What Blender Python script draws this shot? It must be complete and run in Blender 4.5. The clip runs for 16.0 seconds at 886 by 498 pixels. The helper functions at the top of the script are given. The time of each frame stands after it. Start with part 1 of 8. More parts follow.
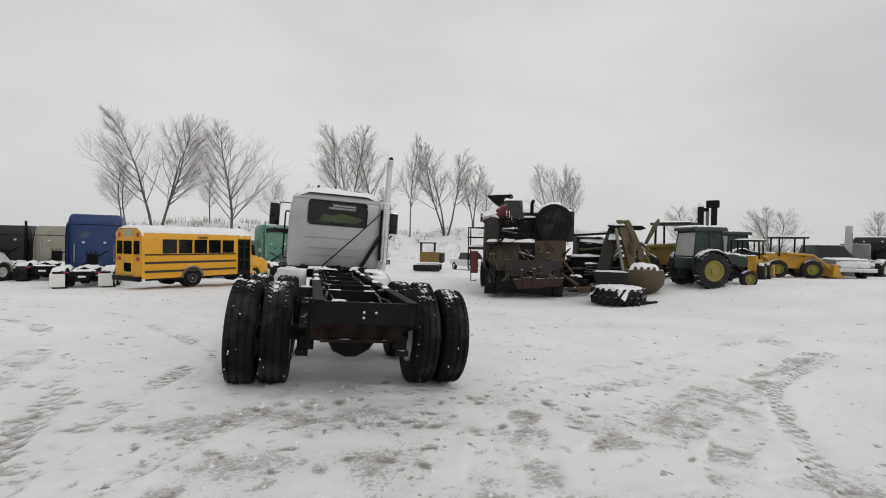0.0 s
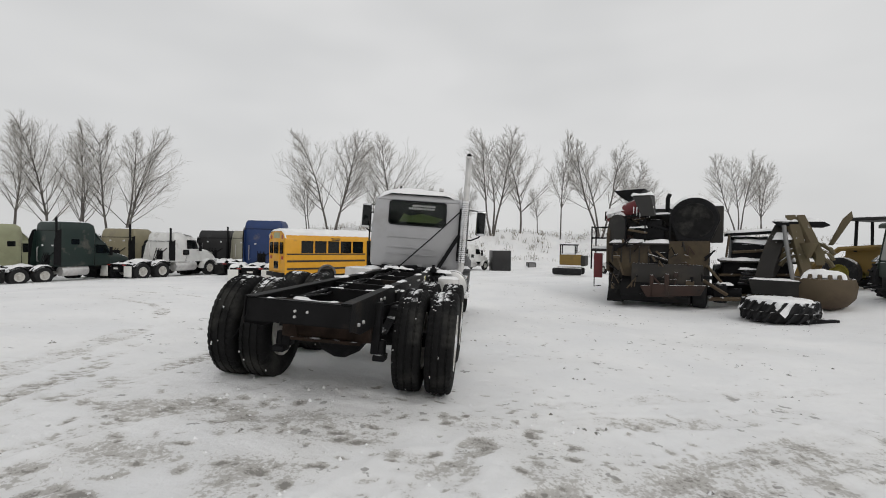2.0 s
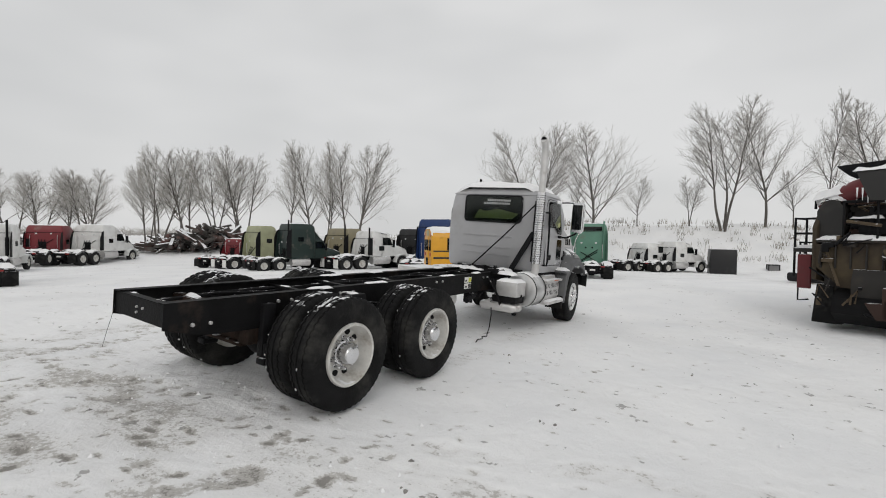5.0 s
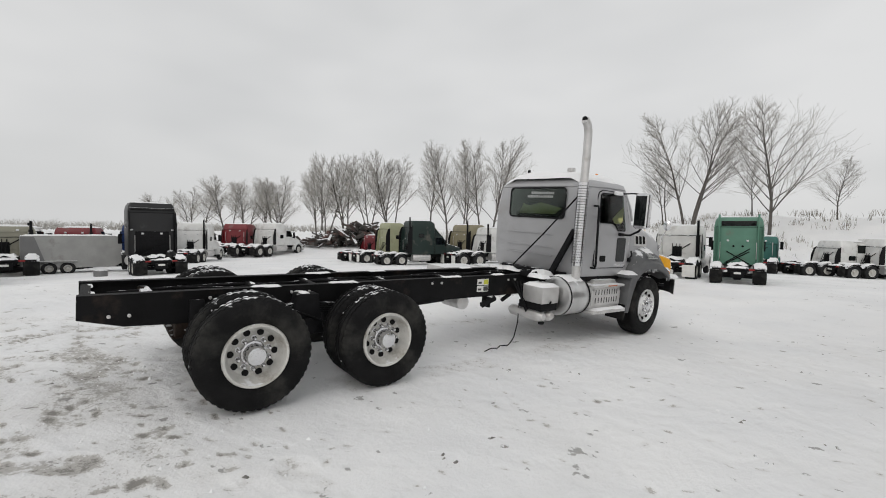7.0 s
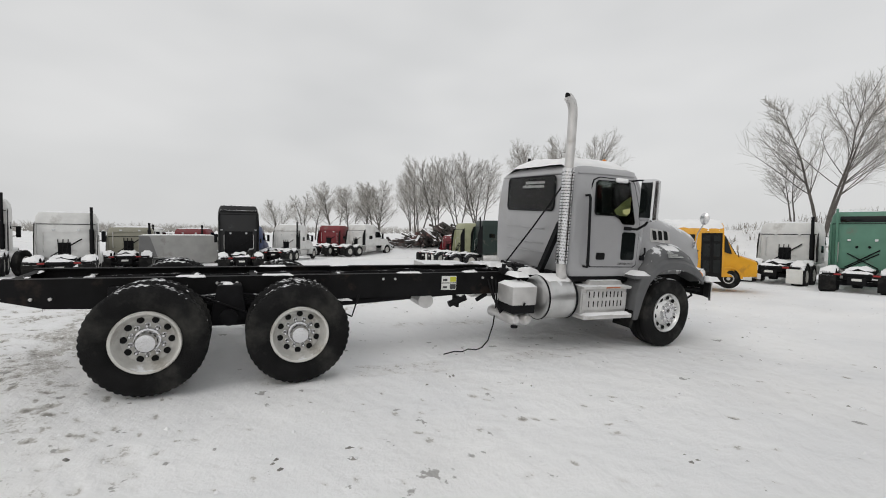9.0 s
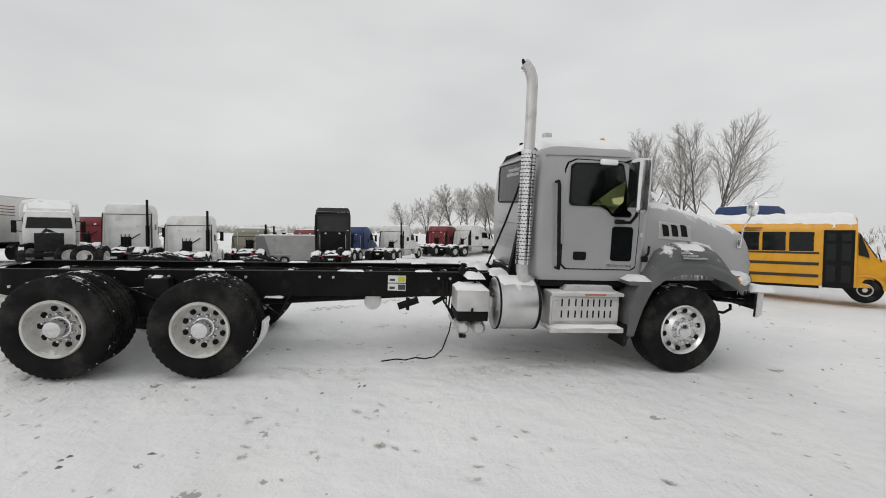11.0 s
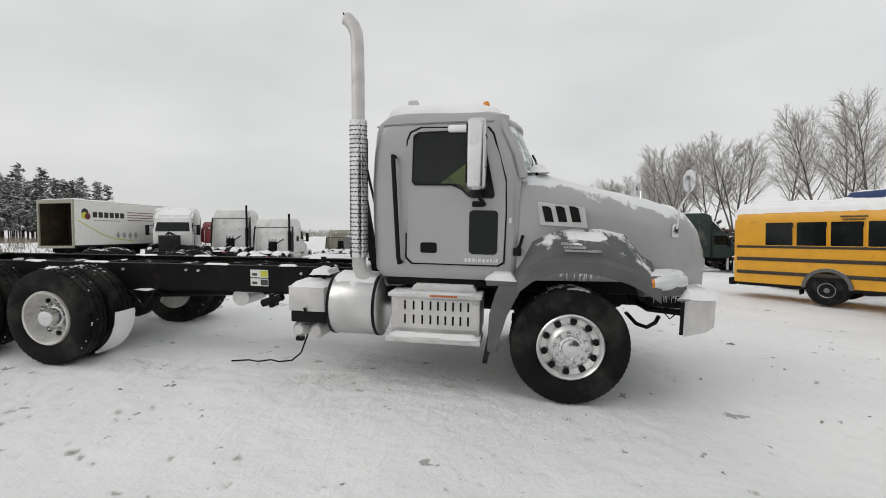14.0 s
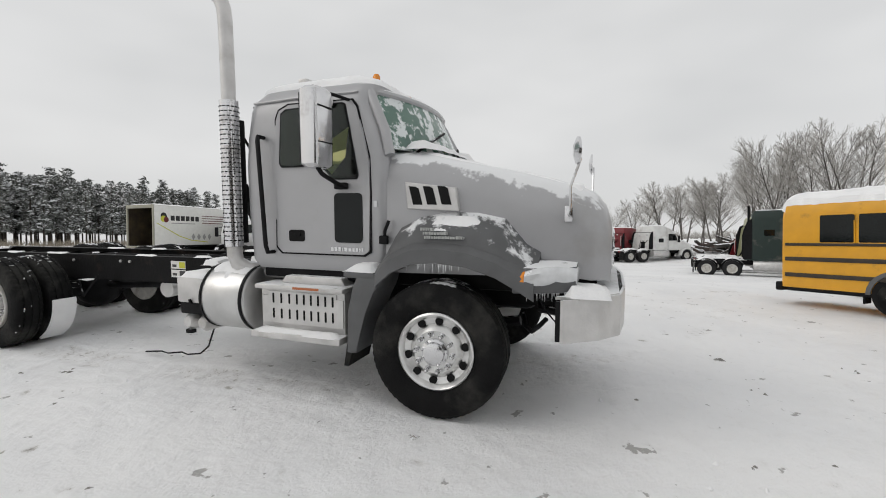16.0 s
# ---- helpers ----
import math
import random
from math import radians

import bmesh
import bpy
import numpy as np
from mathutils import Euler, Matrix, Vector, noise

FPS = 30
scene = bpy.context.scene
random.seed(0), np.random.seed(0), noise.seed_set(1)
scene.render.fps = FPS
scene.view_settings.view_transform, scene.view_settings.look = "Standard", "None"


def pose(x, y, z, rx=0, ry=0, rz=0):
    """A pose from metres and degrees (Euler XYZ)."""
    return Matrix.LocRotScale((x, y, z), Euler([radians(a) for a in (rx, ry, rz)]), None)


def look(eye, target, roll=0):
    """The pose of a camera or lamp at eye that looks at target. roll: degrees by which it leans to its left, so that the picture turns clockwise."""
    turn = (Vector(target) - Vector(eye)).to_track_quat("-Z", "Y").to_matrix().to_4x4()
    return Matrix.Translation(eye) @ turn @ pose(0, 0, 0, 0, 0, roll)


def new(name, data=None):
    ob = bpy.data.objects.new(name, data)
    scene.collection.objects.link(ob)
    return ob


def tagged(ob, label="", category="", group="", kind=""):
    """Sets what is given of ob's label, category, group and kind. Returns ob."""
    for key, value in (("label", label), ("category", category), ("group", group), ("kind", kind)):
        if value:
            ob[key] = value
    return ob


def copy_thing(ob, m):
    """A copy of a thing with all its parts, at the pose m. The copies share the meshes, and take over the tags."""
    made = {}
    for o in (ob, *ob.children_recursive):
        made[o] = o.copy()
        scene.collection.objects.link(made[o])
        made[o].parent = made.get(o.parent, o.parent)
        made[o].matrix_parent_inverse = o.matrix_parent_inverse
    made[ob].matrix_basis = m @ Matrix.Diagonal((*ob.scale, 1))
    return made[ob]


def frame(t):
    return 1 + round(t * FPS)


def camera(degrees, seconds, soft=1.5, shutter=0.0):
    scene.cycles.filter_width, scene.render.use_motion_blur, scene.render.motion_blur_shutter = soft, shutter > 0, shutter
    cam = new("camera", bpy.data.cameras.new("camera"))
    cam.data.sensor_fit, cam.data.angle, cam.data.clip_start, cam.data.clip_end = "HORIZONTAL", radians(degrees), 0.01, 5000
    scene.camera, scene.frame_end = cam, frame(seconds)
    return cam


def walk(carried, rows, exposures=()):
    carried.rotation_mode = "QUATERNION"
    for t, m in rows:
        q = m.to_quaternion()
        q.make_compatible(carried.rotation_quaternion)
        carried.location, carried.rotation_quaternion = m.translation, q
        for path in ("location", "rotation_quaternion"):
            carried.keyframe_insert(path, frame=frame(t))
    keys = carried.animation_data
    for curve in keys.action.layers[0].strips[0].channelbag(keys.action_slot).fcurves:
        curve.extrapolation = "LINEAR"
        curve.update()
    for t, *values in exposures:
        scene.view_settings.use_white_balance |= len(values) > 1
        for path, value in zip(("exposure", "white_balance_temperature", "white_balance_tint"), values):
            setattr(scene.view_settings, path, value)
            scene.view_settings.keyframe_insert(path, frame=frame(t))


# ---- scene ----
cam = camera(88.5, 16.0, soft=1.0)
PATH = [
    (0, (-0.371, -5.039, 1.522), (0.175, -3.116, 1.495), 1.00),
    (0.5, (0.075, -5.019, 1.509), (0.418, -3.049, 1.484), 1.00),
    (1, (0.540, -4.959, 1.500), (0.719, -2.967, 1.475), 1.00),
    (1.5, (1.009, -4.858, 1.494), (0.996, -2.859, 1.469), 1.00),
    (2, (1.474, -4.717, 1.491), (1.312, -2.724, 1.464), 0.97),
    (2.5, (1.941, -4.536, 1.490), (1.623, -2.562, 1.461), 0.94),
    (3, (2.393, -4.315, 1.493), (1.964, -2.362, 1.461), 0.91),
    (3.5, (2.845, -4.053, 1.498), (2.272, -2.138, 1.463), 0.88),
    (4, (3.290, -3.752, 1.507), (2.528, -1.903, 1.467), 0.85),
    (6.5, (5.261, -1.634, 1.610), (3.783, -0.290, 1.530), 0.74),
    (7, (5.470, -1.123, 1.608), (3.882, 0.090, 1.525), 0.70),
    (7.5, (5.659, -0.627, 1.577), (3.994, 0.478, 1.495), 0.67),
    (8, (5.788, -0.128, 1.534), (4.053, 0.863, 1.454), 0.61),
    (8.5, (5.948, 0.356, 1.505), (4.161, 1.252, 1.427), 0.57),
    (9, (6.133, 0.813, 1.507), (4.310, 1.630, 1.428), 0.53),
    (11.5, (6.173, 3.860, 1.420), (4.180, 4.006, 1.343), 0.27),
    (12, (6.068, 4.412, 1.395), (4.071, 4.475, 1.318), 0.20),
    (12.5, (5.965, 4.949, 1.373), (3.966, 4.939, 1.294), 0.06),
    (13, (5.765, 5.455, 1.348), (3.769, 5.347, 1.269), -0.07),
    (13.5, (5.540, 5.935, 1.317), (3.555, 5.708, 1.245), -0.20),
    (14, (5.328, 6.394, 1.298), (3.356, 6.070, 1.230), -0.32),
    (14.5, (5.046, 6.851, 1.267), (3.087, 6.457, 1.202), -0.36),
    (15, (4.823, 7.290, 1.240), (2.879, 6.828, 1.179), -0.34),
    (15.5, (4.598, 7.695, 1.195), (2.677, 7.144, 1.139), -0.34),
    (16, (4.363, 8.096, 1.133), (2.484, 7.413, 1.086), -0.37),
]
walk(cam, [(t, look(eye, target, roll)) for t, eye, target, roll in PATH], exposures=[(0.0, -0.08), (4.0, -0.05), (7.0, 0.0), (9.0, 0.02), (11.5, 0.03), (14.5, 0.08), (16.0, 0.07)])

# ---- world and light: flat overcast winter daylight ----
world = bpy.data.worlds.new("overcast")
scene.world = world
world.use_nodes = True
wn, wl = world.node_tree.nodes, world.node_tree.links
bg = wn["Background"]
sky = wn.new("ShaderNodeTexSky")
sky.sky_type, sky.sun_disc = "NISHITA", False
sky.sun_elevation, sky.sun_rotation = radians(28), radians(150)
sky.air_density, sky.dust_density = 1.0, 4.0
wco = wn.new("ShaderNodeTexCoord")
wmap = wn.new("ShaderNodeMapping")
wmap.inputs["Scale"].default_value = (1.0, 1.0, 2.6)
cloud = wn.new("ShaderNodeTexNoise")
cloud.inputs["Scale"].default_value, cloud.inputs["Detail"].default_value, cloud.inputs["Roughness"].default_value = 1.6, 3.0, 0.5
cramp = wn.new("ShaderNodeValToRGB")
cramp.color_ramp.elements[0].position, cramp.color_ramp.elements[0].color = 0.33, (5.85, 5.9, 5.92, 1)
cramp.color_ramp.elements[1].position, cramp.color_ramp.elements[1].color = 0.66, (7.1, 7.1, 7.08, 1)
wmix = wn.new("ShaderNodeMixRGB")
wmix.inputs[0].default_value = 0.96
wl.new(wco.outputs["Generated"], wmap.inputs["Vector"])
wl.new(wmap.outputs["Vector"], cloud.inputs["Vector"])
wl.new(cloud.outputs["Fac"], cramp.inputs["Fac"])
wl.new(sky.outputs["Color"], wmix.inputs[1])
wl.new(cramp.outputs["Color"], wmix.inputs[2])
wl.new(wmix.outputs["Color"], bg.inputs["Color"])
bg.inputs["Strength"].default_value = 0.106

sun = new("sun", bpy.data.lights.new("sun", "SUN"))
sun.data.energy, sun.data.angle, sun.data.color = 0.5, radians(35), (1.0, 0.97, 0.93)
sun.matrix_world = look((20, -30, 30), (0, 0, 0))


# ---- materials ----
def material(name, color, rough=0.6, metal=0.0, vary=0.12, scale=6.0, bump=0.15, fine=60.0, snow=0.0, dirt=0.0, dirt_color=(0.10, 0.09, 0.08), coat=0.0, spread=0.0, shine=0.5):
    """A painted or raw surface: two scales of variation, fine relief, grime patches, and snow that lies on what faces up."""
    m = bpy.data.materials.new(name)
    m.use_nodes = True
    n, l = m.node_tree.nodes, m.node_tree.links
    b = n["Principled BSDF"]
    b.inputs["Roughness"].default_value, b.inputs["Metallic"].default_value = rough, metal
    b.inputs["Coat Weight"].default_value = coat
    b.inputs["Specular IOR Level"].default_value = shine
    co = n.new("ShaderNodeTexCoord")
    big = n.new("ShaderNodeTexNoise")
    big.inputs["Scale"].default_value, big.inputs["Detail"].default_value = scale, 5.0
    small = n.new("ShaderNodeTexNoise")
    small.inputs["Scale"].default_value, small.inputs["Detail"].default_value = fine, 4.0
    l.new(co.outputs["Object"], big.inputs["Vector"])
    l.new(co.outputs["Object"], small.inputs["Vector"])
    mr = n.new("ShaderNodeMapRange")
    mr.inputs["From Min"].default_value, mr.inputs["From Max"].default_value = 0.3, 0.7
    mr.inputs["To Min"].default_value, mr.inputs["To Max"].default_value = 1.0 - vary, 1.0 + vary
    l.new(big.outputs["Fac"], mr.inputs["Value"])
    mul = n.new("ShaderNodeMixRGB")
    mul.blend_type = "MULTIPLY"
    mul.inputs[0].default_value = 1.0
    mul.inputs[1].default_value = (*color, 1)
    l.new(mr.outputs["Result"], mul.inputs[2])
    out = mul.outputs["Color"]
    if spread:
        info = n.new("ShaderNodeObjectInfo")
        sr = n.new("ShaderNodeMapRange")
        sr.inputs["To Min"].default_value, sr.inputs["To Max"].default_value = 1 - spread, 1 + spread
        l.new(info.outputs["Random"], sr.inputs["Value"])
        sm = n.new("ShaderNodeMixRGB")
        sm.blend_type = "MULTIPLY"
        sm.inputs[0].default_value = 1.0
        l.new(out, sm.inputs[1])
        l.new(sr.outputs["Result"], sm.inputs[2])
        out = sm.outputs["Color"]
    if dirt:
        dn = n.new("ShaderNodeTexNoise")
        dn.inputs["Scale"].default_value, dn.inputs["Detail"].default_value, dn.inputs["Roughness"].default_value = scale * 0.55, 8.0, 0.65
        l.new(co.outputs["Object"], dn.inputs["Vector"])
        dr = n.new("ShaderNodeMapRange")
        dr.inputs["From Min"].default_value, dr.inputs["From Max"].default_value = 0.62 - 0.3 * dirt, 0.78 - 0.2 * dirt
        dr.inputs["To Max"].default_value = 0.85
        l.new(dn.outputs["Fac"], dr.inputs["Value"])
        dm = n.new("ShaderNodeMixRGB")
        dm.inputs[2].default_value = (*dirt_color, 1)
        l.new(dr.outputs["Result"], dm.inputs[0])
        l.new(out, dm.inputs[1])
        out = dm.outputs["Color"]
    if snow:
        g = n.new("ShaderNodeNewGeometry")
        sep = n.new("ShaderNodeSeparateXYZ")
        l.new(g.outputs["Normal"], sep.inputs[0])
        sn = n.new("ShaderNodeTexNoise")
        sn.inputs["Scale"].default_value, sn.inputs["Detail"].default_value, sn.inputs["Roughness"].default_value = 7.0, 6.0, 0.6
        l.new(g.outputs["Position"], sn.inputs["Vector"])
        add = n.new("ShaderNodeMath")
        add.operation = "MULTIPLY_ADD"
        add.inputs[1].default_value = 1.3
        l.new(sn.outputs["Fac"], add.inputs[0])
        l.new(sep.outputs["Z"], add.inputs[2])
        ms = n.new("ShaderNodeMapRange")
        ms.inputs["From Min"].default_value, ms.inputs["From Max"].default_value = 1.75 - 0.6 * snow, 1.87 - 0.6 * snow
        l.new(add.outputs[0], ms.inputs["Value"])
        xm = n.new("ShaderNodeMixRGB")
        xm.inputs[2].default_value = (0.80, 0.81, 0.82, 1)
        l.new(ms.outputs["Result"], xm.inputs[0])
        l.new(out, xm.inputs[1])
        out = xm.outputs["Color"]
        rm = n.new("ShaderNodeMapRange")
        rm.inputs["To Min"].default_value, rm.inputs["To Max"].default_value = rough, 0.85
        l.new(ms.outputs["Result"], rm.inputs["Value"])
        l.new(rm.outputs["Result"], b.inputs["Roughness"])
        if metal:
            mm = n.new("ShaderNodeMapRange")
            mm.inputs["To Min"].default_value, mm.inputs["To Max"].default_value = metal, 0.0
            l.new(ms.outputs["Result"], mm.inputs["Value"])
            l.new(mm.outputs["Result"], b.inputs["Metallic"])
    l.new(out, b.inputs["Base Color"])
    bp = n.new("ShaderNodeBump")
    bp.inputs["Strength"].default_value, bp.inputs["Distance"].default_value = bump, 0.02
    l.new(small.outputs["Fac"], bp.inputs["Height"])
    l.new(bp.outputs["Normal"], b.inputs["Normal"])
    return m


def glass(name, color, rough=0.05, snow=0.0):
    """Tinted glass seen against a dark inside."""
    m = material(name, color, rough, 0.0, 0.25, 2.5, 0.02, 30.0, snow)
    b = m.node_tree.nodes["Principled BSDF"]
    b.inputs["Specular IOR Level"].default_value = 0.3
    return m


M = {
    "paint": material("silver_paint", (0.40, 0.40, 0.41), 0.38, 0.25, 0.05, 2.0, 0.04, 120.0, 0.0, 0.08, (0.33, 0.32, 0.31), 0.3),
    "paint_snowed": material("silver_paint_snowed", (0.40, 0.40, 0.41), 0.38, 0.25, 0.05, 2.0, 0.04, 120.0, 0.95, 0.08, (0.33, 0.32, 0.31), 0.3),
    "fender": material("grey_plastic", (0.105, 0.107, 0.11), 0.6, 0, 0.12, 5.0, 0.1, 90.0, 0.72),
    "fender_bare": material("grey_plastic_lip", (0.105, 0.107, 0.11), 0.6, 0, 0.12, 5.0, 0.1, 90.0, 0.15),
    "black": material("black_steel", (0.008, 0.008, 0.009), 0.6, 0.0, 0.35, 9.0, 0.25, 50.0, 0.12, shine=0.15),
    "frame": material("black_frame_paint", (0.006, 0.006, 0.0065), 0.6, 0.0, 0.4, 4.0, 0.2, 40.0, 0.0, 0.16, (0.05, 0.035, 0.027), shine=0.15),
    "rust": material("rusty_steel", (0.033, 0.022, 0.017), 0.85, 0.2, 0.5, 6.0, 0.4, 45.0, 0.25, 0.3, (0.02, 0.018, 0.016), shine=0.15),
    "rubber": material("tyre_rubber", (0.0095, 0.0095, 0.0098), 0.8, 0, 0.4, 5.0, 0.35, 70.0, 0.26, 0.42, (0.045, 0.044, 0.040), shine=0.15),
    "rubber_snow": material("snowed_tyre_rubber", (0.022, 0.022, 0.023), 0.8, 0, 0.3, 5.0, 0.25, 55.0, 0.75, 0.15, (0.08, 0.078, 0.075), shine=0.15),
    "white_rim": material("white_rim_paint", (0.58, 0.57, 0.54), 0.5, 0, 0.16, 9.0, 0.15, 60.0, 0.2, 0.38, (0.25, 0.22, 0.18)),
    "alu": material("polished_aluminium", (0.74, 0.74, 0.73), 0.28, 0.85, 0.08, 7.0, 0.06, 70.0, 0.3, 0.14, (0.40, 0.38, 0.36)),
    "tank_metal": material("brushed_tank_aluminium", (0.58, 0.58, 0.575), 0.30, 0.92, 0.12, 4.0, 0.08, 80.0, 0.5, 0.12, (0.34, 0.33, 0.31)),
    "alu_dull": material("dull_aluminium", (0.62, 0.61, 0.60), 0.42, 0.6, 0.10, 6.0, 0.10, 60.0, 0.55, 0.15, (0.40, 0.38, 0.35)),
    "chrome": material("chrome", (0.72, 0.72, 0.73), 0.16, 1.0, 0.06, 5.0, 0.03, 40.0, 0.1, 0.2, (0.35, 0.33, 0.31)),
    "glass": glass("tinted_glass", (0.006, 0.008, 0.008)),
    "glass_green": glass("green_windscreen", (0.10, 0.20, 0.165), 0.1),
    # near-black for dark trim, and for shade inside openings and behind the cab glass
    "dark": material("dark_trim_and_inside_shade", (0.012, 0.012, 0.012), 0.8, shine=0.15),
    "amber": material("amber_lens", (0.75, 0.26, 0.03), 0.25, 0, 0.1, 20.0),
    "red_lens": material("red_lens", (0.30, 0.02, 0.02), 0.3),
    "lamp": material("clear_lamp_lens", (0.70, 0.71, 0.72), 0.15, 0.2, 0.1, 12.0, 0.02, 40.0, 0.6),
    "seat_cover": material("yellow_seat_cover", (0.50, 0.50, 0.22), 0.8, 0, 0.12, 4.0),
    "label_white": material("white_sticker", (0.72, 0.72, 0.69), 0.5, 0, 0.05),
    "label_yellow": material("yellow_sticker", (0.55, 0.55, 0.05), 0.5, 0, 0.05),
    "label_dark": material("dark_sticker_print", (0.05, 0.05, 0.05), 0.5, 0, 0.05),
    "ink": material("dried_marker_writing", (0.42, 0.43, 0.42), 0.8),
    "bus": material("school_bus_yellow", (0.70, 0.34, 0.012), 0.4, 0, 0.07, 3.0, 0.05, 60.0, 0.0, 0.10, (0.30, 0.15, 0.03), 0.2),
    "bus_black": material("bus_black_rail", (0.03, 0.022, 0.014), 0.5, 0, 0.3, 8.0),
    "snow": None,
}


def snow_material(name, lumps=3.0):
    m = bpy.data.materials.new(name)
    m.use_nodes = True
    n, l = m.node_tree.nodes, m.node_tree.links
    b = n["Principled BSDF"]
    b.inputs["Roughness"].default_value = 0.9
    b.inputs["Subsurface Weight"].default_value = 0.0
    co = n.new("ShaderNodeNewGeometry")
    a, c = n.new("ShaderNodeTexNoise"), n.new("ShaderNodeTexNoise")
    a.inputs["Scale"].default_value, a.inputs["Detail"].default_value = lumps, 6.0
    c.inputs["Scale"].default_value, c.inputs["Detail"].default_value = 45.0, 3.0
    l.new(co.outputs["Position"], a.inputs["Vector"])
    l.new(co.outputs["Position"], c.inputs["Vector"])
    r = n.new("ShaderNodeValToRGB")
    r.color_ramp.elements[0].position, r.color_ramp.elements[0].color = 0.3, (0.84, 0.845, 0.855, 1)
    r.color_ramp.elements[1].position, r.color_ramp.elements[1].color = 0.65, (0.92, 0.92, 0.92, 1)
    l.new(a.outputs["Fac"], r.inputs["Fac"])
    l.new(r.outputs["Color"], b.inputs["Base Color"])
    bp = n.new("ShaderNodeBump")
    bp.inputs["Strength"].default_value, bp.inputs["Distance"].default_value = 0.35, 0.02
    l.new(c.outputs["Fac"], bp.inputs["Height"])
    l.new(bp.outputs["Normal"], b.inputs["Normal"])
    return m


M["snow"] = snow_material("fresh_snow")


# ---- mesh helpers ----
def thing(name, label, category, m=Matrix(), group=""):
    ob = new(name)
    ob.empty_display_size = 0.2
    ob.matrix_basis = m
    return tagged(ob, label, category, group)


def part(name, bm, mat, parent, label="", smooth=True, m=None):
    me = bpy.data.meshes.new(name)
    bmesh.ops.recalc_face_normals(bm, faces=bm.faces)
    if m is not None:
        bm.transform(m)
    bm.to_mesh(me)
    bm.free()
    if smooth:
        me.polygons.foreach_set("use_smooth", [True] * len(me.polygons))
        me.set_sharp_from_angle(angle=radians(38))
    me.materials.append(M[mat] if isinstance(mat, str) else mat)
    ob = new(name, me)
    if parent is not None:
        ob.parent = parent
    if label:
        ob["label"] = label
    return ob


def again(ob, m, parent=None):
    """Another part on the same mesh."""
    o = ob.copy()
    scene.collection.objects.link(o)
    o.matrix_basis = m
    if parent is not None:
        o.parent = parent
    return o


def join(*bms):
    out = bms[0]
    for b in bms[1:]:
        me = bpy.data.meshes.new("tmp")
        b.to_mesh(me)
        b.free()
        out.from_mesh(me)
        bpy.data.meshes.remove(me)
    return out


def box(x0, x1, y0, y1, z0, z1, bevel=0.0, seg=2):
    bm = bmesh.new()
    bmesh.ops.create_cube(bm, size=1.0)
    for v in bm.verts:
        v.co = ((x0 + x1) / 2 + v.co.x * (x1 - x0), (y0 + y1) / 2 + v.co.y * (y1 - y0), (z0 + z1) / 2 + v.co.z * (z1 - z0))
    if bevel:
        bmesh.ops.bevel(bm, geom=bm.edges[:], offset=bevel, segments=seg, affect="EDGES", profile=0.5)
    return bm


def prism(poly, x0, x1, bevel=0.0, axis="x", taper=1.0, seg=2):
    """A (u, v) outline pushed along an axis: x takes (y, z), y takes (x, z), z takes (x, y)."""
    bm = bmesh.new()
    put = {"x": lambda u, v, w: (w, u, v), "y": lambda u, v, w: (u, w, v), "z": lambda u, v, w: (u, v, w)}[axis]
    a = [bm.verts.new(put(u, v, x0)) for u, v in poly]
    b = [bm.verts.new(put(u * taper, v, x1)) for u, v in poly]
    bm.faces.new(a)
    bm.faces.new(b[::-1])
    for i in range(len(poly)):
        j = (i + 1) % len(poly)
        bm.faces.new((a[i], b[i], b[j], a[j]))
    if bevel:
        bmesh.ops.bevel(bm, geom=bm.edges[:], offset=bevel, segments=seg, affect="EDGES", profile=0.5)
    return bm


def round_rect(u0, u1, v0, v1, r, n=4):
    pts = []
    for cu, cv, a0 in ((u1 - r, v1 - r, 0), (u0 + r, v1 - r, 90), (u0 + r, v0 + r, 180), (u1 - r, v0 + r, 270)):
        for k in range(n + 1):
            a = radians(a0 + 90 * k / n)
            pts.append((cu + r * math.cos(a), cv + r * math.sin(a)))
    return pts


def lathe(profile, seg=40, axis="x", caps=True):
    """A (distance along the axis, radius) outline turned round the axis."""
    bm = bmesh.new()
    rings = []
    for d, r in profile:
        ring = []
        for k in range(seg):
            a = 2 * math.pi * k / seg
            c, s = r * math.cos(a), r * math.sin(a)
            ring.append(bm.verts.new({"x": (d, c, s), "y": (c, d, s), "z": (c, s, d)}[axis]))
        rings.append(ring)
    for p, q in zip(rings, rings[1:]):
        for k in range(seg):
            j = (k + 1) % seg
            bm.faces.new((p[k], p[j], q[j], q[k]))
    for ring, r in ((rings[0], profile[0][1]), (rings[-1], profile[-1][1])):
        if r > 1e-4 and caps:
            bm.faces.new(ring)
    bmesh.ops.remove_doubles(bm, verts=bm.verts, dist=1e-5)
    return bm


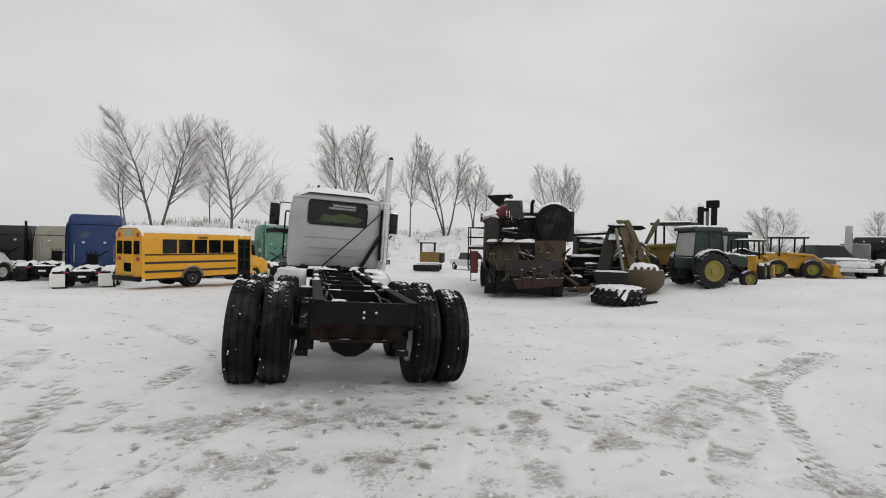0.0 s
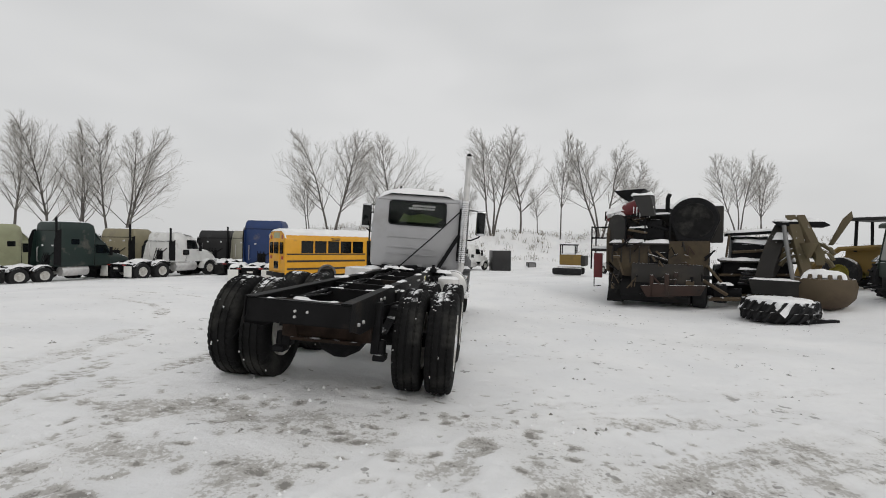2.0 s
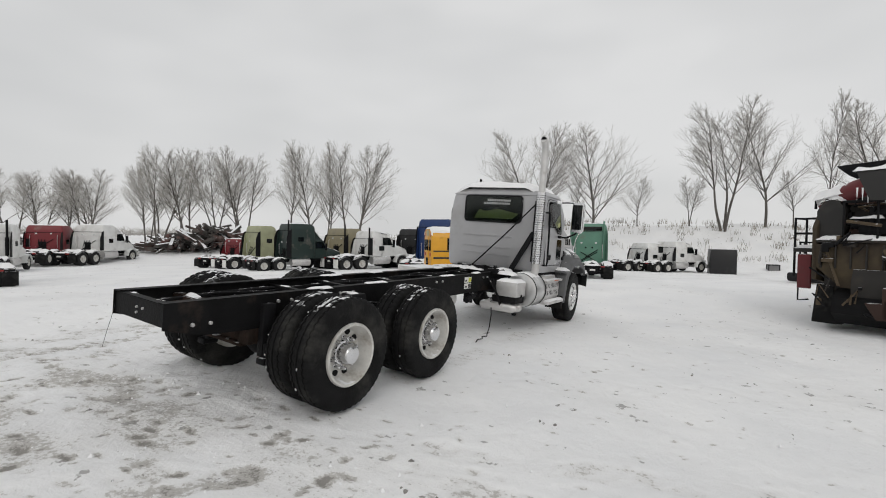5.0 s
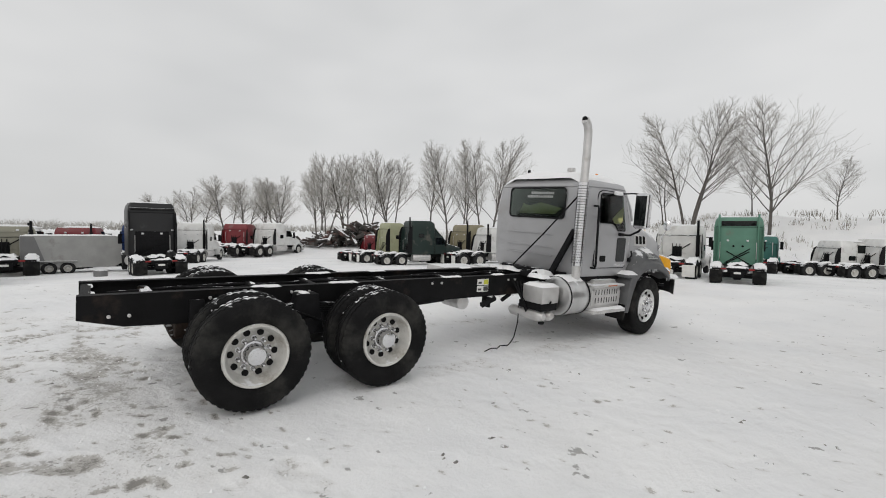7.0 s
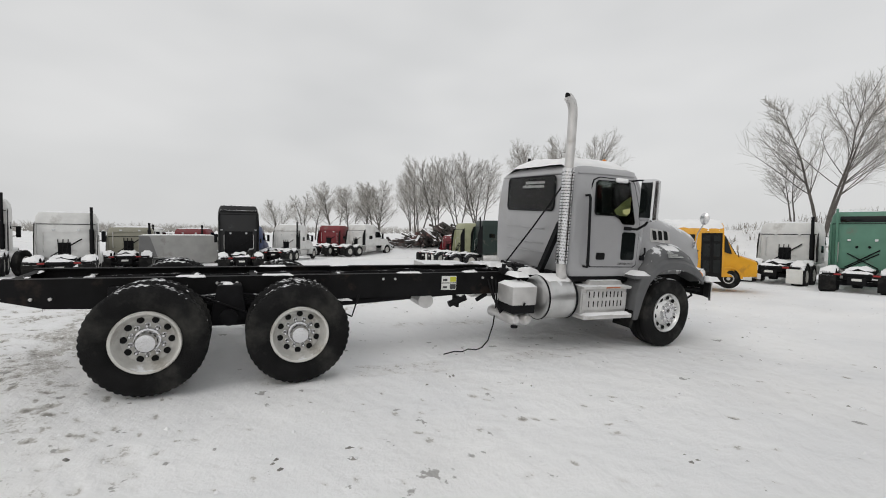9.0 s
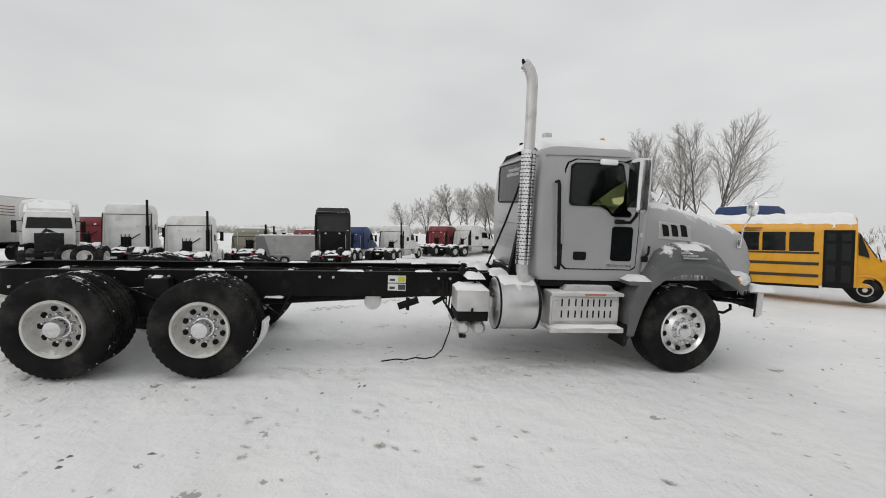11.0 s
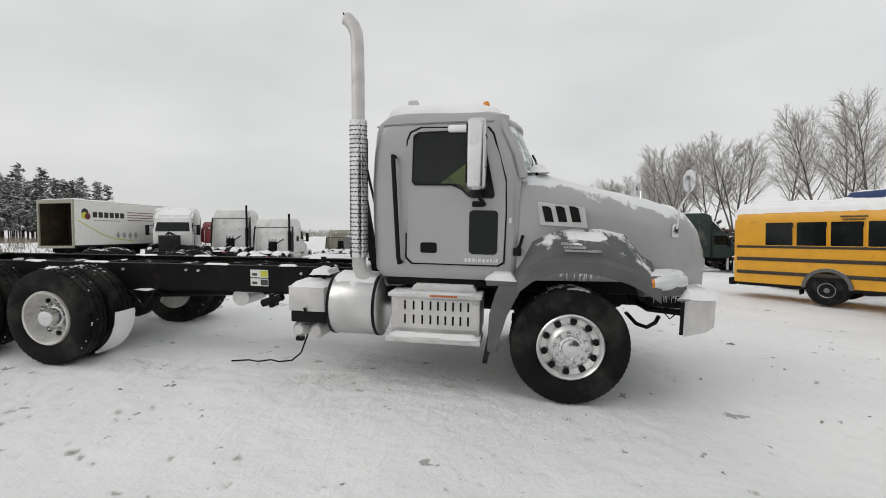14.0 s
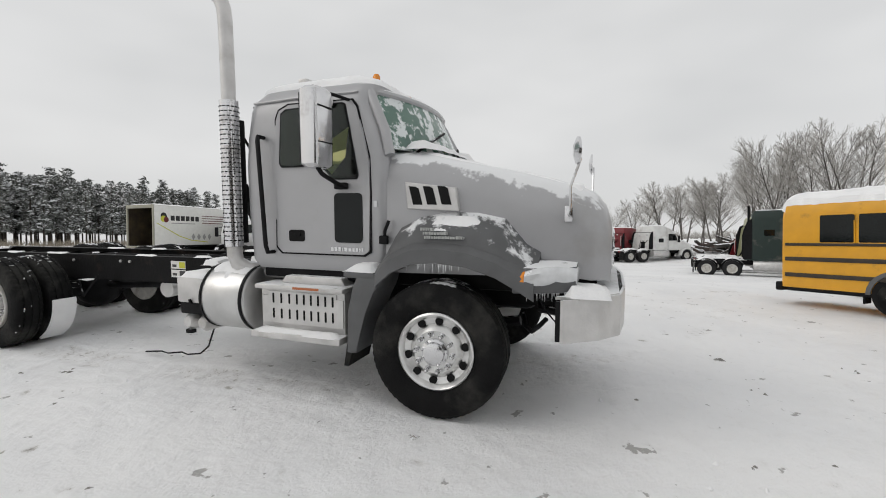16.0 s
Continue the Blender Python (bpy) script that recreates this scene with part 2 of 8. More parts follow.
def tube(points, radius, seg=10):
    """A round bar along points; radius may be one number or one for each point."""
    bm = bmesh.new()
    pts = [Vector(p) for p in points]
    rs = radius if isinstance(radius, (list, tuple)) else [radius] * len(pts)
    rings, up = [], Vector((0.13, 0.31, 0.94)).normalized()
    for i, p in enumerate(pts):
        d = (pts[min(i + 1, len(pts) - 1)] - pts[max(i - 1, 0)]).normalized()
        if abs(d.dot(up)) > 0.96:
            up = Vector((1, 0.2, 0.1)).normalized()
        s = d.cross(up).normalized()
        up = s.cross(d).normalized()
        rings.append([bm.verts.new(p + rs[i] * (math.cos(a) * s + math.sin(a) * up)) for a in (2 * math.pi * k / seg for k in range(seg))])
    for a, b in zip(rings, rings[1:]):
        for k in range(seg):
            j = (k + 1) % seg
            bm.faces.new((a[k], a[j], b[j], b[k]))
    bm.faces.new(rings[0][::-1])
    bm.faces.new(rings[-1])
    return bm


def loft(sections):
    """Skins equal closed sections one after the other and caps both ends."""
    bm = bmesh.new()
    rows = [[bm.verts.new(p) for p in s] for s in sections]
    for a, b in zip(rows, rows[1:]):
        n = len(a)
        for k in range(n):
            j = (k + 1) % n
            bm.faces.new((a[k], a[j], b[j], b[k]))
    bm.faces.new(rows[0][::-1])
    bm.faces.new(rows[-1])
    return bm


def bars(lines, x, h, plane="x", thick=0.003, step=0.6):
    """Rows of small strokes that stand for writing; lines: (u0, u1, v)."""
    bm = bmesh.new()
    rnd = random.Random(5)
    for u0, u1, v in lines:
        u = u0
        while u < u1:
            w = h * rnd.uniform(0.35, 0.8)
            b = box(x - thick, x + thick, u, min(u + w, u1), v, v + h * rnd.uniform(0.75, 1.0)) if plane == "x" else box(u, min(u + w, u1), x - thick, x + thick, v, v + h * rnd.uniform(0.75, 1.0))
            bm = join(bm, b)
            u += w + h * 0.25
    return bm


def drift(x0, x1, y0, y1, z, h, seed=0, step=0.06, ragged=0.35):
    """A lumpy sheet of snow over a rectangle, thin and ragged at its rim; z may be a function of x and y."""
    bm = bmesh.new()
    nx, ny = max(3, int((x1 - x0) / step)), max(3, int((y1 - y0) / step))
    zz = z if callable(z) else (lambda x, y: z)
    grid = {}
    for i in range(nx + 1):
        for j in range(ny + 1):
            u, v = i / nx, j / ny
            edge = min(u, 1 - u) * (x1 - x0), min(v, 1 - v) * (y1 - y0)
            e = min(1.0, min(edge) / max(0.03, 1.2 * h))
            x, y = x0 + u * (x1 - x0), y0 + v * (y1 - y0)
            k = noise.noise(Vector((x * 2.3, y * 2.3, seed * 7.1))) + 0.5 * noise.noise(Vector((x * 7, y * 7, seed * 3.3)))
            rise = h * (math.sqrt(max(0.0, 1 - (1 - e) ** 2))) * (1 + ragged * k) - 0.006
            jx = 0.02 * noise.noise(Vector((y * 5, seed, 1.5))) if i in (0, nx) else 0
            jy = 0.02 * noise.noise(Vector((x * 5, seed, 4.5))) if j in (0, ny) else 0
            grid[i, j] = bm.verts.new((x + jx, y + jy, zz(x, y) + rise))
    for i in range(nx):
        for j in range(ny):
            bm.faces.new((grid[i, j], grid[i + 1, j], grid[i + 1, j + 1], grid[i, j + 1]))
    return bm


def snow_on(ob, bm, label="white snow lying on the vehicle"):
    s = part("snow", bm, "snow", None)
    s.matrix_world = ob.matrix_basis.copy()
    return tagged(s, label, "snow", kind="stuff")


# ---- the lie of the land ----
def soft(v, k):
    return k * math.tanh(v / k)


def ease(v):
    v = min(1.0, max(0.0, v))
    return v * v * (3 - 2 * v)


def height(x, y):
    """The yard leans to the right and forwards under the truck, falls gently outwards, and ends in a snow bank."""
    near = -0.0592 * soft(x, 7) - 0.0284 * soft(y, 10)
    r = math.hypot(x - 2, y - 2)
    far = 0.05 - 0.048 * (soft(r, 45) - 10) + 0.068 * soft(max(0.0, -y - 5), 12)
    w = ease((r - 8) / 8)
    z = near * (1 - w) + far * w
    if x > 5.4:
        z += 0.045 * soft(x - 5.4, 25) * ease((20 - y) / 8)
    z -= 0.15 * math.exp(-((x + 4) ** 2 + (y - 13.5) ** 2) / 45)
    r = math.hypot(x - 3, y - 2)
    a = math.degrees(math.atan2(-(x - 3), y - 2))
    if r > 36:
        rim = 4.4 - 1.8 * ease((a - 22) / 14) if -45 < a < 66 else (1.1 if 66 <= a < 180 else 0.9)
        if -45 < a < 66:
            rim *= 0.55 + 0.45 * min(1.0, min(a + 45, 66 - a) / 12)
        z += rim * (1 / (1 + math.exp(-(r - 43.5) / 1.8))) * (1 + 0.18 * noise.noise(Vector((x * 0.13, y * 0.13, 2))))
    return z


# ---- ground: one sheet of snow to the horizon ----
def spaced(lo, hi, step, far, grow=1.16):
    """Even steps from lo to hi, then wider and wider out to far on both sides."""
    mid = list(np.arange(lo, hi + 1e-6, step))
    up, s = [mid[-1]], step
    while up[-1] < far:
        s *= grow
        up.append(up[-1] + s)
    dn, s = [mid[0]], step
    while dn[-1] > -far:
        s *= grow
        dn.append(dn[-1] - s)
    return np.array(dn[:0:-1] + mid + up[1:])


def lattice(x, y, cell, seed):
    """Smooth value noise over arrays of places, -1 to 1."""
    rng = np.random.RandomState(seed)
    t = rng.uniform(-1, 1, (128, 128))
    u, v = x / cell, y / cell
    i, j = np.floor(u).astype(int), np.floor(v).astype(int)
    fu, fv = u - i, v - j
    fu, fv = fu * fu * (3 - 2 * fu), fv * fv * (3 - 2 * fv)
    g = lambda a, b: t[a % 128, b % 128]
    return (g(i, j) * (1 - fu) + g(i + 1, j) * fu) * (1 - fv) + (g(i, j + 1) * (1 - fu) + g(i + 1, j + 1) * fu) * fv


def near_path(x, y, pts):
    """The distance of places to a line of points, and how far along it they lie."""
    best, along, run = np.full(x.shape, 1e9), np.zeros(x.shape), 0.0
    side = np.zeros(x.shape)
    for (ax, ay), (bx, by) in zip(pts, pts[1:]):
        dx, dy = bx - ax, by - ay
        ln = math.hypot(dx, dy)
        t = np.clip(((x - ax) * dx + (y - ay) * dy) / ln**2, 0, 1)
        d = np.hypot(x - ax - t * dx, y - ay - t * dy)
        hit = d < best
        best = np.where(hit, d, best)
        along = np.where(hit, run + t * ln, along)
        side = np.where(hit, ((x - ax) * dy - (y - ay) * dx) / ln, side)
        run += ln
    return best, along, side


def arc(cx, cy, r, a0, a1, n=14):
    return [(cx + r * math.cos(radians(a0 + (a1 - a0) * k / n)), cy + r * math.sin(radians(a0 + (a1 - a0) * k / n))) for k in range(n + 1)]


xs, ys = spaced(-6.5, 8.0, 0.034, 2600), spaced(-5.2, 10.5, 0.034, 2600)
GX, GY = np.meshgrid(xs, ys, indexing="ij")
GZ = np.vectorize(height)(GX, GY)
close = np.clip(1.4 - np.hypot(GX - 2, GY - 1) / 30, 0, 1)
GZ += close * (0.030 * lattice(GX, GY, 1.7, 1) + 0.014 * lattice(GX, GY, 0.55, 2) + 0.010 * lattice(GX, GY, 0.17, 3) + 0.004 * lattice(GX, GY, 0.075, 4))
GZ += 0.10 * np.exp(-(((GX + 0.75) / 0.45) ** 2) - ((GY - 6.75) / 0.8) ** 2)    # snow heaped against the far front wheel
worn = np.zeros_like(GX)
# tyre tracks: line, half width, wear, spacing of the lugs
TRACKS = [
    ([(-7.5, 4.9), (-5.3, 4.1), (-4.5, 3.4), (-3.6, 2.1), (-2.9, 0.7), (-2.4, -0.6), (-2.1, -2.2), (-2.2, -4.6)], 0.11, 1.0, 0.16),
    ([(-8.5, 6.6), (-6.5, 6.4), (-5.2, 5.8), (-3.6, 4.6), (-2.5, 2.9), (-1.5, 1.3), (-1.2, 0.2)], 0.10, 0.85, 0.16),
    ([(-9.2, 8.6), (-7.2, 7.7), (-6.1, 8.0), (-6.4, 9.8), (-8.2, 11.4)], 0.12, 0.55, 0.2), ([(-6.6, 5.6), (-5.6, 7.0), (-5.2, 8.6)], 0.12, 0.45, 0.2),
    ([(-2.0, -2.6), (-1.9, -0.7), (-1.7, 0.5)], 0.12, 1.0, 0.13), ([(-1.7, -4.2), (-1.4, -2.1), (-0.9, -1.2), (-0.6, -0.2)], 0.09, 1.0, 0.11),
    ([(-1.6, -4.0), (-1.05, -2.2), (-0.6, -1.4)], 0.20, 0.75, 0.10), ([(-2.6, -4.6), (-2.2, -1.9), (-2.4, -1.0)], 0.14, 0.7, 0.09),
    ([(0.2, -4.6), (1.3, -2.75), (2.2, -2.0), (3.6, -1.1), (5.2, -0.1), (7.6, 1.2), (10, 2.6)], 0.30, 0.85, 0.075),
    ([(0.8, -4.8), (2.6, -2.4), (3.9, -1.4), (5.2, -0.4), (7.8, 0.7)], 0.16, 0.9, 0.10),
    ([(1.6, -4.9), (2.9, -3.0), (3.4, -2.5), (3.9, -1.9), (5.3, -0.6), (8.2, 0.6)], 0.10, 0.9, 0.16),
    ([(0.0, -4.6), (0.7, -2.5), (1.05, -1.7)], 0.18, 0.9, 0.07), ([(0.3, -4.0), (1.1, -2.4), (1.5, -1.2)], 0.13, 0.8, 0.09),
    ([(2.2, 0.0), (2.9, 0.2), (5.1, 1.2), (8.2, 2.0)], 0.13, 0.55, 0.2), ([(2.5, -0.5), (3.6, -0.2), (5.0, 0.5)], 0.16, 0.7, 0.14),
    ([(-6, -3.6), (-1.5, -3.0), (3.5, -2.9), (9, -3.4)], 0.24, 0.7, 0.13),
    ([(-3.6, 1.6), (-2.9, -1.5), (-2.6, -4.8)], 0.2, 0.6, 0.12), ([(-3.2, -1.3), (-1.8, -1.5), (0.2, -0.9), (1.9, -0.6)], 0.22, 0.45, 0.12),
    ([(1.02, 1.2), (1.0, 6.5)], 0.2, 0.5, 0.12), ([(-1.02, 1.2), (-1.0, 6.5)], 0.2, 0.5, 0.12), ([(0.2, 6.2), (-1.4, 8.8), (-4.6, 10.0)], 0.12, 0.4, 0.18),
]
for n_, (pts, half, wear, pitch) in enumerate(TRACKS):
    d, s, side = near_path(GX, GY, pts)
    s = s + 0.04 * lattice(GX, GY, 0.28, 90 + n_)
    side = side + 0.05 * lattice(GX, GY, 0.35, 40 + n_)
    inside = np.clip((half - d + 0.05 * lattice(GX, GY, 0.22, 70 + n_)) / 0.04 + 0.5, 0, 1) * np.clip(0.6 + 1.0 * lattice(GX, GY, 0.8, 20 + n_) + 0.6 * lattice(GX, GY, 0.25, 30 + n_), 0, 1)
    lug = np.tanh(3 * np.sin(2 * math.pi * (s + 0.4 * np.abs(side)) / pitch)) * np.tanh(3 * np.cos(2 * math.pi * side / 0.15))
    if half > 0.125:                                     # wide packed lanes keep only a broken trace of the tread
        lug = 0.45 * lug + 0.9 * lattice(GX, GY, 0.09, 110 + n_) + 0.5 * lattice(GX, GY, 0.2, 130 + n_)
    GZ += inside * wear * (-0.013 + (0.0065 if half < 0.125 else 0.005) * lug) + wear * 0.014 * np.exp(-(((d - half - 0.05) / 0.05) ** 2)) * (0.5 + 0.5 * lattice(GX, GY, 0.3, 50 + n_))
    worn = np.maximum(worn, inside * wear * np.clip(0.55 - 0.32 * lug, 0, 1))
rng = np.random.RandomState(11)
for k in range(1500):                                    # scuffs, boot prints and broken crust
    if k < 900:
        px, py = rng.normal(-0.2, 2.3), rng.uniform(-4.9, 0.3)
    elif k < 1180:
        px, py = rng.uniform(1.6, 5.5), rng.uniform(-1.0, 9.5)
    else:
        px, py = rng.uniform(-6, 8), rng.uniform(-5, 10)
    i0, i1 = np.searchsorted(xs, (px - 0.3, px + 0.3))
    j0, j1 = np.searchsorted(ys, (py - 0.3, py + 0.3))
    a, lx = rng.normal(0.25, 0.9), (0.015 + 0.075 * rng.uniform() ** 1.6) * (1.0 if k < 900 else 0.75)
    ly = lx * rng.uniform(0.3, 0.7)
    sx, sy = GX[i0:i1, j0:j1] - px, GY[i0:i1, j0:j1] - py
    u, v = sx * math.cos(a) + sy * math.sin(a), -sx * math.sin(a) + sy * math.cos(a)
    q = np.exp(-((u / lx) ** 2 + (v / ly) ** 2) ** 1.3)
    GZ[i0:i1, j0:j1] -= 0.009 * q
    worn[i0:i1, j0:j1] = np.maximum(worn[i0:i1, j0:j1], q * rng.uniform(0.35, 1.0) * (0.85 if k < 900 else 0.95 if k < 1180 else 0.72))
packed = np.clip(1.25 - np.hypot(GX * 0.75 - 0.1, (GY + 4.2) * 0.95) / 3.6, 0, 1)
worn = np.clip(worn + 0.85 * packed * np.clip(0.45 + lattice(GX, GY, 1.1, 7) + 0.7 * lattice(GX, GY, 0.33, 8), 0, 1), 0, 1)
nx, ny = GX.shape
gm = bpy.data.meshes.new("ground")
gm.vertices.add(nx * ny)
gm.vertices.foreach_set("co", np.stack([GX, GY, GZ], -1).astype(np.float32).ravel())
ii = (np.arange(nx - 1)[:, None] * ny + np.arange(ny - 1)[None, :]).ravel()
quads = np.stack([ii, ii + ny, ii + ny + 1, ii + 1], 1).astype(np.int32)
gm.loops.add(quads.size)
gm.loops.foreach_set("vertex_index", quads.ravel())
gm.polygons.add(len(quads))
gm.polygons.foreach_set("loop_start", np.arange(0, quads.size, 4, dtype=np.int32))
gm.polygons.foreach_set("use_smooth", np.ones(len(quads), dtype=bool))
gm.update(calc_edges=True)
att = gm.attributes.new("worn", "FLOAT", "POINT")
att.data.foreach_set("value", worn.astype(np.float32).ravel())


def ground_material():
    """Trodden snow: white with grey drifts; scuffs and tracks break through as ragged brown-grey patches."""
    m = snow_material("packed_snow", 0.6)
    n, l = m.node_tree.nodes, m.node_tree.links
    b = n["Principled BSDF"]
    base = b.inputs["Base Color"].links[0].from_socket
    at = n.new("ShaderNodeAttribute")
    at.attribute_name = "worn"
    geo = n.new("ShaderNodeNewGeometry")

    def grain(scale, detail, rough):
        t = n.new("ShaderNodeTexNoise")
        t.inputs["Scale"].default_value, t.inputs["Detail"].default_value, t.inputs["Roughness"].default_value = scale, detail, rough
        l.new(geo.outputs["Position"], t.inputs["Vector"])
        return t.outputs["Fac"]

    def ranged(v, lo, hi, out=1.0):
        r = n.new("ShaderNodeMapRange")
        r.inputs["From Min"].default_value, r.inputs["From Max"].default_value, r.inputs["To Max"].default_value = lo, hi, out
        l.new(v, r.inputs["Value"])
        return r.outputs["Result"]

    def laid(v, under, color):
        x = n.new("ShaderNodeMixRGB")
        x.inputs[2].default_value = (*color, 1)
        l.new(v, x.inputs[0])
        l.new(under, x.inputs[1])
        return x.outputs["Color"]

    def sum_of(a, ka, c):
        x = n.new("ShaderNodeMath")
        x.operation = "MULTIPLY_ADD"
        x.inputs[1].default_value = ka
        l.new(a, x.inputs[0])
        l.new(c, x.inputs[2])
        return x.outputs[0]

    fine, coarse, broad = grain(34.0, 6.0, 0.7), grain(9.0, 8.0, 0.7), grain(0.35, 7.0, 0.7)
    rag = sum_of(fine, 1.5, sum_of(coarse, 1.1, at.outputs["Fac"]))
    guard = ranged(at.outputs["Fac"], 0.08, 0.30)

    def both(a, c):
        x = n.new("ShaderNodeMath")
        x.operation = "MULTIPLY"
        l.new(a, x.inputs[0])
        l.new(c, x.inputs[1])
        return x.outputs[0]

    out = laid(ranged(broad, 0.50, 0.72, 0.4), base, (0.72, 0.715, 0.705))
    out = laid(ranged(coarse, 0.56, 0.72, 0.22), out, (0.64, 0.635, 0.62))
    out = laid(ranged(at.outputs["Fac"], 0.1, 0.8, 0.5), out, (0.52, 0.50, 0.465))
    out = laid(both(guard, ranged(rag, 1.70, 1.86, 0.70)), out, (0.42, 0.40, 0.37))
    out = laid(both(guard, ranged(rag, 2.02, 2.16, 0.75)), out, (0.21, 0.198, 0.18))
    chip = sum_of(broad, 0.35, grain(5.5, 4.0, 0.55))
    out = laid(ranged(chip, 0.858, 0.885, 0.66), out, (0.20, 0.19, 0.175))
    l.new(out, b.inputs["Base Color"])
    lump = n.new("ShaderNodeBump")
    lump.inputs["Strength"].default_value, lump.inputs["Distance"].default_value = 0.6, 0.05
    l.new(coarse, lump.inputs["Height"])
    old = b.inputs["Normal"].links[0].from_node
    old.inputs["Strength"].default_value, old.inputs["Distance"].default_value = 0.22, 0.02
    l.new(lump.outputs["Normal"], old.inputs["Normal"])
    return m


gm.materials.append(ground_material())
ground = tagged(new("ground", gm), "packed snow of a vehicle yard with tyre tracks and footprints", "ground", kind="structure")


# crumbs of snow and ice thrown up by the tyres
rng = np.random.RandomState(31)
cv, cf = [], []
for k in range(900):
    if k < 500:
        x, y = rng.normal(0.3, 2.4), rng.uniform(-4.8, 0.4)
    else:
        x, y = rng.uniform(-5, 7), rng.uniform(-4, 10)
    if abs(x) < 1.35 and 0 < y < 8:
        continue
    i, j = min(len(xs) - 1, np.searchsorted(xs, x)), min(len(ys) - 1, np.searchsorted(ys, y))
    r = 0.005 + 0.016 * rng.uniform() ** 3
    o = np.array([(1, 0, 0), (0, 1, 0), (-1, 0, 0), (0, -1, 0), (0, 0, 1), (0, 0, -1)], float) * r * rng.uniform(0.6, 1.3, (6, 1))
    n0 = len(cv) * 6
    cv.append(o + np.array([x, y, GZ[i, j] + 0.3 * r]))
    cf += [(n0 + a, n0 + c, n0 + 4) for a, c in ((0, 1), (1, 2), (2, 3), (3, 0))] + [(n0 + c, n0 + a, n0 + 5) for a, c in ((0, 1), (1, 2), (2, 3), (3, 0))]
cm = bpy.data.meshes.new("snow_crumbs")
cm.from_pydata(np.concatenate(cv).tolist(), [], cf)
cm.materials.append(M["snow"])
tagged(new("snow_crumbs", cm), "small crumbs of snow and ice on the yard", "snow", kind="stuff")


# frozen clods and scuffs lying on the trodden snow
cv, cf = [], []
for k in range(150):
    x, y = rng.uniform(-4, 9), rng.uniform(-5, 11)
    if (abs(x) < 1.35 and -1 < y < 8) or height(x, y) > 3:
        continue
    i, j = min(len(xs) - 1, np.searchsorted(xs, x)), min(len(ys) - 1, np.searchsorted(ys, y))
    turn = rng.uniform(0, 6.28)
    for q in range(rng.randint(1, 4)):
        ex, ey = x + rng.normal(0, 0.05), y + rng.normal(0, 0.05)
        ang = 2 * np.pi * np.arange(6) / 6
        rad = rng.uniform(0.012, 0.04) * rng.uniform(0.6, 1.3, 6)
        px, py = rad * np.cos(ang) * 1.9, rad * np.sin(ang)
        ring_ = np.stack([ex + px * math.cos(turn) - py * math.sin(turn), ey + px * math.sin(turn) + py * math.cos(turn), np.full(6, GZ[i, j] - 0.012)], 1)
        n0 = len(cv) * 7
        cv.append(np.concatenate([ring_, [[ex, ey, GZ[i, j] + rng.uniform(0.008, 0.018)]]]))
        cf += [(n0 + a, n0 + (a + 1) % 6, n0 + 6) for a in range(6)]
cm = bpy.data.meshes.new("frozen_clods")
cm.from_pydata(np.concatenate(cv).tolist(), [], cf)
cm.materials.append(material("frozen_earth", (0.25, 0.24, 0.225), 0.9, 0, 0.4, 9.0, 0.3, 60.0, 0.55))
tagged(new("frozen_clods", cm), "grey-brown frozen clods scattered on the packed snow", "clods", kind="stuff")


# ---- the silver cab and chassis truck ----
truck = thing("cab_chassis_truck", "silver conventional day-cab truck with bare black chassis, dusted with snow", "truck", pose(0, 0, 0, -1.63, 3.39, 0))


def tyre_mesh(R, W, low=False, blocks=48):
    """A truck tyre in one piece: three ribs grooves and shoulder blocks cut into the tread."""
    h = W / 2
    prof = [(-h + 0.03, R * 0.56), (-h, R * 0.66), (-h - 0.004, R * 0.80), (-h - 0.001, R * 0.84), (-h + 0.004, R * 0.90), (-h + 0.010, R * 0.945), (-h + 0.024, R * 0.982), (-h + 0.05, R * 0.996)]
    for k in (-0.26, 0.0, 0.26):
        prof += [(k * W - 0.012, R), (k * W - 0.008, R - 0.013), (k * W + 0.008, R - 0.013), (k * W + 0.012, R)]
    prof += [(-d, r) for d, r in prof[7::-1]]
    seg = blocks * 3
    bm = lathe(prof, seg, caps=False)
    cut = 0.005 if low else 0.012
    for v in bm.verts:
        r = math.hypot(v.co.y, v.co.z)
        k = int(round(math.atan2(v.co.z, v.co.y) / (2 * math.pi) * seg)) % seg
        if r > R * 0.93 and (k + (1 if v.co.x > 0 else 0)) % 3 == 0 and (abs(v.co.x) > h - 0.06 or (not low and abs(v.co.x) > 0.02)):
            f = 1 - cut / r
            v.co.y *= f
            v.co.z *= f
    return bm


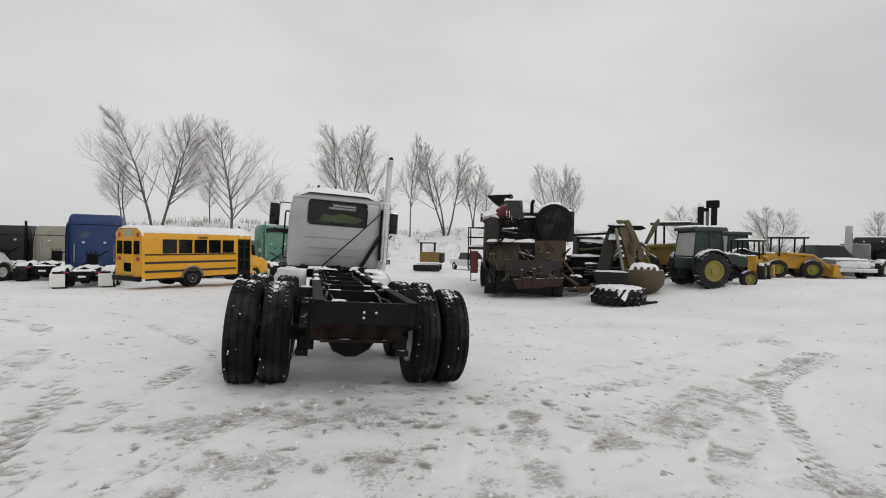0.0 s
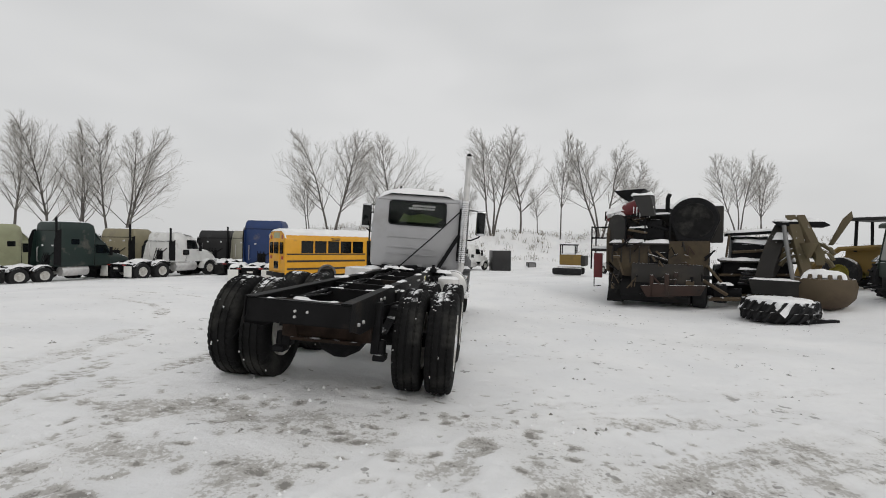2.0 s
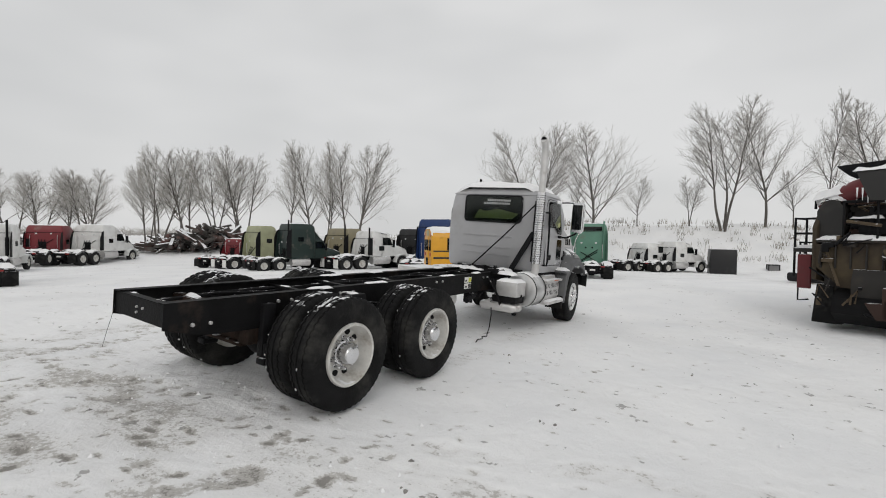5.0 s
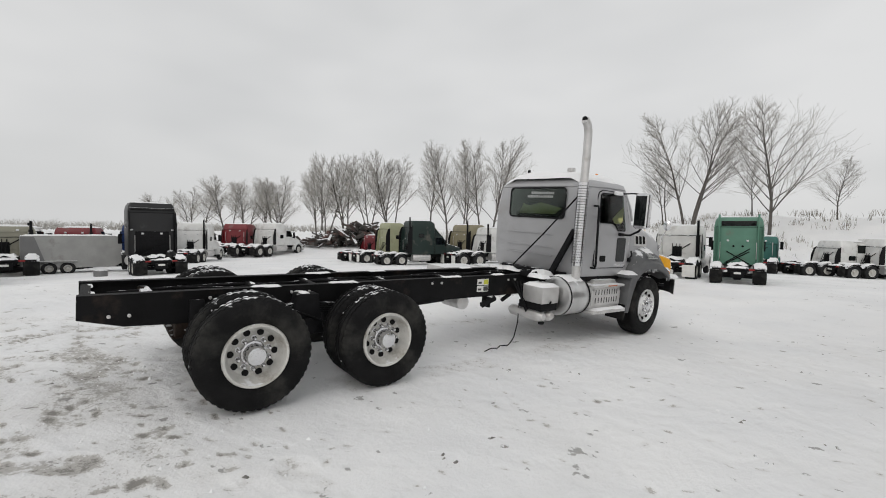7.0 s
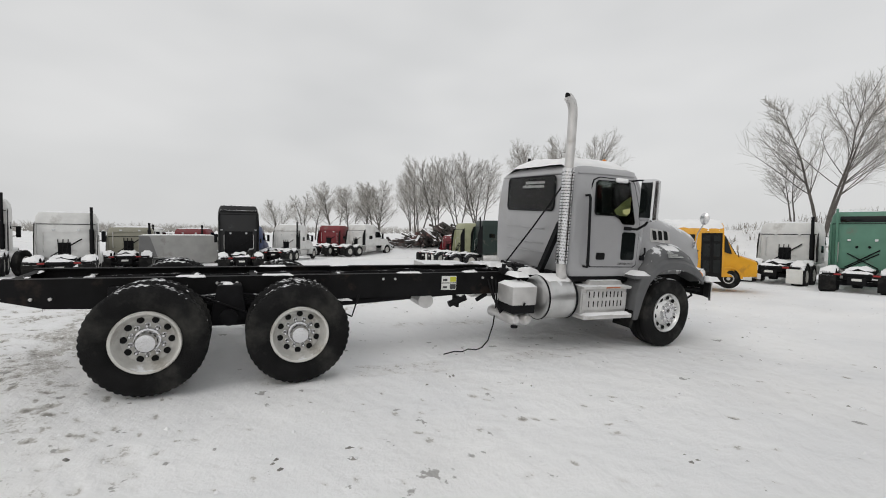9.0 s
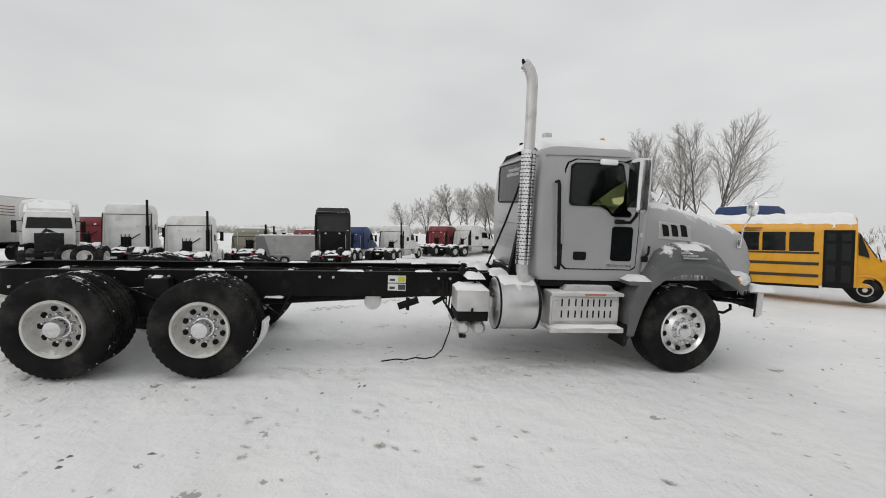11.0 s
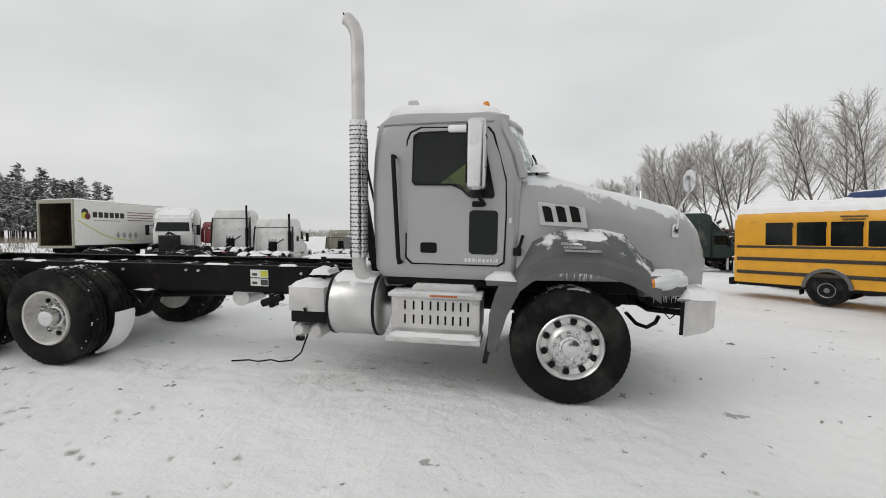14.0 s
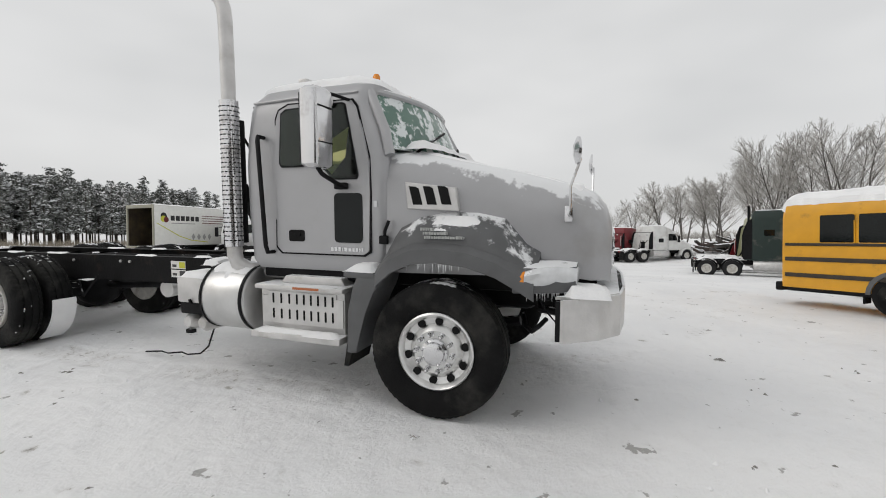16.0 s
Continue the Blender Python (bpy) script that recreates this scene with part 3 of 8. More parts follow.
def tread_snow(R, W, seed, count):
    """Crumbs and smears of snow caught in the grooves and along the shoulders of a tread."""
    r = random.Random(seed)
    bm = bmesh.new()
    for k in range(count):
        band = r.choice((-0.40, -0.40, -0.26, 0.0, 0.26, 0.40, 0.40, 0.44))
        x = band * W + r.gauss(0, 0.004)
        a = r.choice((r.uniform(0, 6.28), r.gauss(1.2, 0.35), r.gauss(3.6, 0.3), r.gauss(5.3, 0.3)))
        da, dx, up = r.uniform(0.006, 0.03), r.uniform(0.002, 0.007), r.uniform(0.0, 0.003)
        base = R * (0.978 if abs(band) > 0.42 else 0.985)
        c = [bm.verts.new((x + u * dx * r.uniform(0.6, 1.3), base * math.cos(a + v * da), base * math.sin(a + v * da))) for u, v in ((-1, -1), (1, -0.7), (1, 1), (-1, 0.8))]
        t = [bm.verts.new((x + u * dx * 0.6, (R + up) * math.cos(a + v * da * 0.7), (R + up) * math.sin(a + v * da * 0.7))) for u, v in ((-1, -1), (1, -1), (1, 1), (-1, 1))]
        bm.faces.new(t)
        for i in range(4):
            bm.faces.new((c[i], c[(i + 1) % 4], t[(i + 1) % 4], t[i]))
    return bm


def disc_row(n, r, depth, rad, length, seg=12, start=0.0):
    """Short round studs set in a ring, one bmesh each pose."""
    return [Matrix.Rotation(start + 2 * math.pi * k / n, 4, "X") @ Matrix.Translation((depth, 0, r)) for k in range(n)]


def road_wheel(parent, m, R=0.52, W=0.275, front=False):
    h = W / 2
    rr = R * 0.565
    if front:
        prof = [(-h + 0.02, rr), (h - 0.012, rr), (h - 0.002, rr - 0.012), (h - 0.02, rr - 0.03), (h - 0.045, rr - 0.045), (h - 0.06, rr - 0.09), (h - 0.035, rr - 0.115), (h - 0.012, 0.165), (h - 0.02, 0.12), (h - 0.02, 0.0)]
    else:
        prof = [(-h + 0.02, rr), (h - 0.012, rr), (h, rr - 0.008), (h - 0.005, rr - 0.028), (h - 0.05, rr - 0.035), (h - 0.10, rr - 0.055), (h - 0.145, rr - 0.075), (h - 0.155, rr - 0.11), (h - 0.14, 0.15), (h - 0.145, 0.10), (h - 0.145, 0.0)]
    rim = part("wheel", lathe(prof, 48), "alu" if front else "white_rim", parent)
    rim.matrix_basis = m
    part("tyre", tyre_mesh(R, W, front, 60 if front else 46), "rubber", rim, "black rubber tyre with packed snow in the tread")
    if not front:
        tagged(part("tread_snow", tread_snow(R, W, 5, 9), M["snow"], rim, "snow caught in the tread"), "snow caught in the tread", kind="stuff")
    nut = part("lug_nut", lathe([(0, 0.024), (0.012, 0.024), (0.014, 0.019), (0.05, 0.019), (0.068, 0.010), (0.070, 0)], 10), "chrome", rim)
    hole = part("hand_hole", lathe([(-0.02, 0.031), (0.008, 0.031), (0.008, 0.0)], 18), "dark", rim)
    dep = h - 0.02 if front else h - 0.142
    nuts, holes = disc_row(10, 0.143, dep, 0, 0), disc_row(10, rr - 0.068 if front else rr - 0.10, (h - 0.050) if front else (h - 0.150), 0, 0, start=0.31)
    nut.matrix_basis, hole.matrix_basis = nuts[0], holes[0]
    for q in nuts[1:]:
        again(nut, q)
    for q in holes[1:]:
        again(hole, q)
    cap = [(dep, 0.108), (dep + 0.02, 0.104), (dep + 0.03, 0.085), (dep + 0.05, 0.08), (dep + 0.058, 0.06), (dep + 0.06, 0)] if front else [(dep, 0.118), (dep + 0.03, 0.112), (dep + 0.035, 0.098), (dep + 0.12, 0.094), (dep + 0.145, 0.08), (dep + 0.152, 0.05), (dep + 0.154, 0)]
    part("hub_cap", lathe(cap, 28), "chrome", rim, "polished steel hub cap")
    return rim


rear_outer = road_wheel(truck, pose(1.075, 0, 0.52), 0.525, 0.275)
for x, y, turn in ((1.075, 1.36, 0), (-1.075, 0, 180), (-1.075, 1.36, 180)):
    copy_thing(rear_outer, pose(x, y, 0.52, 17 * (y > 1) + 8 * (x < 0), 0, turn))
inner_rim = part("wheel", lathe([(-0.13, 0.295), (0.13, 0.295), (0.13, 0.27), (0.0, 0.25), (0.0, 0.0)], 32), "white_rim", truck)
inner_rim.matrix_basis = pose(0.755, 0, 0.52)
part("tyre", tyre_mesh(0.525, 0.275, False, 46), "rubber", inner_rim)
tagged(part("tread_snow", tread_snow(0.525, 0.275, 6, 9), M["snow"], inner_rim, "snow caught in the tread"), "snow caught in the tread", kind="stuff")
for x, y in ((0.755, 1.36), (-0.755, 0), (-0.755, 1.36)):
    copy_thing(inner_rim, pose(x, y, 0.52, 23, 0, 180 if x < 0 else 0))
caked = loft([[(0.755 + u * 0.128, 1.36 + q * math.cos(radians(a)), 0.52 + q * math.sin(radians(a))) for u, q in ((-1, 0.515), (1, 0.515), (0.96, 0.538 + 0.004 * math.sin(a * 1.7)), (-0.94, 0.540 + 0.004 * math.sin(a * 2.3)))] for a in range(-62, 6, 4)])
part("caked_snow", caked, M["snow"], truck, "snow caked on the inner tyre")
steer = road_wheel(truck, pose(0.985, 6.5, 0.532, 12, 0, 3), 0.535, 0.34, True)
copy_thing(steer, pose(-0.985, 6.5, 0.532, 40, 0, 183))

# chassis
for s in (-1, 1):
    rail = [(-1.21, 0.99), (-1.21, 0.78), (-0.90, 0.70), (-0.55, 0.69), (4.2, 0.765), (5.0, 0.80), (7.25, 0.80), (7.25, 1.02), (4.6, 1.075), (2.0, 1.04)]
    web = prism(rail, s * 0.425, s * 0.434)
    top = loft([[(s * 0.434, y, z), (s * 0.345, y, z), (s * 0.345, y, z + 0.009), (s * 0.434, y, z + 0.009)] for y, z in ((-1.21, 0.983), (2.0, 1.033), (4.6, 1.068), (7.25, 1.013))])
    bot = loft([[(s * 0.434, y, z), (s * 0.345, y, z), (s * 0.345, y, z + 0.009), (s * 0.434, y, z + 0.009)] for y, z in ((-0.55, 0.69), (4.2, 0.765), (5.0, 0.80), (7.25, 0.80))])
    part("frame_rail", join(web, top, bot), "frame", truck, "black painted steel frame rail", smooth=False)
bolt = part("frame_bolt", lathe([(0, 0.016), (0.018, 0.016), (0.02, 0.008), (0.02, 0)], 8), "alu_dull", truck)
spots = [(-1.0, 0.80), (-0.86, 0.80), (-0.25, 0.93), (-0.1, 0.93), (0.55, 0.95), (0.75, 0.95), (1.6, 0.96), (2.4, 0.98), (2.55, 0.98), (3.8, 0.99), (3.95, 0.99), (4.1, 0.90)]
bolt.matrix_basis = pose(0.434, *spots[0])
for y, z in spots[1:]:
    again(bolt, pose(0.434, y, z))
for y, z, h, mat in ((-1.19, 0.80, 0.17, "frame"), (-0.75, 0.78, 0.14, "rust"), (0.25, 0.82, 0.13, "frame"), (0.9, 0.82, 0.15, "frame"), (1.9, 0.84, 0.13, "frame"), (2.9, 0.86, 0.12, "frame"), (3.9, 0.88, 0.13, "frame")):
    web = box(-0.42, 0.42, y - 0.006, y + 0.006, z, z + h)
    part("crossmember", join(web, box(-0.42, 0.42, y, y + 0.07, z + h, z + h + 0.008), box(-0.42, 0.42, y, y + 0.07, z - 0.008, z)), mat, truck, smooth=False)
part("rear_beam", join(box(-0.42, 0.42, -0.50, -0.38, 0.545, 0.75, 0.02), box(-0.34, 0.34, -0.54, -0.32, 0.515, 0.545, 0.008), prism([(-0.43, 0.55), (-0.43, 0.80), (-0.36, 0.80), (-0.26, 0.52)], -0.52, -0.46, 0.006, "y"), prism([(0.43, 0.55), (0.43, 0.80), (0.36, 0.80), (0.26, 0.52)], -0.52, -0.46, 0.006, "y")), "rust", truck, "rusty rear cross beam")
for x, z in ((-0.02, 0.90), (0.08, 0.90), (-0.02, 0.855)):
    again(bolt, pose(x, -1.196, z, 0, 0, -90) @ Matrix.Scale(0.7, 4))
for y in (0.0, 1.36):
    b2 = lathe([(-0.24, 0.10), (-0.18, 0.20), (-0.05, 0.255), (0.06, 0.255), (0.2, 0.18), (0.26, 0.10)], 24)
    b2.transform(Matrix.Translation((0, y, 0.52)))
    part("drive_axle", join(tube([(-0.95, y, 0.52), (-0.35, y, 0.52), (0.35, y, 0.52), (0.95, y, 0.52)], [0.075, 0.09, 0.09, 0.075], 14), b2), "black", truck)
    for s in (-1, 1):
        part("brake_chamber", tube([(s * 0.52, y + 0.19, 0.55), (s * 0.52, y + 0.34, 0.60)], 0.085, 14), "black", truck)
for k, (x, r) in enumerate(((0.30, 0.016), (0.26, 0.012), (-0.30, 0.018), (-0.24, 0.011))):
    part("air_hose", tube([(x + 0.02 * math.sin(3.1 * i + k), -1.0 + 0.55 * i, 0.90 + 0.012 * i + 0.02 * math.sin(2.3 * i + 2 * k)) for i in range(11)], r, 6), "black", truck)
for y, z in ((-0.3, 0.62), (1.65, 0.62)):
    part("torque_rod", tube([(0.0, y, z), (0.18, y + 0.45, z + 0.14)], 0.03, 8), "black", truck)
part("drive_shaft", tube([(0, 1.6, 0.58), (0, 3.6, 0.72), (0, 4.9, 0.80)], 0.055, 14), "black", truck)
for s in (-1, 1):
    leaves = [loft([[(s * 0.50 + dx, y, z + dz) for dx, dz in ((-0.045, k * 0.022), (0.045, k * 0.022), (0.045, k * 0.022 + 0.018), (-0.045, k * 0.022 + 0.018))] for y, z in ((-0.35 + k * 0.12, 0.60), (0.2, 0.70), (0.68, 0.745), (1.16, 0.70), (1.71 - k * 0.12, 0.60))]) for k in range(5)]
    part("leaf_spring", join(*leaves), "black", truck, smooth=False)
    part("spring_saddle", join(prism([(0.48, 0.50), (0.88, 0.50), (0.80, 0.95), (0.56, 0.95)], s * 0.44, s * 0.60, 0.015), tube([(s * 0.40, 0.68, 0.60), (s * 0.66, 0.68, 0.60)], 0.09, 16)), "black", truck)
    part("shock_bracket", join(box(s * 0.44 - 0.03, s * 0.44 + 0.05, -0.42, -0.30, 0.42, 0.92, 0.01), tube([(s * 0.5, -0.36, 0.40), (s * 0.5, -0.36, 0.55)], 0.05, 12), box(s * 0.5 - 0.06, s * 0.5 + 0.06, -0.44, -0.29, 0.36, 0.42, 0.01)), "black", truck)
    part("air_line", tube([(s * 0.40, -0.2, 0.85), (s * 0.62, 0.3, 0.88), (s * 0.6, 0.9, 0.62), (s * 0.46, 1.7, 0.70), (s * 0.62, 2.0, 0.55), (s * 0.5, 2.1, 0.8)], 0.012, 6), "black", truck)
part("drain_flap", join(box(0.30, 0.46, 3.40, 3.44, 0.58, 0.74, 0.006), tube([(0.42, 3.3, 0.62), (0.42, 3.55, 0.71)], 0.045, 10)), "black", truck)
part("drain_pipe", tube([(0.38, 3.75, 0.66), (0.40, 3.9, 0.75)], 0.03, 8), "black", truck)
part("air_can", tube([(-0.05, 3.0, 0.66), (0.36, 3.0, 0.66)], 0.10, 16), "alu_dull", truck, "grey air reservoir under the frame")
part("transmission", join(box(-0.25, 0.25, 4.7, 5.6, 0.62, 1.02, 0.06), tube([(0, 5.5, 0.84), (0, 5.7, 0.84), (0, 6.0, 0.86), (0, 6.2, 0.86)], [0.20, 0.25, 0.27, 0.27], 18)), "black", truck)
part("engine", join(box(-0.32, 0.32, 5.95, 7.1, 0.72, 1.5, 0.08), box(-0.5, 0.5, 7.1, 7.25, 0.85, 1.6, 0.03)), "black", truck)
part("front_axle", join(tube([(-0.85, 6.5, 0.52), (-0.5, 6.5, 0.46), (0.5, 6.5, 0.46), (0.85, 6.5, 0.52)], 0.06, 10), tube([(0.45, 6.0, 0.62), (0.45, 6.5, 0.58), (0.45, 7.0, 0.66)], 0.045, 6), tube([(-0.45, 6.0, 0.62), (-0.45, 6.5, 0.58), (-0.45, 7.0, 0.66)], 0.045, 6)), "black", truck)
for s in (-1, 1):
    part("inner_fender", box(s * 0.585 - 0.135, s * 0.585 + 0.135, 6.0, 7.25, 0.95, 1.45, 0.04), "dark", truck)

# cab shell
def shear(bm):
    for v in bm.verts:
        if v.co.z > 2.0:
            v.co.x -= 0.07 * (v.co.z - 2.0) * (1 if v.co.x > 0 else -1)
    return bm


def ring(hx, y0, y1, z, r, n=5):
    return [(x, y, z) for x, y in round_rect(-hx, hx, y0, y1, r, n)]


cab = part("cab_shell", loft([ring(0.955, 4.88, 6.02, 1.085, 0.05), ring(0.985, 4.84, 6.04, 1.16, 0.07), ring(1.0, 4.82, 6.06, 1.6, 0.08), ring(1.0, 4.815, 6.06, 2.0, 0.08), ring(0.985, 4.82, 5.99, 2.25, 0.09), ring(0.965, 4.835, 5.89, 2.48, 0.10), ring(0.945, 4.85, 5.90, 2.56, 0.11), ring(0.90, 4.90, 5.93, 2.64, 0.14), ring(0.78, 5.02, 5.80, 2.70, 0.16)]), "paint", truck, "silver painted steel cab")
part("roof_gutter", join(*[tube([(s * 0.955, 4.90, 2.545), (s * 0.955, 5.3, 2.565), (s * 0.945, 5.80, 2.57)], 0.012, 6) for s in (-1, 1)], tube([(-0.88, 4.845, 2.535), (0.88, 4.845, 2.535)], 0.012, 6)), "paint", truck)
for k, z in enumerate((1.36, 1.50, 1.72)):
    part("pressed_rib", box(-0.62, 0.42, 4.803, 4.82, z, z + 0.012, 0.004), "paint", truck)
part("cab_sill", box(-0.93, 0.93, 4.92, 6.0, 1.0, 1.09, 0.02), "black", truck)
part("cab_mount", join(box(-0.7, 0.7, 4.78, 4.95, 0.98, 1.12, 0.015), tube([(-0.3, 4.75, 1.08), (0.0, 4.62, 1.12), (0.35, 4.75, 1.06)], 0.03, 8), tube([(0.15, 4.72, 1.0), (0.1, 4.5, 1.14), (-0.25, 4.6, 1.1)], 0.022, 8), box(-0.15, 0.2, 4.55, 4.75, 1.0, 1.1, 0.02)), "black", truck)
clear = bpy.data.materials.new("clear_tinted_glass")
clear.use_nodes = True
cn, cl = clear.node_tree.nodes, clear.node_tree.links
tr, gl, fr, mx = cn.new("ShaderNodeBsdfTransparent"), cn.new("ShaderNodeBsdfGlossy"), cn.new("ShaderNodeFresnel"), cn.new("ShaderNodeMixShader")
tr.inputs["Color"].default_value, gl.inputs["Roughness"].default_value, fr.inputs["IOR"].default_value = (0.62, 0.68, 0.64, 1), 0.04, 1.42
cl.new(fr.outputs[0], mx.inputs[0])
cl.new(tr.outputs[0], mx.inputs[1])
cl.new(gl.outputs[0], mx.inputs[2])
cl.new(mx.outputs[0], cn["Material Output"].inputs["Surface"])
M["clear"] = clear
# rear window
part("rear_window", prism(round_rect(-0.61, 0.61, 2.005, 2.505, 0.07), 4.799, 4.806, axis="y"), "clear", truck, "tinted rear window with dried writing")
part("window_rubber", join(*[tube([(x, 4.803, z) for x, z in round_rect(-0.615, 0.615, 2.0, 2.51, 0.07)] + [(0.615, 4.803, 2.4)], 0.014, 6)]), "black", truck)
# dark sheet behind the pane: the cab's unlit depth is put into its colour
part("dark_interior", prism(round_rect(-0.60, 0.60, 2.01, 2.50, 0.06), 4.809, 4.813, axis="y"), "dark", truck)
part("seat_cover", prism([(-0.40, 2.06), (0.42, 2.07), (0.55, 2.17), (0.1, 2.26), (-0.15, 2.20), (-0.30, 2.24)], 4.8065, 4.809, axis="y"), "seat_cover", truck, "yellow plastic seat cover behind the window")
part("window_writing", bars([(-0.12, 0.38, 2.40), (-0.2, 0.36, 2.34)], 4.797, 0.045, "y", 0.0015), "ink", truck)
# doors
door_out = [(5.095, 1.29), (5.14, 1.235), (5.86, 1.235), (5.915, 1.27), (5.925, 1.75), (5.915, 2.02), (5.80, 2.44), (5.755, 2.50), (5.20, 2.505), (5.12, 2.46), (5.095, 2.38)]
win = [(5.145, 2.02), (5.165, 1.985), (5.47, 1.985), (5.53, 1.945), (5.585, 1.885), (5.62, 1.87), (5.80, 1.87), (5.815, 1.90), (5.70, 2.455), (5.67, 2.475), (5.19, 2.455), (5.15, 2.42)]


def grown(poly, by):
    cy, cz = sum(p[0] for p in poly) / len(poly), sum(p[1] for p in poly) / len(poly)
    return [(y + by * (1 if y > cy else -1), z + by * (1 if z > cz else -1)) for y, z in poly]


for s in (1, -1):
    door = part("door", shear(prism(door_out, s * 1.0, s * 1.014, 0.004, seg=1)), "paint", truck, "silver cab door")
    part("door_seal", shear(prism(grown(door_out, 0.013), s * 0.998, s * 1.004)), "black", truck)
    part("window_rubber", shear(prism(grown(win, 0.014), s * 1.010, s * 1.0165)), "black", door)
    # flat sheet under the glass, coloured as dark as the shaded cab inside
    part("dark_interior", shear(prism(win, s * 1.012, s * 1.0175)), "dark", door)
    if s > 0:
        part("seat_cover", shear(prism([(5.36, 1.99), (5.52, 1.99), (5.60, 1.90), (5.72, 2.04), (5.74, 2.28), (5.60, 2.19)], s * 1.013, s * 1.0185)), "seat_cover", door, "yellow plastic seat cover behind the window")
    part("door_window", shear(prism(win, s * 1.021, s * 1.024)), "clear", door)
    part("lower_window", prism(round_rect(5.615, 5.86, 1.335, 1.745, 0.035), s * 1.012, s * 1.019), "glass", door, "small dark lower door window")
    part("door_handle", join(prism(round_rect(5.20, 5.335, 1.335, 1.435, 0.02), s * 1.012, s * 1.019), box(s * 1.018, s * 1.03, 5.22, 5.30, 1.38, 1.41, 0.005)), "dark", door)
    part("side_marker", box(s * 1.0, s * 1.012, 5.955, 5.985, 1.63, 1.68, 0.003), "amber" if s < 0 else "lamp", truck)
    part("grab_bar", tube([(s * 1.0, 5.0, 2.235), (s * 1.07, 5.0, 2.24), (s * 1.085, 5.005, 2.20), (s * 1.085, 5.045, 1.30), (s * 1.07, 5.05, 1.235), (s * 0.99, 5.05, 1.235)], 0.017, 10), "black", truck, "black grab bar behind the door")
part("badge", bars([(5.58, 5.87, 1.262)], 1.0165, 0.035, "x", 0.002), "chrome", truck)
part("cowl_latch", join(tube([(0.98, 6.03, 1.36), (1.03, 6.06, 1.44), (1.0, 6.08, 1.52)], 0.014, 8), box(0.98, 1.02, 6.0, 6.07, 1.33, 1.40, 0.008)), "black", truck)
# windscreen
def bowed(u, v, out=0.0):
    return (u * (0.925 - 0.075 * v), 6.085 - 0.225 * v + 0.17 * (1 - u * u) + out, 2.10 + 0.51 * v)


ws = bmesh.new()
g = {}
for i in range(17):
    for j in range(9):
        g[i, j] = ws.verts.new(bowed(-1 + i / 8, j / 8))
for i in range(16):
    for j in range(8):
        ws.faces.new((g[i, j], g[i + 1, j], g[i + 1, j + 1], g[i, j + 1]))
fl = bmesh.ops.extrude_face_region(ws, geom=ws.faces[:])
for v in fl["geom"]:
    if isinstance(v, bmesh.types.BMVert):
        v.co.y -= 0.22
icy = glass("icy_windscreen", (0.11, 0.19, 0.155), 0.12)
nt = icy.node_tree
geo, spt, mp, mixc = nt.nodes.new("ShaderNodeNewGeometry"), nt.nodes.new("ShaderNodeTexNoise"), nt.nodes.new("ShaderNodeMapRange"), nt.nodes.new("ShaderNodeMixRGB")
spt.inputs["Scale"].default_value, spt.inputs["Detail"].default_value, spt.inputs["Roughness"].default_value = 7.0, 9.0, 0.7
mp.inputs["From Min"].default_value, mp.inputs["From Max"].default_value = 0.50, 0.54
src_col = nt.nodes["Principled BSDF"].inputs["Base Color"].links[0].from_socket
nt.links.new(geo.outputs["Position"], spt.inputs["Vector"])
nt.links.new(spt.outputs["Fac"], mp.inputs["Value"])
nt.links.new(mp.outputs["Result"], mixc.inputs[0])
nt.links.new(src_col, mixc.inputs[1])
mixc.inputs[2].default_value = (0.72, 0.76, 0.76, 1)
nt.links.new(mixc.outputs["Color"], nt.nodes["Principled BSDF"].inputs["Base Color"])
part("windscreen", ws, icy, truck, "green tinted windscreen half covered with frozen snow")
part("windscreen_pillar", join(*[tube([(s * 0.945, 6.07, 2.05), (s * 0.925, 6.02, 2.25), (s * 0.885, 5.90, 2.50), (s * 0.86, 5.86, 2.58)], 0.042, 10) for s in (-1, 1)], tube([bowed(-1 + k / 6, 0.97) for k in range(13)], 0.032, 8)), "paint_snowed", truck)
part("wiper", join(tube([bowed(0.75, -0.02, 0.03), bowed(0.35, 0.28, 0.03), bowed(-0.05, 0.5, 0.03)], 0.012, 6), tube([bowed(-0.15, -0.02, 0.03), bowed(-0.5, 0.28, 0.03)], 0.012, 6)), "black", truck)
# hood
def hood_section(y, zt, w, zb=1.10, shoulder=0.30):
    pts = [(w, zb), (w + 0.005, zb + 0.25), (w, zt - shoulder), (w - 0.03, zt - shoulder * 0.55), (w - 0.10, zt - shoulder * 0.27), (w - 0.24, zt - shoulder * 0.10), (w * 0.4, zt - 0.015), (0, zt)]
    pts += [(-x, z) for x, z in pts[-2::-1]]
    return [(x, y, z) for x, z in pts]


part("hood", loft([hood_section(6.03, 2.13, 0.955), hood_section(6.06, 2.14, 0.965), hood_section(6.3, 2.10, 0.945), hood_section(6.6, 2.03, 0.90), hood_section(6.9, 1.965, 0.855), hood_section(7.2, 1.89, 0.81), hood_section(7.42, 1.825, 0.765), hood_section(7.55, 1.765, 0.73, 1.08), hood_section(7.64, 1.66, 0.69, 1.08), hood_section(7.69, 1.50, 0.65, 1.07, 0.20)]), "paint_snowed", truck, "silver sloped hood with frozen snow on top")
part("grille", join(prism(round_rect(-0.50, 0.50, 1.14, 1.45, 0.05), 7.68, 7.70, axis="y"), *[box(-0.48, 0.48, 7.695, 7.712, z, z + 0.02) for z in (1.18, 1.24, 1.30, 1.36, 1.41)]), "chrome", truck)
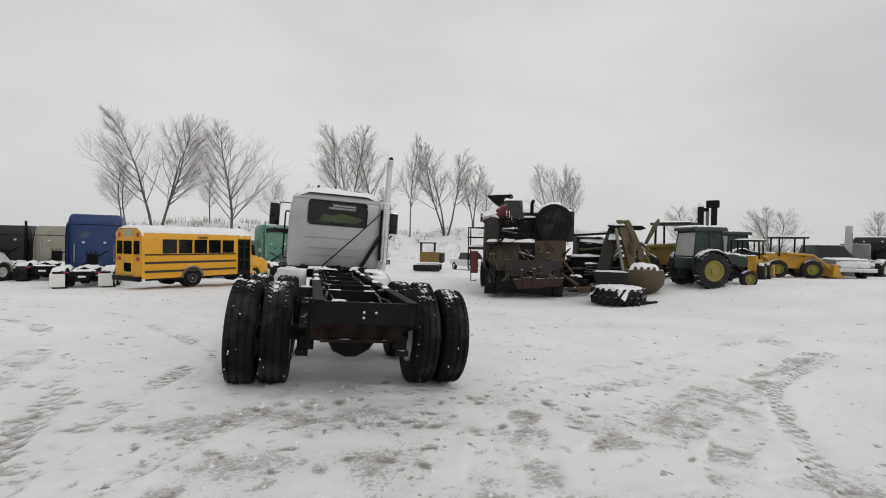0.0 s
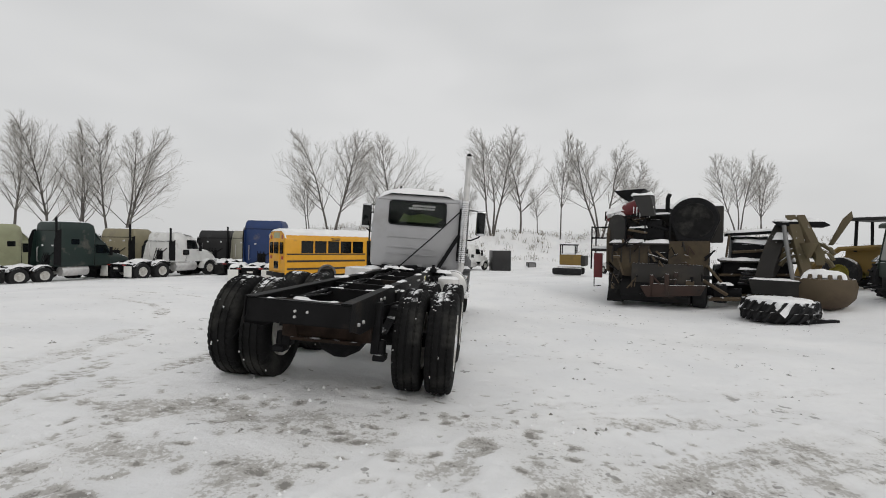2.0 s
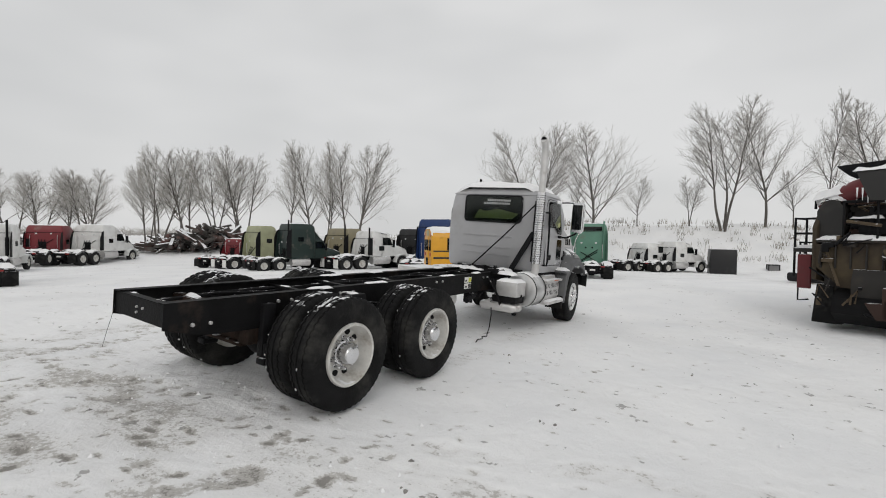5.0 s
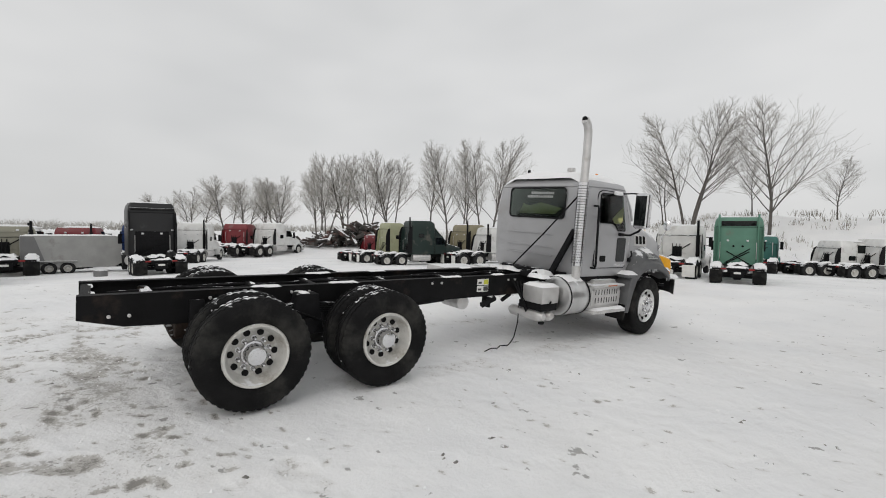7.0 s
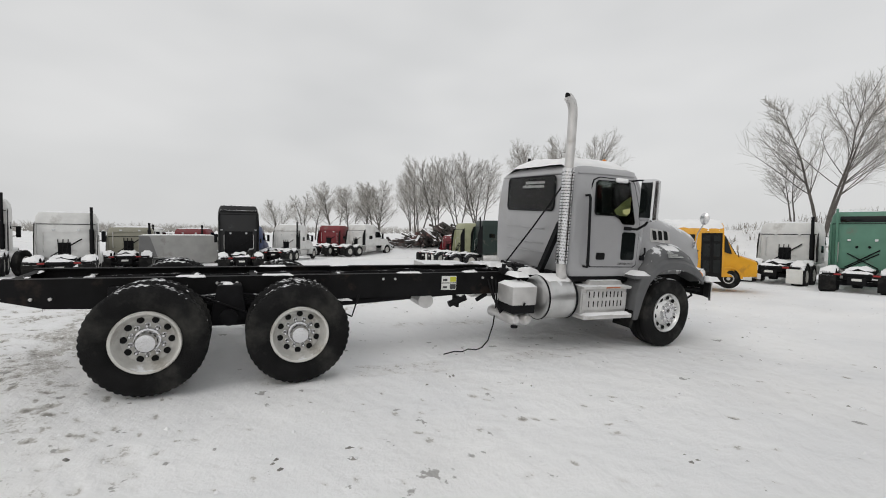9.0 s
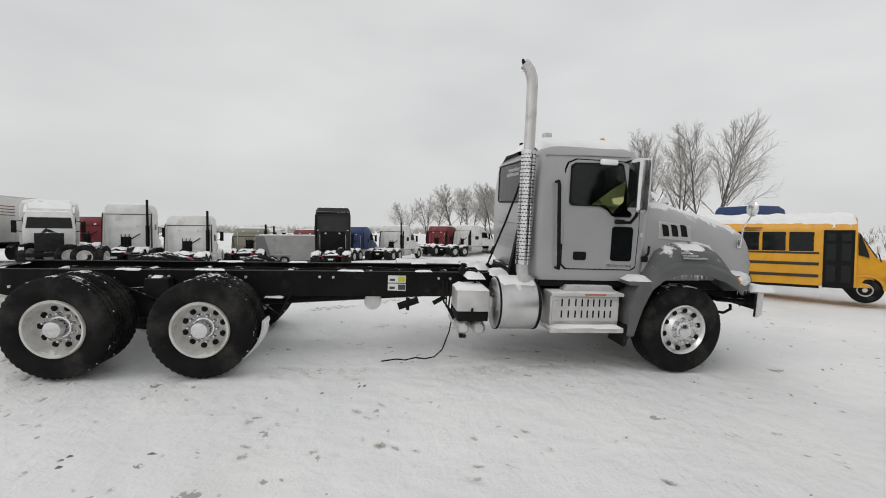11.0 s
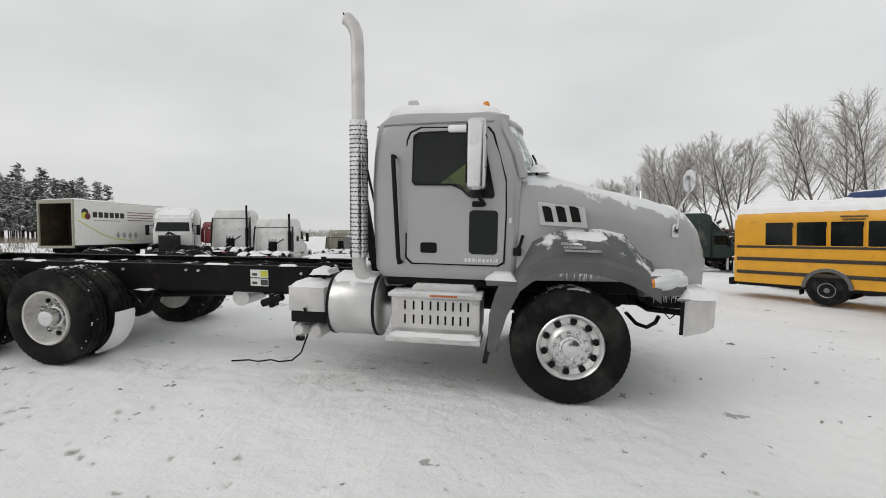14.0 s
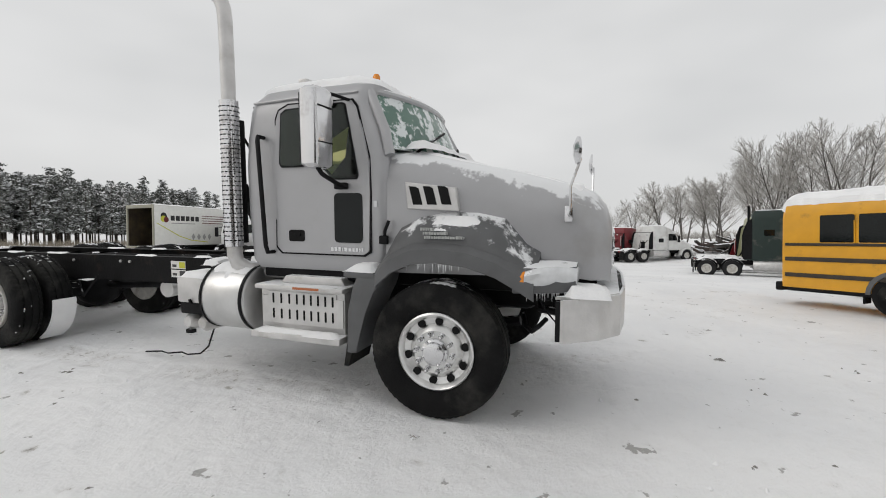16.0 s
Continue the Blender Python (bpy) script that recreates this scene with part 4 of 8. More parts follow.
for s in (1, -1):
    part("hood_vent", prism([(6.22, 1.615), (6.63, 1.60), (6.60, 1.78), (6.20, 1.83)], s * 0.90, s * 0.965, 0.006, seg=1), "alu_dull", truck, "three slot hood vent")
    for k in range(3):
        y = 6.27 + 0.115 * k
        part("vent_slot", prism([(y, 1.65), (y + 0.075, 1.648), (y + 0.045, 1.775), (y + 0.02, 1.79), (y - 0.035, 1.795)], s * 0.95, s * 0.969), "dark", truck)
    path = [(5.99, 0.99), (6.06, 1.11), (6.17, 1.21), (6.33, 1.285), (6.52, 1.305), (6.75, 1.28), (6.95, 1.215), (7.10, 1.13), (7.20, 1.06)]
    flare, lip = [], []
    for k, (y, z) in enumerate(path):
        end = min(k, len(path) - 1 - k)
        w = 1.19 - (0.03 if end == 0 else 0)
        lift = 0.24 if 1 < k < 7 else 0.12
        flare.append([(s * x, y + 0.0, zz) for x, zz in ((0.80, z + lift + 0.12), (0.95, z + lift + 0.02), (1.07, z + lift * 0.8), (1.13, z + lift * 0.4), (1.14, z + 0.06), (1.12, z - 0.01), (0.80, z - 0.01))])
        lip.append([(s * x, y, zz) for x, zz in ((1.05, z + 0.10), (1.13, z + 0.075), (w, z + 0.02), (w + 0.005, z - 0.085), (w - 0.03, z - 0.09), (w - 0.05, z - 0.02), (1.05, z - 0.02))])
    part("hood_flare", loft(flare), "fender", truck, "dark grey fender crown topped with snow")
    part("fender", loft(lip), "fender_bare", truck, "dark grey plastic fender lip")
    part("fender_extension", prism([(5.99, 1.12), (6.09, 1.10), (6.05, 0.98), (5.95, 0.80), (5.895, 0.55), (5.88, 0.46), (5.80, 0.46), (5.81, 0.80), (5.86, 1.0), (5.90, 1.10)], s * 0.80, s * 1.185, 0.012), "fender", truck)
    part("fender_top", box(s * 0.80, s * 1.19, 5.78, 6.04, 1.07, 1.125, 0.015), "fender", truck)
    part("mud_flap", prism([(5.80, 0.60), (5.86, 0.60), (5.80, 0.34), (5.76, 0.34)], s * 0.82, s * 1.16), "rubber", truck)
    part("headlight_housing", loft([[(s * x, y, z) for x, z in ((1.02 - d, 1.0), (1.17 - d, 1.03), (1.17 - d, 1.15), (1.12 - d, 1.20), (0.88 - d, 1.23), (0.70, 1.1))] for y, d in ((7.06, 0.0), (7.20, 0.03), (7.34, 0.10), (7.46, 0.22))]), "fender", truck)
    for nm, u0, u1, mat, proud, lb in (("headlight", 0.16, 1.0, "lamp", 0.0, "clear headlight half buried in snow"), ("turn_signal", 0.0, 0.17, "amber", 0.003, "amber turn signal")):
        rows = []
        for k in range(9):
            u = u0 + (u1 - u0) * k / 8
            d, h = 0.24 * u * u - proud, 0.035 + 0.095 * math.sin(math.pi * min(1.0, 0.12 + 0.62 * u)) + proud
            rows.append([(s * (1.165 - d), 7.07 + 0.40 * u, 1.082), (s * (1.188 - d), 7.07 + 0.40 * u, 1.082 + 0.35 * h), (s * (1.180 - d), 7.07 + 0.40 * u, 1.082 + 0.72 * h), (s * (1.14 - d), 7.07 + 0.40 * u, 1.082 + h), (s * (0.98 - d), 7.07 + 0.40 * u, 1.075 + h), (s * (0.98 - d), 7.07 + 0.40 * u, 1.082)])
        part(nm, loft(rows), mat, truck, lb)
# bumper, swept back at both ends
def bump(dy, dz0, dz1, t):
    line = [(-1.17, 7.40), (-1.0, 7.62), (-0.80, 7.76), (-0.4, 7.80), (0.4, 7.80), (0.80, 7.76), (1.0, 7.62), (1.17, 7.40)]
    return loft([[(x, y + dy, 0.70 + dz0), (x, y + dy - t, 0.70 + dz0), (x, y + dy - t, 1.0 + dz1), (x, y + dy, 1.0 + dz1)] for x, y in line])


part("bumper", bump(0, 0, 0, 0.02), "alu_dull", truck, "brushed steel front bumper caked with snow", smooth=False)
part("bumper_back", bump(-0.022, 0.01, -0.01, 0.03), "black", truck, smooth=False)
part("bumper_step", loft([[(x, y, 0.99), (x, y - 0.16, 0.99), (x, y - 0.16, 1.01), (x, y, 1.01)] for x, y in ((-1.1, 7.5), (-0.8, 7.75), (0.8, 7.75), (1.1, 7.5))]), "alu_dull", truck, smooth=False)
for s in (-1, 1):
    part("tow_bracket", box(s * 0.36 - 0.06, s * 0.36 + 0.06, 7.2, 7.78, 0.78, 0.98, 0.01), "black", truck)
    part("bumper_arm", tube([(s * 0.42, 7.15, 0.86), (s * 0.75, 7.2, 0.84), (s * 0.95, 7.42, 0.86)], 0.03, 8), "black", truck)
part("tow_hook", tube([(0.62, 7.05, 0.76), (0.80, 7.10, 0.70), (0.92, 7.16, 0.70), (0.96, 7.22, 0.76), (0.90, 7.26, 0.80)], 0.018, 8), "black", truck)
part("loose_wire", tube([(0.95, 7.2, 0.98), (0.98, 7.28, 0.86), (0.97, 7.33, 0.80), (0.99, 7.36, 0.84)], 0.006, 6), "black", truck)
# exhaust
part("exhaust_pipe", tube([(1.02, 4.70, 2.50), (1.02, 4.70, 2.95), (1.02, 4.695, 3.28), (1.02, 4.685, 3.37), (1.02, 4.655, 3.445), (1.02, 4.61, 3.495), (1.02, 4.585, 3.51)], [0.062] * 6 + [0.06], 20), "alu_dull", truck, "grey steel exhaust stack with a bent tip")
part("stack_mouth", lathe([(0, 0.052), (0.004, 0.052), (0.004, 0.0)], 18), "dark", truck, m=Matrix.Translation((1.02, 4.583, 3.512)) @ Matrix.Rotation(radians(90), 4, "Z") @ Matrix.Rotation(radians(155), 4, "Y") @ Matrix.Rotation(radians(180), 4, "Z"))
part("heat_shield", lathe([(1.27, 0.075), (1.275, 0.083), (2.575, 0.083), (2.58, 0.065)], 28, "z"), "chrome", truck, "perforated chrome heat shield", m=Matrix.Translation((1.02, 4.70, 0)))
slots = []
for r in range(30):
    for k in range(14):
        b = box(0.080, 0.0845, -0.012, 0.012, -0.005, 0.005)
        b.transform(Matrix.Translation((1.02, 4.70, 1.33 + r * 0.041)) @ Matrix.Rotation(2 * math.pi * (k + 0.5 * (r % 2)) / 14, 4, "Z"))
        slots.append(b)
slot_part = part("perforation", join(*slots), "dark", truck, smooth=False)
slot_part["kind"] = "stuff"
part("exhaust_elbow", tube([(1.02, 4.70, 1.30), (1.02, 4.70, 1.2), (1.01, 4.72, 1.12), (0.96, 4.78, 1.07), (0.85, 4.86, 1.04), (0.6, 5.0, 1.0)], 0.068, 16), "alu_dull", truck)
part("stack_bracket", join(box(0.90, 0.965, 4.71, 4.76, 1.30, 2.42, 0.008), box(0.96, 1.05, 4.68, 4.74, 2.36, 2.42, 0.006), box(0.96, 1.05, 4.68, 4.74, 1.50, 1.56, 0.006)), "black", truck)
part("stack_brace", loft([[(x - 0.045, 4.68, z), (x + 0.045, 4.68, z), (x + 0.045, 4.75, z), (x - 0.045, 4.75, z)] for x, z in ((0.50, 1.06), (0.93, 1.85))]), "black", truck, smooth=False)
part("stack_rod", tube([(-0.28, 4.60, 1.10), (0.35, 4.66, 1.74), (0.93, 4.70, 2.36)], 0.013, 8), "black", truck)
# right side equipment
part("fuel_tank", lathe([(4.40, 0.0), (4.40, 0.27), (4.415, 0.30), (4.43, 0.305), (4.87, 0.305), (4.885, 0.30), (4.90, 0.27), (4.90, 0.0)], 44, "y"), "tank_metal", truck, "aluminium cylindrical tank cover topped with snow", m=Matrix.Translation((0.88, 0, 0.785)))
for y in (4.43, 4.87):
    part("tank_band", lathe([(y - 0.012, 0.306), (y - 0.012, 0.311), (y + 0.012, 0.311), (y + 0.012, 0.306)], 44, "y", False), "black", truck, m=Matrix.Translation((0.88, 0, 0.785)))
part("dryer_box", box(0.62, 1.02, 3.945, 4.335, 0.70, 0.955, 0.02), "alu_dull", truck, "pale metal box with a snowy lid")
part("dryer_tray", join(box(0.55, 1.0, 3.96, 4.33, 0.585, 0.70, 0.012), tube([(1.02, 4.13, 0.70), (1.04, 4.13, 0.74)], 0.014, 8)), "black", truck)
for y in (4.04, 4.23):
    part("air_tank", lathe([(0.30, 0.0), (0.31, 0.05), (0.36, 0.083), (0.95, 0.083), (1.0, 0.05), (1.01, 0.0)], 22), "alu_dull", truck, m=Matrix.Translation((0, y, 0.50)))
part("tank_valve", box(0.93, 0.99, 4.0, 4.08, 0.385, 0.425, 0.006), "black", truck)
part("hose_bundle", join(*[tube([(0.5 + 0.03 * k, 3.85 + 0.05 * k, 0.98), (0.7, 3.84 + 0.03 * k, 0.75 - 0.05 * k), (0.72, 4.0, 0.56 - 0.03 * k), (0.5, 4.2, 0.50)], 0.012, 6) for k in range(4)]), "black", truck)
part("step_box", box(0.55, 1.08, 4.99, 5.73, 0.55, 0.93, 0.012), "alu_dull", truck, "aluminium battery box with slotted front")
part("slotted_panel", prism([(5.01, 0.62), (5.72, 0.62), (5.72, 0.86), (5.66, 0.86), (5.66, 0.90), (5.06, 0.90), (5.06, 0.86), (5.01, 0.86)], 1.082, 1.092), "alu_dull", truck)
for r in range(2):
    for k in range(9):
        slot = part("slot", prism(round_rect(-0.009, 0.009, -0.045, 0.045, 0.009, 3), 1.085, 1.0945), "dark", truck) if r + k == 0 else again(slot, Matrix())
        slot.matrix_basis = pose(0, 5.10 + 0.066 * k, 0.705 + 0.135 * r)
for z0, z1, x1, y0, y1 in ((0.505, 0.565, 1.20, 4.97, 5.745), (0.925, 0.965, 1.15, 4.98, 5.75)):
    part("step", join(box(0.85, x1, y0, y1, z0, z1, 0.01)), "alu_dull", truck)
part("upper_step", prism([(5.12, 0.965), (5.70, 0.965), (5.66, 1.03), (5.16, 1.03)], 0.85, 1.02, 0.008), "alu_dull", truck)
part("warning_sticker", box(1.15, 1.1525, 5.30, 5.54, 0.937, 0.957), material("orange_sticker", (0.45, 0.14, 0.05), 0.5), truck)
for k, (z0, z1) in enumerate(((0.925, 1.015), (0.825, 0.913))):
    st = part("frame_label", box(0.4345, 0.437, 3.17, 3.385, z0, z1), "label_white", truck, "white and yellow data sticker on the frame")
    part("label_panel", box(0.437, 0.4375, 3.29, 3.38, z0 + 0.01, z1 - 0.01), "label_yellow" if k == 0 else "label_dark", st)
    part("label_print", box(0.437, 0.4375, 3.19, 3.25, z0 + 0.02, z0 + 0.05), "label_dark", st)
part("valve_block", join(box(0.44, 0.56, 4.05, 4.16, 1.06, 1.14, 0.01), tube([(0.5, 4.1, 1.1), (0.5, 4.1, 1.2)], 0.03, 8), tube([(0.46, 4.2, 1.06), (0.6, 4.25, 1.12), (0.75, 4.2, 1.0)], 0.02, 8)), "black", truck)
part("left_tank", lathe([(4.3, 0.0), (4.3, 0.30), (4.32, 0.31), (5.6, 0.31), (5.62, 0.30), (5.62, 0.0)], 32, "y"), "alu_dull", truck, m=Matrix.Translation((-0.88, 0, 0.76)))
part("left_battery_box", box(-1.05, -0.55, 3.3, 4.1, 0.72, 1.06, 0.015), "alu_dull", truck)
# mirrors and roof
for s in (1, -1):
    mir = part("door_mirror", loft([[(s * (1.37 + u), 5.70 + v, zz) for u, v in round_rect(-0.115 * f, 0.115 * f, -0.07 * f, 0.07 * f, 0.035)] for zz, f in ((1.92, 0.75), (1.945, 1.0), (2.24, 1.02), (2.48, 1.0), (2.505, 0.75))]), "chrome", truck, "large chrome door mirror, frosted with snow")
    part("mirror_glass", box(s * 1.37 - 0.095, s * 1.37 + 0.095, 5.622, 5.632, 1.97, 2.46, 0.004), "glass", mir)
    for z in (2.10, 2.36):
        part("mirror_seam", box(s * 1.37 - 0.09, s * 1.37 + 0.09, 5.765, 5.776, z, z + 0.008), "black", mir)
    part("mirror_arm", join(tube([(s * 0.95, 5.74, 2.50), (s * 1.15, 5.71, 2.505), (s * 1.30, 5.70, 2.495), (s * 1.36, 5.70, 2.47)], 0.013, 8)), "black", truck)
    part("mirror_bracket", join(tube([(s * 1.0, 5.72, 1.80), (s * 1.15, 5.75, 1.80), (s * 1.33, 5.71, 1.88), (s * 1.37, 5.70, 1.93)], 0.018, 8), box(s * 1.0 - 0.01, s * 1.0 + 0.07, 5.64, 5.74, 1.775, 1.83, 0.015)), "black", truck)
hm = part("hood_mirror_arm", join(tube([(0.80, 7.40, 1.60), (0.82, 7.40, 1.78), (0.86, 7.45, 1.92), (0.88, 7.47, 1.98)], 0.009, 8), box(0.765, 0.80, 7.36, 7.42, 1.52, 1.64, 0.008)), "chrome", truck)
part("hood_mirror", lathe([(-0.03, 0.0), (-0.028, 0.05), (-0.01, 0.098), (0.006, 0.10), (0.006, 0.0)], 24, "y"), "chrome", truck, "round hood mirror", m=Matrix.Translation((0.88, 7.45, 2.03)) @ Matrix.Rotation(radians(18), 4, "Z") @ Matrix.Diagonal((0.72, 1, 1.0, 1)))
part("hood_mirror_arm", tube([(-0.80, 7.5, 1.62), (-0.88, 7.5, 1.85), (-0.98, 7.5, 2.06)], 0.011, 8), "chrome", truck)
part("hood_mirror", lathe([(-0.03, 0.0), (-0.028, 0.05), (-0.01, 0.098), (0.006, 0.10), (0.006, 0.0)], 24, "y"), "chrome", truck, "round hood mirror", m=Matrix.Translation((-1.0, 7.48, 2.10)) @ Matrix.Diagonal((1.1, 1, 1.1, 1)))
beacon = part("beacon", lathe([(2.80, 0.0), (2.80, 0.034), (2.845, 0.032), (2.865, 0.02), (2.87, 0.0)], 16, "z"), "amber", truck, "amber roof beacon", m=Matrix.Translation((0.42, 5.70, -0.01)))
part("beacon_base", tube([(0.42, 5.70, 2.68), (0.42, 5.70, 2.80)], 0.03, 10), "black", truck)
for x in (-0.62, -0.3, 0.0, 0.3, 0.62):
    part("marker_lamp", lathe([(-0.05, 0.02), (0.03, 0.03), (0.05, 0.012), (0.052, 0)], 10, "y"), "amber", truck, m=Matrix.Translation((x, 5.80 - 0.1 * abs(x), 2.715 - 0.03 * abs(x))))
part("roof_lamp", join(box(0.40, 0.50, 5.0, 5.08, 2.80, 2.87, 0.01), box(0.44, 0.46, 5.03, 5.05, 2.66, 2.80)), "alu_dull", truck)
part("antenna_base", lathe([(2.66, 0.03), (2.86, 0.022), (2.87, 0)], 8, "z"), "black", truck, m=Matrix.Translation((-0.45, 5.0, 0)))
part("sun_visor_snow_cap", box(1.0, 1.05, 5.42, 5.62, 2.455, 2.52, 0.02), "snow", truck)
part("marker_writing", join(bars([(6.40, 6.50, 1.455), (6.42, 6.60, 1.425), (6.43, 6.72, 1.395)], 1.14, 0.022, "x", 0.012)), "ink", truck)
# icicles under fender and bumper
ice = []
rnd = random.Random(3)
for k in range(40):
    y = rnd.uniform(6.3, 6.7) if k < 16 else rnd.uniform(7.12, 7.45)
    z0 = 1.21 if k < 16 else 1.03
    x = 1.19 if k < 16 else 1.14 - (y - 7.12) * 0.45
    ice.append(tube([(x, y, z0), (x, y, z0 - rnd.uniform(0.02, 0.07))], [0.004, 0.001], 5))
part("icicle", join(*ice), "lamp", truck)["kind"] = "stuff"

# snow lying on the truck
def roof_z(x, y):
    return 2.705 - 0.14 * max(0, abs(x) - 0.62) / 0.3 - 0.30 * max(0, y - 5.66) - 0.12 * max(0, 5.05 - y)


snow_on(truck, drift(-0.90, 0.90, 4.87, 5.90, roof_z, 0.115, 1), "thick white snow on the cab roof")
crust = drift(-1, 1, 6.08, 7.5, 0.0, 0.035, 2, 0.05, ragged=1.0)
for v in crust.verts:
    k = (v.co.y - 6.06) / 1.36
    w = 0.96 - 0.20 * k
    top = 2.14 - 0.235 * (v.co.y - 6.06) if v.co.y < 7.42 else 1.825 - 0.5 * (v.co.y - 7.42)
    u = abs(v.co.x)
    v.co.x *= w - 0.06
    v.co.z += top - 0.02 - 0.03 * u * u - 0.09 * max(0.0, u - 0.74) / 0.26
snow_on(truck, crust, "crusted snow on the hood")
snow_on(truck, drift(-0.80, 0.80, 6.10, 6.32, lambda x, y: 2.10 + 0.04 * (1 - x * x), 0.09, 3, ragged=0.8), "snow packed at the foot of the windscreen")
snow_on(truck, drift(0.86, 1.09, 6.14, 7.02, lambda x, y: 1.535 - 0.85 * (y - 6.52) ** 2 - 0.55 * max(0, x - 0.95), 0.04, 4, 0.03, ragged=1.1), "snow lying on the front fender")
snow_on(truck, drift(0.66, 1.08, 4.42, 4.88, lambda x, y: 0.785 + math.sqrt(max(0.01, 0.305**2 - (x - 0.88) ** 2)) - 0.012, 0.05, 5), "snow on the tank")
snow_on(truck, drift(0.62, 1.02, 3.945, 4.335, 0.955, 0.05, 6), "snow on the box lid")
snow_on(truck, drift(1.08, 1.20, 4.98, 5.74, 0.563, 0.035, 7), "snow on the step")
snow_on(truck, drift(0.82, 1.19, 5.78, 6.05, 1.125, 0.05, 8), "snow on the fender top")
snow_on(truck, drift(0.72, 1.10, 7.40, 7.70, lambda x, y: 1.01, 0.085, 9, 0.04, 0.9), "snow on the bumper")
for k, (y, l) in enumerate(((0.15, 0.3), (1.0, 0.35), (1.9, 0.25), (2.6, 0.3), (3.5, 0.22), (4.2, 0.5))):
    for s in (-1, 1):
        if (k + (s > 0)) % 3:
            snow_on(truck, drift(s * 0.39 - 0.045, s * 0.39 + 0.045, y, y + l, lambda x, q: 0.992 + 0.0165 * (q + 1.2), 0.02, 20 + k + s, step=0.03), "snow on the frame rail")
rnd = random.Random(14)
for k, (y, z) in enumerate(((-1.16, 0.975), (-0.72, 0.925), (0.27, 0.955), (0.93, 0.975), (1.93, 0.975), (2.93, 0.985), (3.93, 1.015))):
    for c in (-0.2, 0.16):
        x0, l = c + rnd.uniform(-0.12, 0.04), rnd.uniform(0.07, 0.20)
        snow_on(truck, drift(x0, x0 + l, y + 0.005, y + rnd.uniform(0.045, 0.075), z, rnd.uniform(0.010, 0.022), 40 + k, step=0.022, ragged=1.3), "snow on the crossmember")
for k, (x, y, z, a, l) in enumerate(((0.12, 0.55, 0.80, 0.10, 0.16), (-0.15, 1.3, 0.78, 0.14, 0.2), (0.05, 2.3, 0.70, 0.06, 0.5), (0.40, 0.62, 0.96, 0.05, 0.12), (0.52, 0.66, 0.95, 0.06, 0.12), (-0.52, 0.7, 0.95, 0.07, 0.12), (0.5, 1.9, 0.74, 0.06, 0.2))):
    snow_on(truck, drift(x - a, x + a, y - l / 2, y + l / 2, z, 0.025, 140 + k, step=0.025, ragged=1.4), "snow caught between the frame rails")
for k, (x, y) in enumerate(((0.70, 4.2), (0.45, 4.55), (-0.1, 4.5), (-0.4, 4.4))):
    snow_on(truck, drift(x - 0.16, x + 0.16, y - 0.1, y + 0.12, 1.06, 0.05, 60 + k, step=0.03, ragged=1.2), "snow behind the cab")
# loose wires
wire = tagged(part("wire", tube([(-0.40, -1.21, 0.86), (-0.45, -1.30, 0.74), (-0.53, -1.37, 0.60), (-0.60, -1.42, 0.45)], 0.0045, 6), "black", None), "thin black wire hanging from the frame end", "cable")
wire.matrix_world = truck.matrix_basis.copy()
cord = [(0.52, 4.0, 0.62), (0.58, 3.94, 0.34), (0.60, 3.86, 0.12), (0.62, 3.76, 0.035), (0.68, 3.64, 0.03), (0.65, 3.52, 0.035), (0.72, 3.40, 0.03), (0.70, 3.28, 0.034), (0.76, 3.12, 0.03)]
wire = tagged(part("wire", tube(cord, 0.009, 6), "black", None), "black cord trailing from the truck onto the snow", "cable")
wire.matrix_world = truck.matrix_basis.copy()


# the truck's lengths, spaced out along it from the bumper to the frame's end; round wheels only move
SPACING = ((-1.21, -1.295), (-0.2, -0.2), (1.6, 1.615), (3.28, 3.42), (4.80, 4.93), (5.27, 5.53), (5.86, 6.17), (6.5, 6.84), (7.1, 7.48), (7.8, 8.2))


def spaced_out(ob, done):
    if ob.type == "MESH" and ob.matrix_basis == Matrix.Identity(4) and ob.data.name not in done:
        done.add(ob.data.name)
        for v in ob.data.vertices:
            v.co.y = np.interp(v.co.y, *zip(*SPACING))
    elif ob.type == "MESH" and ob.matrix_basis != Matrix.Identity(4):
        ob.location.y = np.interp(ob.location.y, *zip(*SPACING))
        return
    for o in ob.children:
        spaced_out(o, done)


spread_meshes = set()
for ob in list(truck.children):
    spaced_out(ob, spread_meshes)
for ob in list(scene.objects):
    if ob.parent is None and ob.type == "MESH" and ob.name.split(".")[0] in ("snow", "wire"):
        for v in ob.data.vertices:
            v.co.y = np.interp(v.co.y, *zip(*SPACING))


# ---- the yard round it ----
def colour(name, rgb, snow=0.55, rough=0.45, dirt=0.18, dirt_color=(0.16, 0.14, 0.12)):
    return material(name, rgb, rough, 0.0, 0.10, 1.8, 0.06, 30.0, snow, dirt, dirt_color)


